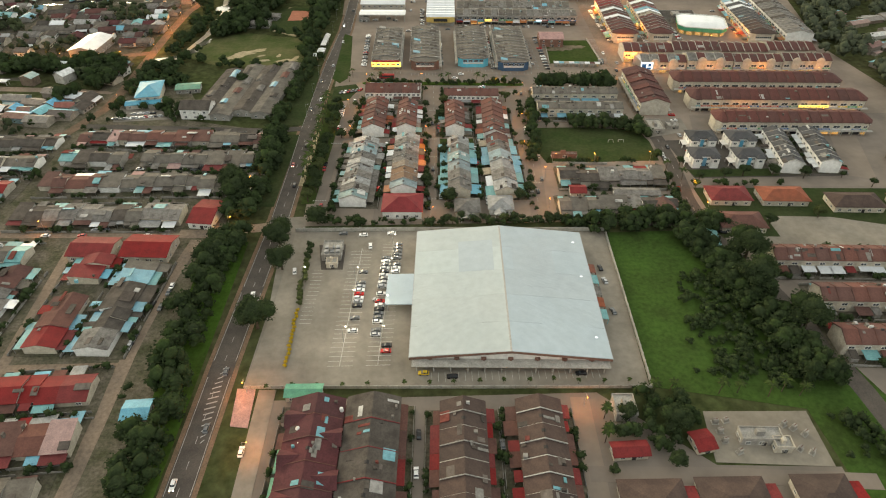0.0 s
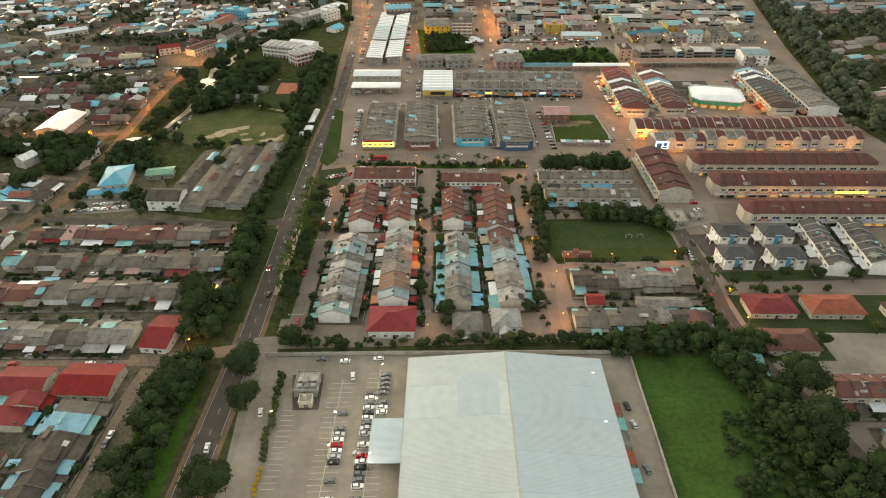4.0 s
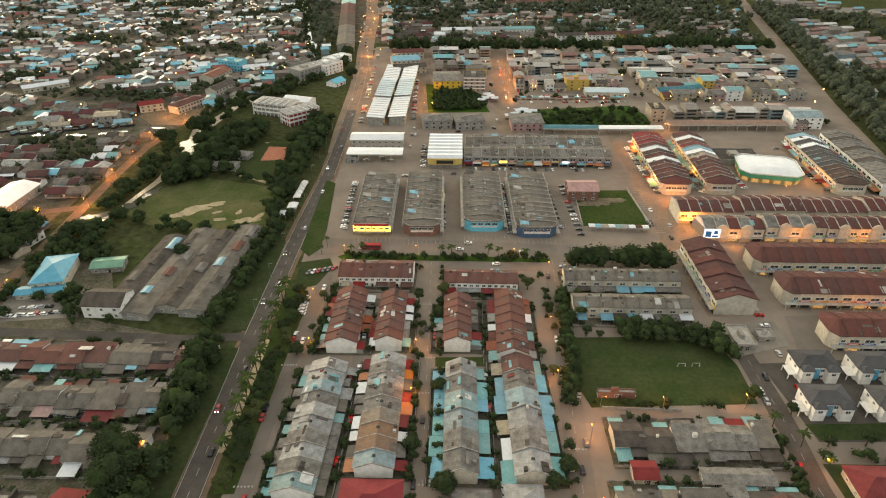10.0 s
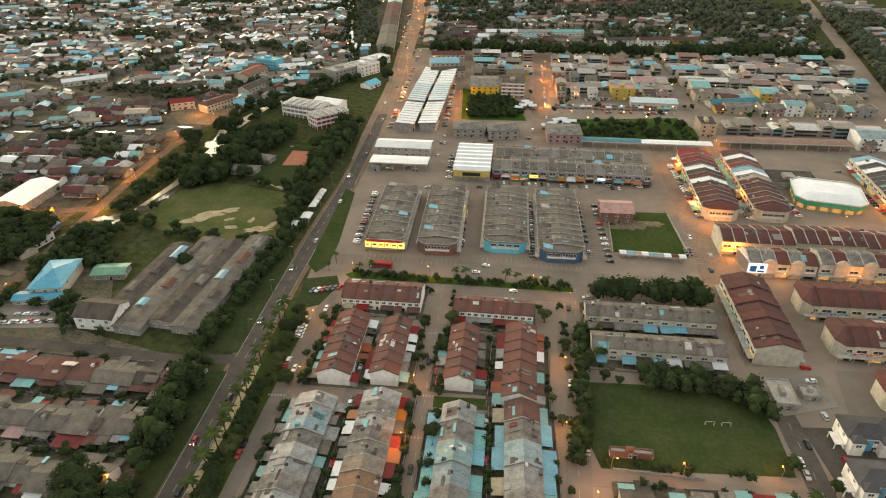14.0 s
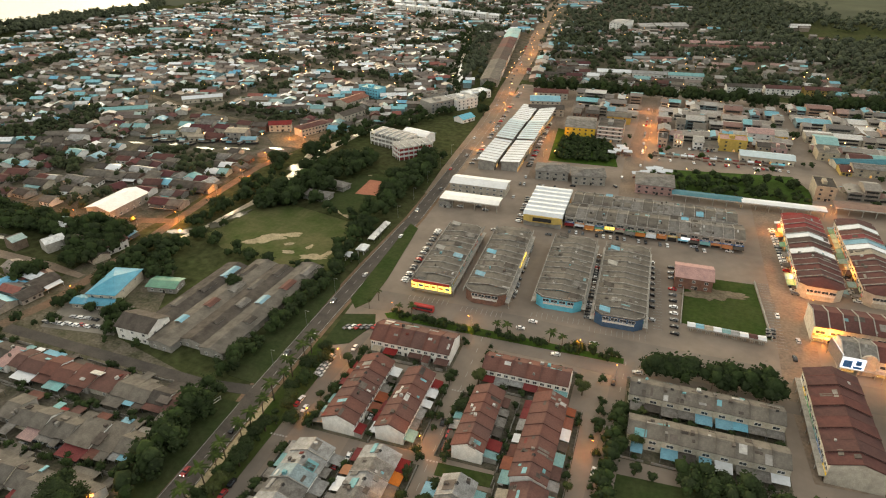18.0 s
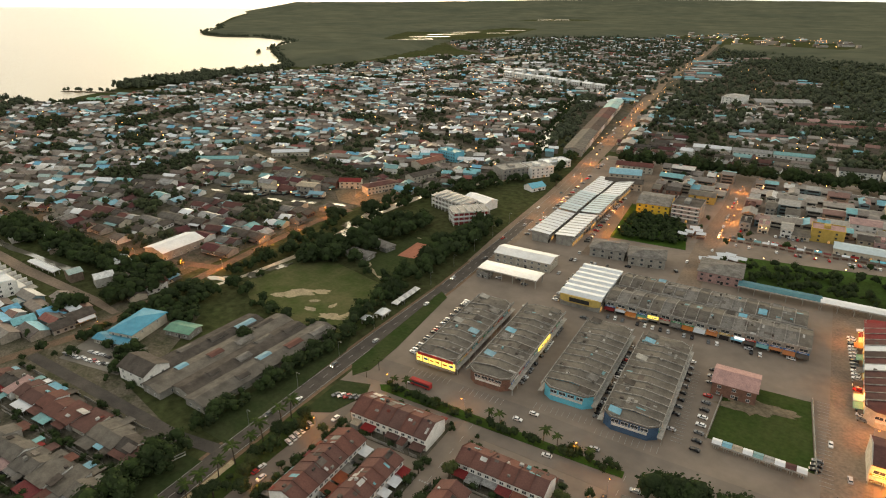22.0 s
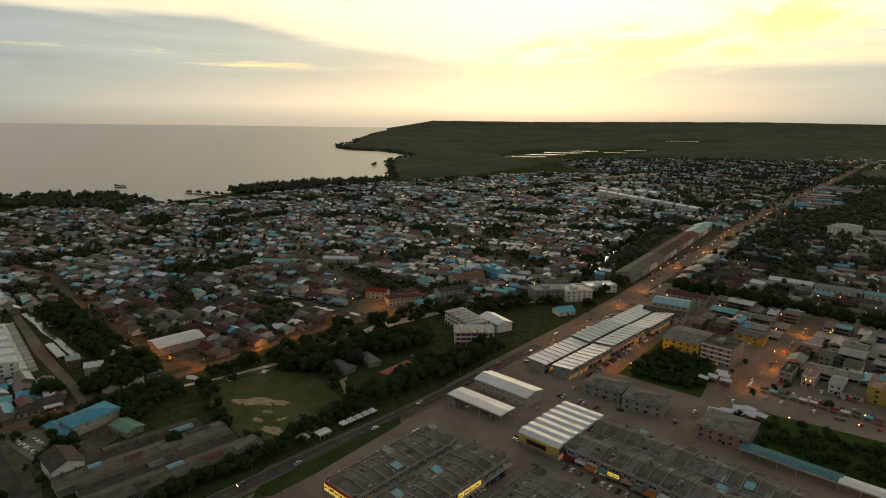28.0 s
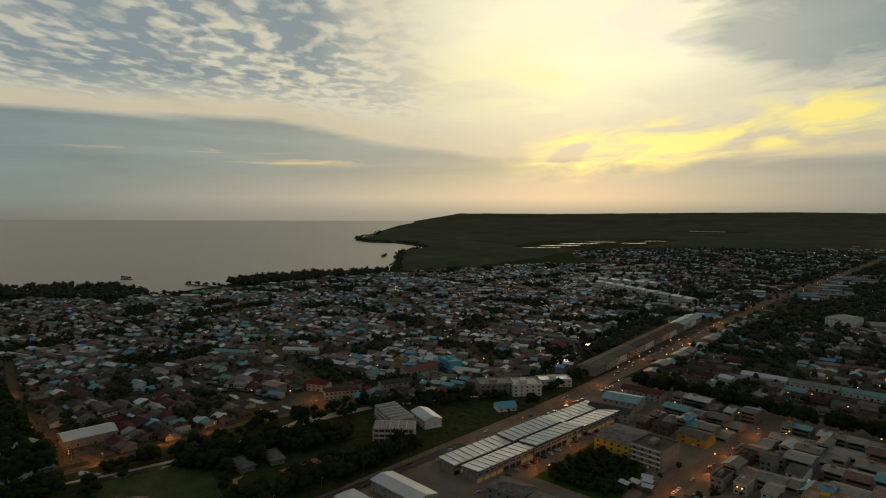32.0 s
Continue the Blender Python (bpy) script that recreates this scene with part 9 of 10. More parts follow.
BARRED = [[(-540, 1450), (-405, 1464), (-385, 1350), (-505, 1330)], [(-481, 896), (-444, 935), (-395, 880), (-430, 845)], [(-366, 606), (-180, 606), (-178, 625), (-184, 706), (-250, 706), (-366, 646)], [(-432, 400), (-284, 386), (-240, 424), (-240, 456), (-432, 464)]]


def scatter(mass, ring, n, lo, hi, protos=(0, 1, 2), keep=2.0, tall=1.2, wild=False):
    xs, ys = [p[0] for p in ring], [p[1] for p in ring]
    made, tries = 0, 0
    while made < n and tries < n * 12:
        tries += 1
        x, y = wood_r.uniform(min(xs), max(xs)), wood_r.uniform(min(ys), max(ys))
        if inside(x, y, ring) and not any(inside(x, y, b) for b in BARRED) and (not wild or woodland(x, y)) and (keep < 0 or is_free(x, y, keep)):
            size = wood_r.uniform(lo, hi)
            mass.put(LUMPS[wood_r.choice(protos)], x, y, size, size * tall * wood_r.uniform(0.8, 1.2), wood_r.uniform(0, 6.28))
            made += 1


def along(mass, points, spread, n, lo, hi, protos=(0, 1, 2), tall=1.2, keep=1.0):
    for _ in range(n):
        i = wood_r.randrange(len(points) - 1)
        u = wood_r.random()
        x = points[i][0] * (1 - u) + points[i + 1][0] * u + wood_r.uniform(-spread, spread)
        y = points[i][1] * (1 - u) + points[i + 1][1] * u + wood_r.uniform(-spread, spread)
        if keep < 0 or is_free(x, y, keep):
            size = wood_r.uniform(lo, hi)
            mass.put(LUMPS[wood_r.choice(protos)], x, y, size, size * tall * wood_r.uniform(0.8, 1.2), wood_r.uniform(0, 6.28))


near_woods, village_woods = Mass(), Mass()
along(near_woods, [(-196, 430), (-190, 480), (-184, 540), (-186, 610), (-176, 690), (-140, 750), (-112, 790)], 14, 230, 5, 9.5, keep=0)
along(near_woods, [(-180, 555), (-150, 560), (-150, 600), (-140, 640)], 18, 120, 7, 13)
along(near_woods, [(-90, 545), (-86, 600), (-84, 660)], 8, 70, 7, 12)
along(near_woods, [(-84, 455), (-90, 500), (-86, 530)], 5, 34, 4, 9)
along(near_woods, [(-96, 372), (-92, 420), (-86, 455)], 6, 90, 3.5, 8)
along(near_woods, [(-93, 60), (-96, 120), (-97, 180), (-98, 230), (-96, 248)], 7, 190, 4, 10)
along(near_woods, [(-97, 266), (-94, 300), (-92, 340), (-94, 362)], 9, 120, 5, 11)
along(near_woods, [(-61, 286), (-59, 330), (-56, 380), (-52, 402)], 4, 70, 3, 6)
along(near_woods, [(-58, 264), (0, 261.5), (60, 262), (84, 258)], 2.5, 84, 2.2, 5.0, keep=-1)
along(near_woods, [(-38, 437), (20, 434.5), (72, 431.5)], 2.2, 70, 2.2, 4.5, keep=-1)
along(near_woods, [(84, 425), (118, 426), (136, 424)], 3.5, 40, 6, 11, keep=-1)
along(near_woods, [(66, 320), (69, 350), (73, 385), (78, 412)], 2.5, 60, 4, 7, keep=-1)
along(near_woods, [(100, 366), (122, 364), (138, 358), (142, 350)], 4.5, 60, 4, 9, keep=0)
along(near_woods, [(142, 350), (143, 335), (141, 324)], 2.5, 24, 3, 6, keep=0)
along(near_woods, [(70, 324), (92, 321), (118, 320), (138, 321)], 1.2, 12, 2.2, 4.5, keep=-1)
along(near_woods, [(139, 312), (137, 285), (136, 262)], 1.8, 34, 2.5, 5, keep=-1)
along(near_woods, [(149, 294), (175, 293), (205, 292)], 1.5, 12, 2.5, 5, keep=-1)
along(near_woods, [(88, 256), (120, 258), (150, 255)], 5, 80, 4, 9, keep=-1)
scatter(near_woods, [(126, 246), (150, 250), (166, 190), (160, 150), (146, 150), (138, 190)], 190, 4, 10)
scatter(near_woods, [(104, 160), (146, 150), (146, 215), (118, 225)], 260, 2.0, 4.5, (0, 1), tall=0.9)
scatter(near_woods, [(142, 140), (175, 140), (168, 100), (145, 100)], 40, 2, 5)
scatter(near_woods, [(60, 150), (98, 150), (96, 124), (62, 126)], 40, 2.5, 6)
scatter(near_woods, [(6, 686), (4, 748), (50, 736), (58, 686)], 230, 2.4, 6.0)
scatter(near_woods, [(96, 641), (186, 637), (192, 668), (184, 692), (100, 684)], 90, 2.5, 7)
scatter(near_woods, [(-250, 405), (-215, 440), (-225, 478), (-330, 484), (-420, 494), (-420, 464), (-330, 458)], 260, 5, 11, keep=0)
scatter(village_woods, [(-760, 520), (-440, 505), (-300, 500), (-345, 600), (-470, 760), (-760, 840)], 420, 3.5, 7.5, (3, 2, 2), keep=0)
scatter(village_woods, KAMPUNG, 2300, 3.0, 7.5, (3, 3, 2), keep=-1)
for x, y in GROVES:
    for _ in range(3):
        size = wood_r.uniform(4.5, 9)
        village_woods.put(LUMPS[wood_r.choice((2, 2, 3))], x + wood_r.uniform(-6, 6), y + wood_r.uniform(-6, 6), size, size * wood_r.uniform(0.9, 1.3), wood_r.uniform(0, 6.28))
scatter(near_woods, SOUTHWEST, 160, 3, 6, keep=0)
scatter(village_woods, [(-50, 950), (410, 945), (470, 1150), (300, 1400), (-70, 1400)], 520, 4, 8.5, (2, 2, 3), keep=0)
along(near_woods, [(-40, 903), (66, 905), (200, 903), (420, 902)], 3.5, 120, 10, 15, (0, 1), keep=-1)
for _ in range(150):
    tx, ty, size = wood_r.uniform(5, 390), wood_r.uniform(640, 900), wood_r.uniform(3, 7)
    if is_free(tx, ty, 0.5):
        near_woods.put(LUMPS[2], tx, ty, size, size * 1.2, wood_r.uniform(0, 6.28))
along(near_woods, [(-90, 820), (-92, 900), (-100, 1000)], 6, 40, 6, 10, keep=0)
for x, y, length, v, ang in SHRUBS:
    c, s = math.cos(radians(ang)), math.sin(radians(ang))
    for _ in range(int(length / 7)):
        u = wood_r.uniform(-length / 2, length / 2)
        size = wood_r.uniform(1.6, 4.2)
        near_woods.put(LUMPS[wood_r.choice((1, 2))], x + c * u - s * v, y + s * u + c * v, size, size * 1.1, wood_r.uniform(0, 6.28))
along(near_woods, CREEK, 11, 230, 4, 7, (1, 2), keep=0)
along(near_woods, [(-182, 492), (-172, 532), (-150, 548), (-100, 534), (-80, 484), (-88, 464), (-118, 464), (-162, 474), (-182, 492)], 5, 70, 3.5, 8, keep=0)
for lane in ([(12.8, 268), (14, 345)], [(13.5, 355), (15, 425)], [(2.2, 268), (4, 425)], [(58, 268), (64, 330), (66, 420)], [(-48.5, 268), (-46, 345)], [(-43, 352), (-39, 405)]):
    along(near_woods, lane, 1.4, 22, 2.0, 4.6, (0, 1), keep=-1)
along(near_woods, [(-206, 400), (-170, 400), (-158, 385)], 5, 40, 3.5, 7, keep=0)
along(near_woods, [(-214, 400), (-200, 440), (-180, 440), (-160, 436)], 6, 36, 4, 8, keep=0)
along(near_woods, [(-226, 372), (-200, 374), (-168, 374)], 3, 24, 3, 6, keep=0)
along(near_woods, CREEK[8:], 4, 90, 3.5, 6.5, (1, 2), keep=-1)
village_woods.finish("garden_trees", GARDEN_LEAF, "small garden trees between the village houses", "trees")
near_woods.finish("woodland", WOODS, "dense dark green trees and bushes", "trees")

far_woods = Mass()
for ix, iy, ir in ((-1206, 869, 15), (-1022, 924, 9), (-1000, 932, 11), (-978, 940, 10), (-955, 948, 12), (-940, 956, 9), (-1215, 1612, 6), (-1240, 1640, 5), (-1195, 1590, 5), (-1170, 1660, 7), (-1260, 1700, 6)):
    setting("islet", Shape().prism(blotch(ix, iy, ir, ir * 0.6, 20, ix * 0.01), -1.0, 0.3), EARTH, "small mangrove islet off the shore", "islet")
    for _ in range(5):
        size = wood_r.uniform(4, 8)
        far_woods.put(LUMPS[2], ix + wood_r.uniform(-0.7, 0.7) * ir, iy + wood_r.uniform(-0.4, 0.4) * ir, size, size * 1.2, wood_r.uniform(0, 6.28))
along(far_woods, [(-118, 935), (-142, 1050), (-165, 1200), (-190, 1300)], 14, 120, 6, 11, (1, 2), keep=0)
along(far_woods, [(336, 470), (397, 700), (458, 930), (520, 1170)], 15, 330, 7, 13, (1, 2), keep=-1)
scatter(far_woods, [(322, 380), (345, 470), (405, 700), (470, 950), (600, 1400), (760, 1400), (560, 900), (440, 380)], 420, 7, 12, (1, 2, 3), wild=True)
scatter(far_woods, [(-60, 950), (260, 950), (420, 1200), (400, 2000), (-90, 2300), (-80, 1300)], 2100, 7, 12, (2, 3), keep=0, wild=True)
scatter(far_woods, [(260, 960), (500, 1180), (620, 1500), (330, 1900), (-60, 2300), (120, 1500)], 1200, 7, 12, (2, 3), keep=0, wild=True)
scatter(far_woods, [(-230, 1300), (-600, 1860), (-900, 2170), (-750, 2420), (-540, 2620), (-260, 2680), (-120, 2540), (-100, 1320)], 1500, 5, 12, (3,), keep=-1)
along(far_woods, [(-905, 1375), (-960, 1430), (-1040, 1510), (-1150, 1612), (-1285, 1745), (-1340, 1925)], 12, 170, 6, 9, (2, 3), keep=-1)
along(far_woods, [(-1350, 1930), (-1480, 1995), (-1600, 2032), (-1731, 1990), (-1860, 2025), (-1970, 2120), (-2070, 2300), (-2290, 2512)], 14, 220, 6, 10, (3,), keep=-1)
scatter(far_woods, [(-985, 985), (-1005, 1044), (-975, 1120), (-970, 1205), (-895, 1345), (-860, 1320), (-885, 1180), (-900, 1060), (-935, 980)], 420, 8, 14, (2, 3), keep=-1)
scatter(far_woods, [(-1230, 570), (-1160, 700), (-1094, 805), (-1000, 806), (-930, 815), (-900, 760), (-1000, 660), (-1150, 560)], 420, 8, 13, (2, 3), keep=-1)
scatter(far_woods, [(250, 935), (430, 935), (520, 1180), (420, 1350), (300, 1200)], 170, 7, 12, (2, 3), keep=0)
far_woods.finish("forest", FAR_WOODS, "far forest and mangrove, leaf colour paled for haze", "forest")

for x, y, k, sz in ((-70, 247, 5, 1.0), (-66, 228, 5, 0.8), (-70, 190, 5, 1.05), (-98, 286, 5, 1.1), (-103, 296, 5, 1.0), (88, 426, 5, 0.75), (-54, 264, 3, 1.3), (14, 282, 3, 1.0), (-96, 236, 5, 0.8), (152, 228, 5, 1.2), (146, 205, 5, 1.2), (158, 182, 5, 1.1),
                     (-178, 630, 5, 1.0), (-168, 600, 5, 0.9), (-90, 570, 5, 1.0), (-96, 600, 5, 1.0), (-200, 612, 5, 0.9), (-74, 790, 5, 0.8), (88, 135, 5, 0.7), (-128, 437, 3, 1.0)):
    tree(x, y, k, LEAF, sz, "large spreading tree with dense dark crown")
for i in range(26):
    tree(-60 + 0.14 * i * 1.0 + rnd.uniform(-2, 2), 284 + i * 4.6, None, None, 0.7, group="hedge trees")
for i in range(20):
    tree(-55 + rnd.uniform(-1, 1), 245 - i * 2.2, 4, LEAF_OLIVE if i > 5 else LEAF, 0.62, "clipped shrub in the car park median", "median shrubs")
for i in range(16):
    t = thing("flowering_shrub", -55 + rnd.uniform(-0.4, 0.4), 200 - i * 2.1, rnd.uniform(0, 360), 0, "yellow flowering shrub in the median", "shrub", "yellow shrubs")
    part("foliage", cached("ysh", lambda: leaf_mass(random.Random(3), [(0, 0, 0.7, 0.8)], 60, 0.3).mesh("foliage", YELLOW_LEAF)), None, t)
for i in range(16):
    tree(rnd.uniform(9, 66), 263 + rnd.uniform(-2, 2), rnd.choice((2, 4)), None, 0.8, group="boundary trees")
for x, y in ((11.5, 300), (12, 330), (2, 343), (3, 322), (2, 300), (12, 283), (31, 283), (52, 283), (58, 290), (61, 340), (58, 352), (3, 395), (15, 398), (13, 380), (-44, 396), (-46, 372), (-50, 355), (58, 404), (56, 412), (80, 366), (80, 380), (82, 398), (86, 365), (98, 367), (110, 368), (120, 366),
             (72, 140), (62, 118), (84, 120), (150, 316), (156, 300), (182, 303), (200, 304), (216, 300), (238, 300), (205, 262), (176, 255), (158, 255), (250, 290), (170, 300)):
    tree(x, y, rnd.choice((0, 2, 3, 4)), None, 0.8)
for i in range(13):
    palm(-64.5 + 0.09 * i, 300 + i * 8.2 + rnd.uniform(-2, 2), rnd.uniform(1.15, 1.5))
for x, y in ((-35, 439), (-29, 439), (14, 437), (20, 436), (40, 435), (46, 435), (60, 433), (100, 424), (110, 422), (128, 422), (131, 420), (85, 150), (92, 152), (110, 150), (117, 150), (128, 148), (134, 150), (140, 148), (64, 140), (62, 130), (88, 138), (140, 310), (146, 300), (150, 290), (-52, 440), (-50, 448)):
    palm(x, y, rnd.uniform(0.8, 1.1))
for i in range(16):
    palm(-60 + i * 9.5 + (4 if i > 4 else 0), 157 if i < 12 else 156, 0.42)


for gx, gy in ((116.7, 344.5), (122.8, 344.5)):
    t = thing("goal_frame", gx, gy, -3, 0.06, "small white goal frame on the playing field", "goal", "goal frames")
    part("crossbar", cached("gbar", lambda: Shape().box(-1.6, 1.6, -0.06, 0.06, 1.9, 2.02).mesh("crossbar", BAY_PAINT)), None, t)
    for px in (-1.6, 1.6):
        part("post", cached("gpost", lambda: Shape().box(-0.06, 0.06, -0.06, 0.06, 0, 1.9).box(-0.04, 0.04, 0.06, 1.2, 0, 0.08).mesh("post", BAY_PAINT)), None, t, at=pose(px, 0, 0))


# ---- vehicles ----
CAR_PAINT = [mat("car_" + nme, c, c, 0.25, 1.0, 0.02, stain=0.03, vary=0.05) for nme, c in (("white", (0.75, 0.75, 0.74)), ("silver", (0.42, 0.43, 0.44)), ("black", (0.02, 0.02, 0.022)), ("red", (0.4, 0.02, 0.02)), ("grey", (0.14, 0.145, 0.15)), ("blue", (0.05, 0.11, 0.26)), ("yellow", (0.6, 0.4, 0.03)))]


def car_meshes(m):
    body = Shape().extrude_x(-0.85, 0.85, [(-2.15, 0.35), (2.15, 0.35), (2.15, 0.75), (1.95, 0.9), (0.95, 0.98), (-1.75, 1.0), (-2.12, 0.9)])
    body.extrude_x(-0.66, 0.66, [(0.25, 1.42), (-1.25, 1.42), (-1.35, 1.36), (0.35, 1.36)])
    glass = Shape()
    lo, hi = [(0.8, 0.95), (-0.8, 0.95), (-0.8, -1.8), (0.8, -1.8)], [(0.66, 0.3), (-0.66, 0.3), (-0.66, -1.3), (0.66, -1.3)]
    glass.add([(x, y, 0.97) for x, y in lo] + [(x, y, 1.37) for x, y in hi], [(0, 1, 5, 4), (1, 2, 6, 5), (2, 3, 7, 6), (3, 0, 4, 7)])
    return body.mesh("body", m), glass.mesh("glazing", GLASS)


def wheel_mesh():
    s = Shape()
    for px in (-0.78, 0.78):
        for py in (-1.35, 1.35):
            s.extrude_x(px - 0.1, px + 0.1, [(py + math.cos(0.628 * i) * 0.31, 0.31 + math.sin(0.628 * i) * 0.31) for i in range(10)])
    return s.mesh("running_gear", RUBBER)


far_cars = []


def join_far_cars():
    """The cars of the distant town as one mesh."""
    verts, faces, which, mats = [], [], [], []
    for x, y, z, ang, meshes in far_cars:
        m = pose(x, y, z, 0, 0, ang)
        for me in meshes:
            o = len(verts)
            verts.extend(tuple(m @ v.co) for v in me.vertices)
            for q in me.polygons:
                mat = me.materials[q.material_index]
                if mat not in mats:
                    mats.append(mat)
                faces.append(tuple(i + o for i in q.vertices))
                which.append(mats.index(mat))
    me = bpy.data.meshes.new("distant_cars")
    me.from_pydata(verts, [], faces)
    for mat in mats:
        me.materials.append(mat)
    me.polygons.foreach_set("material_index", which)
    tagged(new("distant_cars", me), "small white, silver and dark cars in distant town streets", "cars", kind="stuff")


def car(x, y, ang, colour=None, size=1.0, group="parked cars", z=0.1, lights=False):
    colour = rnd.choice((0, 0, 1, 1, 2, 2, 2, 3, 4, 4, 4)) if colour is None else colour
    words = ("white", "silver", "black", "red", "dark grey", "blue", "yellow")[colour]
    body, glass = cached(("car", colour), lambda: car_meshes(CAR_PAINT[colour]))
    if y > 610:
        far_cars.append((x, y, z, ang, (body, glass, cached("gear", wheel_mesh))))
        return
    where = " on the main road" if "main road" in group else " standing on the asphalt"
    t = thing("car", x, y, ang, z, words + " car with dark windows" + where, "car", group)
    b = part("body", body, None, t)
    part("glazing", glass, None, t)
    if y < 300:
        for px in (-0.78, 0.78):
            for py in (-1.35, 1.35):
                part("wheel", cached("wheel", lambda: Shape().extrude_x(-0.1, 0.1, [(math.cos(0.628 * i) * 0.31, math.sin(0.628 * i) * 0.31) for i in range(10)]).mesh("wheel", RUBBER)), None, t, at=pose(px, py, 0.31))
    else:
        tagged(part("running_gear", cached("gear", wheel_mesh), None, t), kind="stuff")
    if lights:
        part("headlight", cached("headl", lambda: Shape().box(-0.75, -0.45, 2.13, 2.2, 0.6, 0.78).box(0.45, 0.75, 2.13, 2.2, 0.6, 0.78).mesh("headlight", LAMP_WHITE)), None, t, "glowing headlights")


bay = random.Random(4)
for i in range(11):
    car(-200 + i * 2.8, 384 + i * 0.3 + bay.uniform(-0.6, 0.6), bay.choice((80, 262)), None, 1, "cars in the hall yard", 0.12)
for i in range(31):
    y = 169.3 + i * 2.5
    turn = 90 if bay.random() < 0.5 else -90
    if (186 < y < 196 or 201 < y < 226) and bay.random() < 0.75:
        car(line_a(y) + 2.6, y, turn, None if y > 190 else 0)
    if 207 < y < 238 and bay.random() < 0.85:
        car(line_b(y) - 2.5, y, turn)
    if (216 < y < 247) and bay.random() < 0.85:
        car(line_b(y) + 2.6, y, turn)
    if 184 < y < 205 and bay.random() < 0.6:
        car(line_b(y) - 2.5, y, turn)
for y, c in ((175, 3), (178, 2)):
    car(line_b(y) + 2.6, y, 90, c)
for x, y, a, c in ((-21, 205, 60, 1), (-26, 244, 5, 0), (-60, 226, 8, 0), (-30, 253, 88, 0), (-16, 254, 92, 0), (-40, 254.5, 90, 4), (-76, 210, 4, 0), (-74, 196, 70, 0), (-1, 163, 88, 6), (10, 161, 90, 2), (60, 161, 92, 2), (81, 195, 10, 4), (82, 215, 10, 1), (82, 224, 5, 2)):
    car(x, y, a, c)
for i, (y, side) in enumerate(((98, 1), (118, -1), (140, 1), (166, 1), (255, -1), (300, 1), (322, -1), (345, 1), (395, -1), (410, 1), (441, -1), (470, 1), (520, 1), (560, -1), (600, 1), (640, -1), (675, 1), (720, -1), (770, 1), (830, -1))):
    k = next(j for j in range(len(MAIN) - 1) if MAIN[j][1] <= y <= MAIN[j + 1][1])
    u = (y - MAIN[k][1]) / (MAIN[k + 1][1] - MAIN[k][1])
    car(MAIN[k][0] * (1 - u) + MAIN[k + 1][0] * u + 2.2 * side, y, 0 if side > 0 else 180, None, 1.0, "cars on the main road", 0.12, side < 0)
for i in range(24):
    if bay.random() < 0.8:
        car(55.5, 462 + i * 2.9, 80, None, 1, "cars along the shops")
    if bay.random() < 0.85:
        car(85.5 if i % 2 else 96.5, 460 + i * 3.0, 80, None, 1, "cars along the shops")
    if bay.random() < 0.7:
        car(15.5, 468 + i * 2.7, 80, None, 1, "cars along the shops")
    if bay.random() < 0.6:
        car(-43.5, 470 + i * 2.8, 75, None, 1, "cars along the shops")
    if bay.random() < 0.85:
        car(158.5, 515 + i * 3.6, 78, None, 1, "cars along the brown shops")
    if bay.random() < 0.6:
        car(188.0, 516 + i * 3.6, 78, None, 1, "cars along the brown shops")
    if bay.random() < 0.6:
        car(218.5, 518 + i * 3.5, 95, None, 1, "cars along the brown shops")
    if bay.random() < 0.5:
        car(272.5, 518 + i * 3.5, 82, None, 1, "cars along the brown shops")
    if bay.random() < 0.6:
        car(36 + i * 4.2, 556.0 - 0.18 * i, 4, None, 1, "cars along the long grey shops")
    if bay.random() < 0.7:
        car(182 + i * 5.0, 441.5 - 0.22 * i, 3, None, 1, "cars along the stepped shops")
for i in range(6):
    car(-56 + i * 2.6, 421 + i * 0.8, 150, None, 1, "cars on the round verge", 0.14)
    car(-53.5, 385 + i * 2.7, 70, 0 if i < 4 else None, 1, "cars on the lane")
for x, y, a in ((10, 290, 0), (6, 315, 0), (7, 372, 180), (63, 290, 0), (73, 400, 0), (162, 352, 0), (160, 330, 180), (165, 372, 90), (166, 380, 88), (164, 388, 70), (150, 250, 80), (152, 470, 0), (146, 490, 180), (148, 455, 0), (-30, 446, 88), (25, 444, 268), (60, 441, 88), (100, 440, 268), (120, 437, 88), (140, 470, 90), (140.5, 473, 90), (141, 476, 90), (30, 451, 268), (80, 425, 90), (44, 428, 90),
                (160, 240, 0), (163, 228, 90), (167, 228, 90), (185, 208, 90), (192, 208, 90), (199, 209, 90), (172, 183, 90), (-178, 392, 90), (-182, 392, 88), (-186, 391.5, 92), (-190, 391, 90), (-160, 312, 88), (-140, 311, 88), (-4, 120, 0), (-3, 135, 0), (-5.5, 100, 180), (26, 130, 0), (-64, 130, 0), (75, 560, 90), (55, 560, 90), (110, 556, 90), (130, 556, 85)):
    car(x, y, a, None, 1, "street cars")

tr = random.Random(91)
for i in range(14):
    if tr.random() < 0.7:
        car(2.5, 562 + i * 3.0, tr.choice((80, 260)), None, 1, "cars at the supermarket", 0.14)
    if tr.random() < 0.5:
        car(-16 + i * 2.8, 625.5 + tr.uniform(-0.4, 0.4), tr.choice((0, 180)), None, 1, "cars behind the canopy", 0.14)
for x, y, a in ((-40, 574, 90), (-28, 578, 88), (-22, 573, 270), (-45, 590, 20), (-8, 600, 0), (-6, 640, 10), (30, 632, 90), (60, 640, 30), (64, 660, 0), (-10, 545, 90), (24, 548, 88), (50, 546, 272)):
    car(x, y, a, None, 1, "cars in the town centre", 0.14)
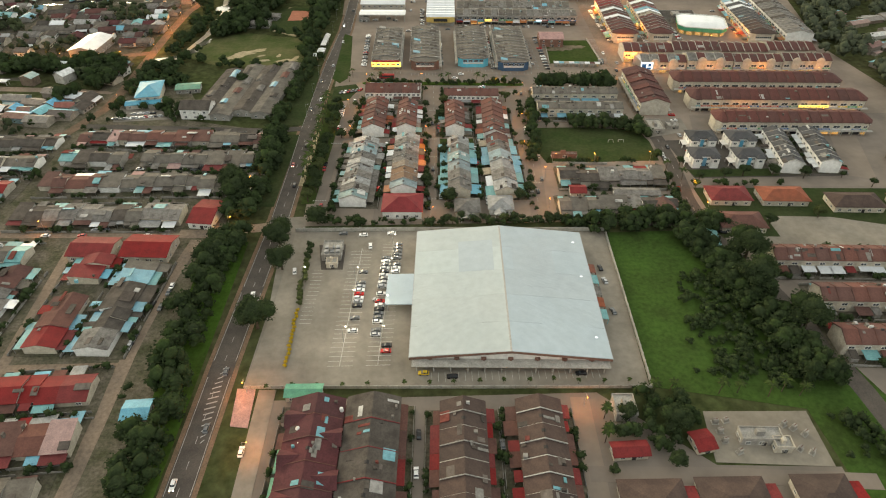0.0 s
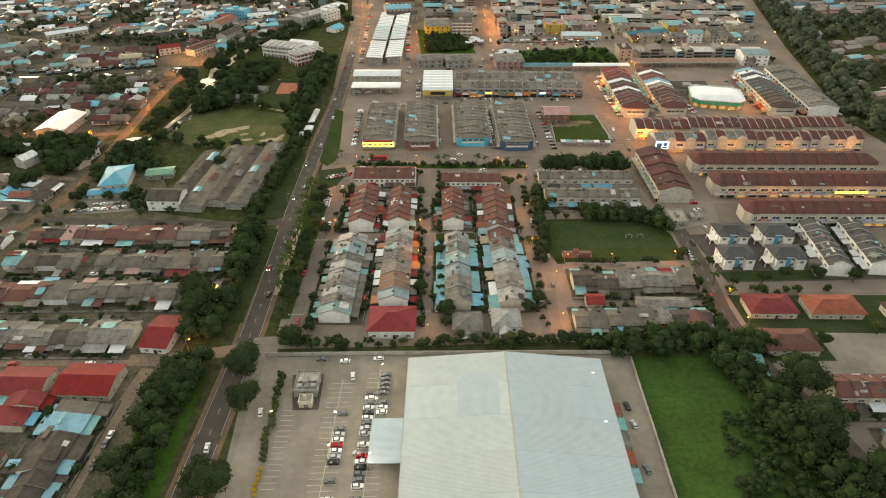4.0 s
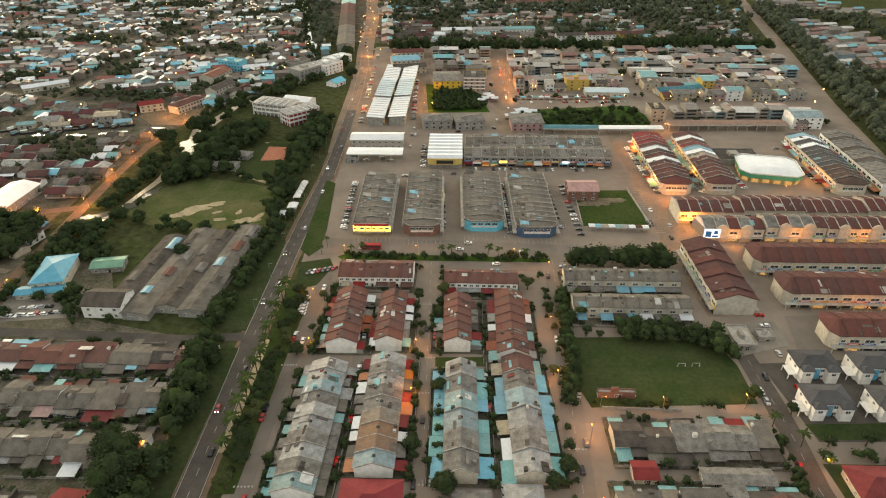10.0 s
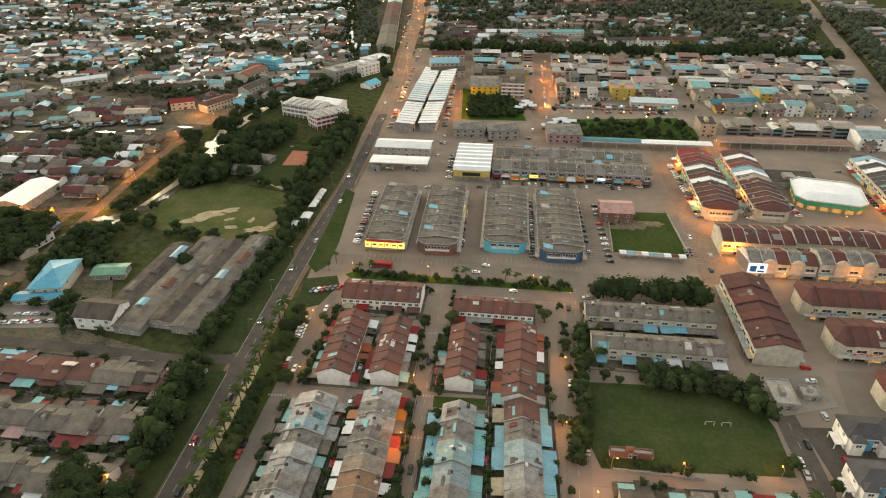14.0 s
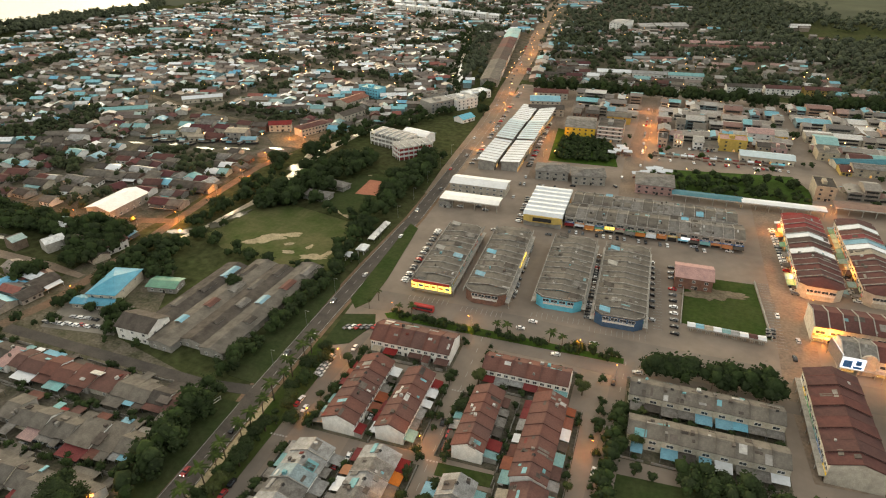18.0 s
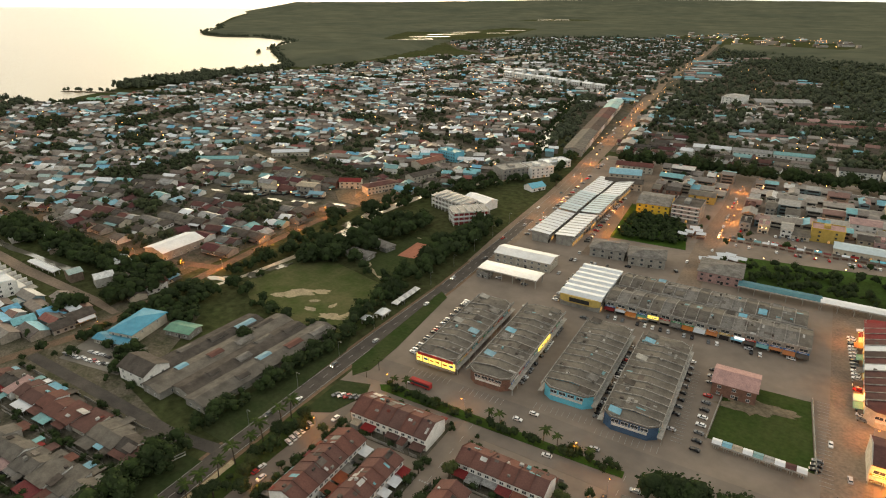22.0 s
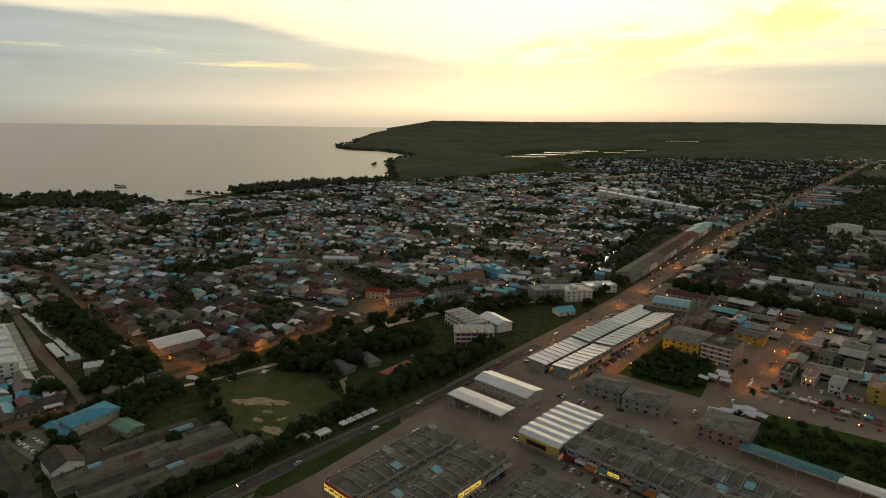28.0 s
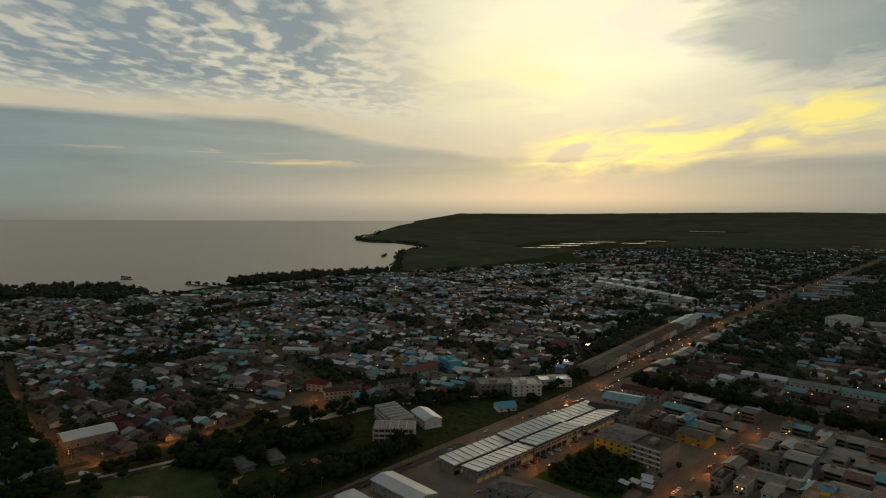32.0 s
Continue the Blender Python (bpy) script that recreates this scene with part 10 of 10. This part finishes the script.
for line, off in (([(9, 430), (7.5, 350), (6, 264)], 3.1), ([(74, 420), (70, 370), (65, 320), (61, 264)], 3.3), ([(-47, 418), (-53, 340), (-57, 264)], 2.2), ([(-22.7, 392), (-23.4, 264)], 1.4), ([(34, 392), (33, 268)], 1.3), (EAST_MAIN[:8], 2.8), ([(-210, 260), (-112, 257)], 2.4), ([(-180, 319), (-110, 316)], 1.6), ([(-114, 240), (-118, 173)], 2.0)):
    for _ in range(7):
        k = tr.randrange(len(line) - 1)
        u = tr.uniform(0.05, 0.95)
        dx, dy = line[k + 1][0] - line[k][0], line[k + 1][1] - line[k][1]
        d = math.hypot(dx, dy)
        sd = tr.choice((-1, 1)) * off
        car(line[k][0] + dx * u - dy / d * sd, line[k][1] + dy * u + dx / d * sd, math.degrees(math.atan2(dy, dx)) - 90 + tr.choice((0, 180)), None, 1, "cars in the lanes", 0.17)
for x0, x1, y, p0 in ((88, 190, 708, 0.4), (88, 190, 726, 0.35), (92, 200, 741.5, 0.4)):
    for i in range(int((x1 - x0) / 3.0)):
        if tr.random() < p0:
            car(x0 + i * 3.0, y + tr.uniform(-0.5, 0.5), 2 + tr.uniform(-4, 4), None, 1, "market car park")
for i in range(30):
    if tr.random() < 0.55:
        car(-7.5, 664 + i * 4.2, tr.choice((75, 105)), None, 1, "market street cars", 0.14)
    if tr.random() < 0.5:
        car(77 + 0.05 * i * 4, 690 + i * 6.2, tr.choice((0, 180)), None, 1, "town street cars", 0.14)
    if tr.random() < 0.6:
        car(-52 - 0.1 * i, 640 + i * 8.5, 92, None, 1, "main road parking", 0.14)
for i in range(22):
    y = 935 + i * 16
    car(-81 - (y - 1000) * 0.07 + tr.choice((-2.3, 2.3)), y, tr.choice((0, 180)), None, 1, "far main road cars", 0.12, tr.random() < 0.6)
join_far_cars()


def bus(x, y, ang):
    t = thing("bus", x, y, ang, 0.1, "red single-deck bus stopped on the street", "bus")
    part("body", Shape().box(-1.25, 1.25, -5.5, 5.5, 0.45, 3.1).box(-1.1, 1.1, -5.3, 5.3, 3.1, 3.25), RED_WALL, t)
    part("glazing", Shape().box(-1.28, 1.28, -5.2, 5.53, 1.5, 2.5), GLASS, t)
    for px in (-1.1, 1.1):
        for py in (-3.6, 3.6):
            part("wheel", cached("buswheel", lambda: Shape().extrude_x(-0.15, 0.15, [(math.cos(a * 0.628) * 0.48, math.sin(a * 0.628) * 0.48) for a in range(10)]).mesh("wheel", RUBBER)), None, t, at=pose(px, py, 0.48))


bus(-25, 446, 86)


# ---- lamps ----
def street_lamp(x, y, ang=0.0, h=8.0, on=True, power=0.0, white=False, group="street lamps"):
    t = thing("street_lamp", x, y, ang, 0, ("tall street lamp glowing " + ("white" if white else "orange") if on else "tall unlit street lamp by the road"), "street lamp", group)
    part("pole", cached(("lp", h), lambda: Shape().tube(0, 0, 0, h, 0.11, 0.06, 6).box(0, 1.6, -0.05, 0.05, h - 0.1, h).mesh("pole", STEEL)), None, t)
    m = (LAMP_WHITE if white else LAMP_ON) if on else STEEL
    part("lamp_head", cached(("lh", h, white, on), lambda: Shape().box(1.3, 1.85, -0.16, 0.16, h - 0.25, h - 0.1).mesh("lamp_head", m)), None, t, "glowing lamp head" if on else "unlit lamp head")
    if power:
        lamp = new("lamp_light", bpy.data.lights.new("lamp_light", "POINT"))
        lamp.data.energy, lamp.data.color, lamp.data.shadow_soft_size = power, ((1.0, 0.85, 0.6) if white else (1.0, 0.31, 0.05)), 0.35
        c, s = math.cos(radians(ang)), math.sin(radians(ang))
        lamp.matrix_world = pose(x + 1.6 * c, y + 1.6 * s, h - 0.6)


for x, y, p in ((3.5, 268, 260), (3, 326, 900), (2.5, 358, 700), (66, 272, 900), (69, 304, 900), (61.5, 334, 700), (66, 372, 700), (76, 320, 450), (100, 318, 450), (133, 319, 450), (148, 290, 420), (147.5, 266, 420), (103, 371, 260), (-49, 398, 800), (-39, 440, 600), (2, 438, 900), (54, 432, 700), (71, 418, 500), (-43, 358, 500), (58, 146, 700), (-98, 262, 500), (-96, 300, 500), (-190, 262, 400),
                (162, 470, 1400), (161, 500, 1400), (161, 530, 1400), (162, 560, 1400), (162, 590, 1400), (187, 540, 900), (187, 580, 900), (80, 720, 1600), (83, 760, 1600), (84, 800, 1600), (86, 850, 1400), (0, 690, 1500), (1, 740, 1500), (-52, 690, 1200), (-54, 750, 1200), (-58, 820, 1500), (-66, 880, 1500), (180, 446, 1300), (215, 445, 1300), (255, 444, 1300), (295, 443, 1300),
                (215, 375, 1200), (265, 374, 1200), (155, 440, 1000), (240, 512, 1400), (-209, 500, 1500), (-211, 545, 1300), (-250, 482, 1500), (-300, 481, 1200), (-370, 486, 1400), (-420, 492, 1200), (-72, 1000, 2500), (-78, 1110, 2500), (-90, 1240, 2500), (270, 530, 1200), (200, 630, 800), (-205, 405, 700), (-232, 488, 1200), (-275, 484, 1200), (-335, 484, 1100), (-212, 580, 1000), (-203, 662, 1500), (-222, 672, 1000), (-215, 620, 900)):
    street_lamp(x, y, rnd.choice((0, 90, 180, 270)), 7.0, True, (0.65 if x > 170 and y < 520 else 1.15 if y < 450 else 2.3) * p)
for x, y in ((-33.5, 181), (-32, 203), (-31.3, 218), (-18.4, 181), (-17.4, 199), (-16.4, 224), (-55, 219), (-15, 242)):
    street_lamp(x, y, 0, 9.0, True, 250, True, "car park lamps")
for i in range(10):
    street_lamp(-75.5 + 0.2 * i, 385 + i * 32, 0, 9, False, 0)
# small lights of far streets and houses
LAMP_FAR = glow_mat("far_lamp", (1.0, 0.50, 0.17), 4.0)
far_lights = Shape()
lr = random.Random(77)
for _ in range(720):
    x, y = lr.uniform(-850, 420), lr.uniform(640, 2100)
    if inside(x, y, KAMPUNG) or inside(x, y, NORTH) or inside(x, y, TOWN):
        far_lights.box(x, x + 0.6, y, y + 0.6, 5.0, 5.6)
for _ in range(60):
    x, y = lr.uniform(-300, 260), lr.uniform(2520, 2980)
    far_lights.box(x, x + 1.2, y, y + 1.2, 9.0, 10.2)
for i in range(46):
    u = i / 46
    x, y = -75 - 45 * u + lr.uniform(-10, 10), 920 + 1300 * u
    far_lights.box(x, x + 0.6, y, y + 0.6, 2.0, 2.6)
tagged(new("distant_lamps", far_lights.mesh("distant_lamps", LAMP_FAR)), "warm pinpoint lamps of far streets and houses", "lamps", kind="stuff")
street_lamp(-67.5, 156, 270, 8.0, True, 1500, False, "court lamps")
street_lamp(-63, 130, 0, 6.0, True, 900, False, "court lamps")
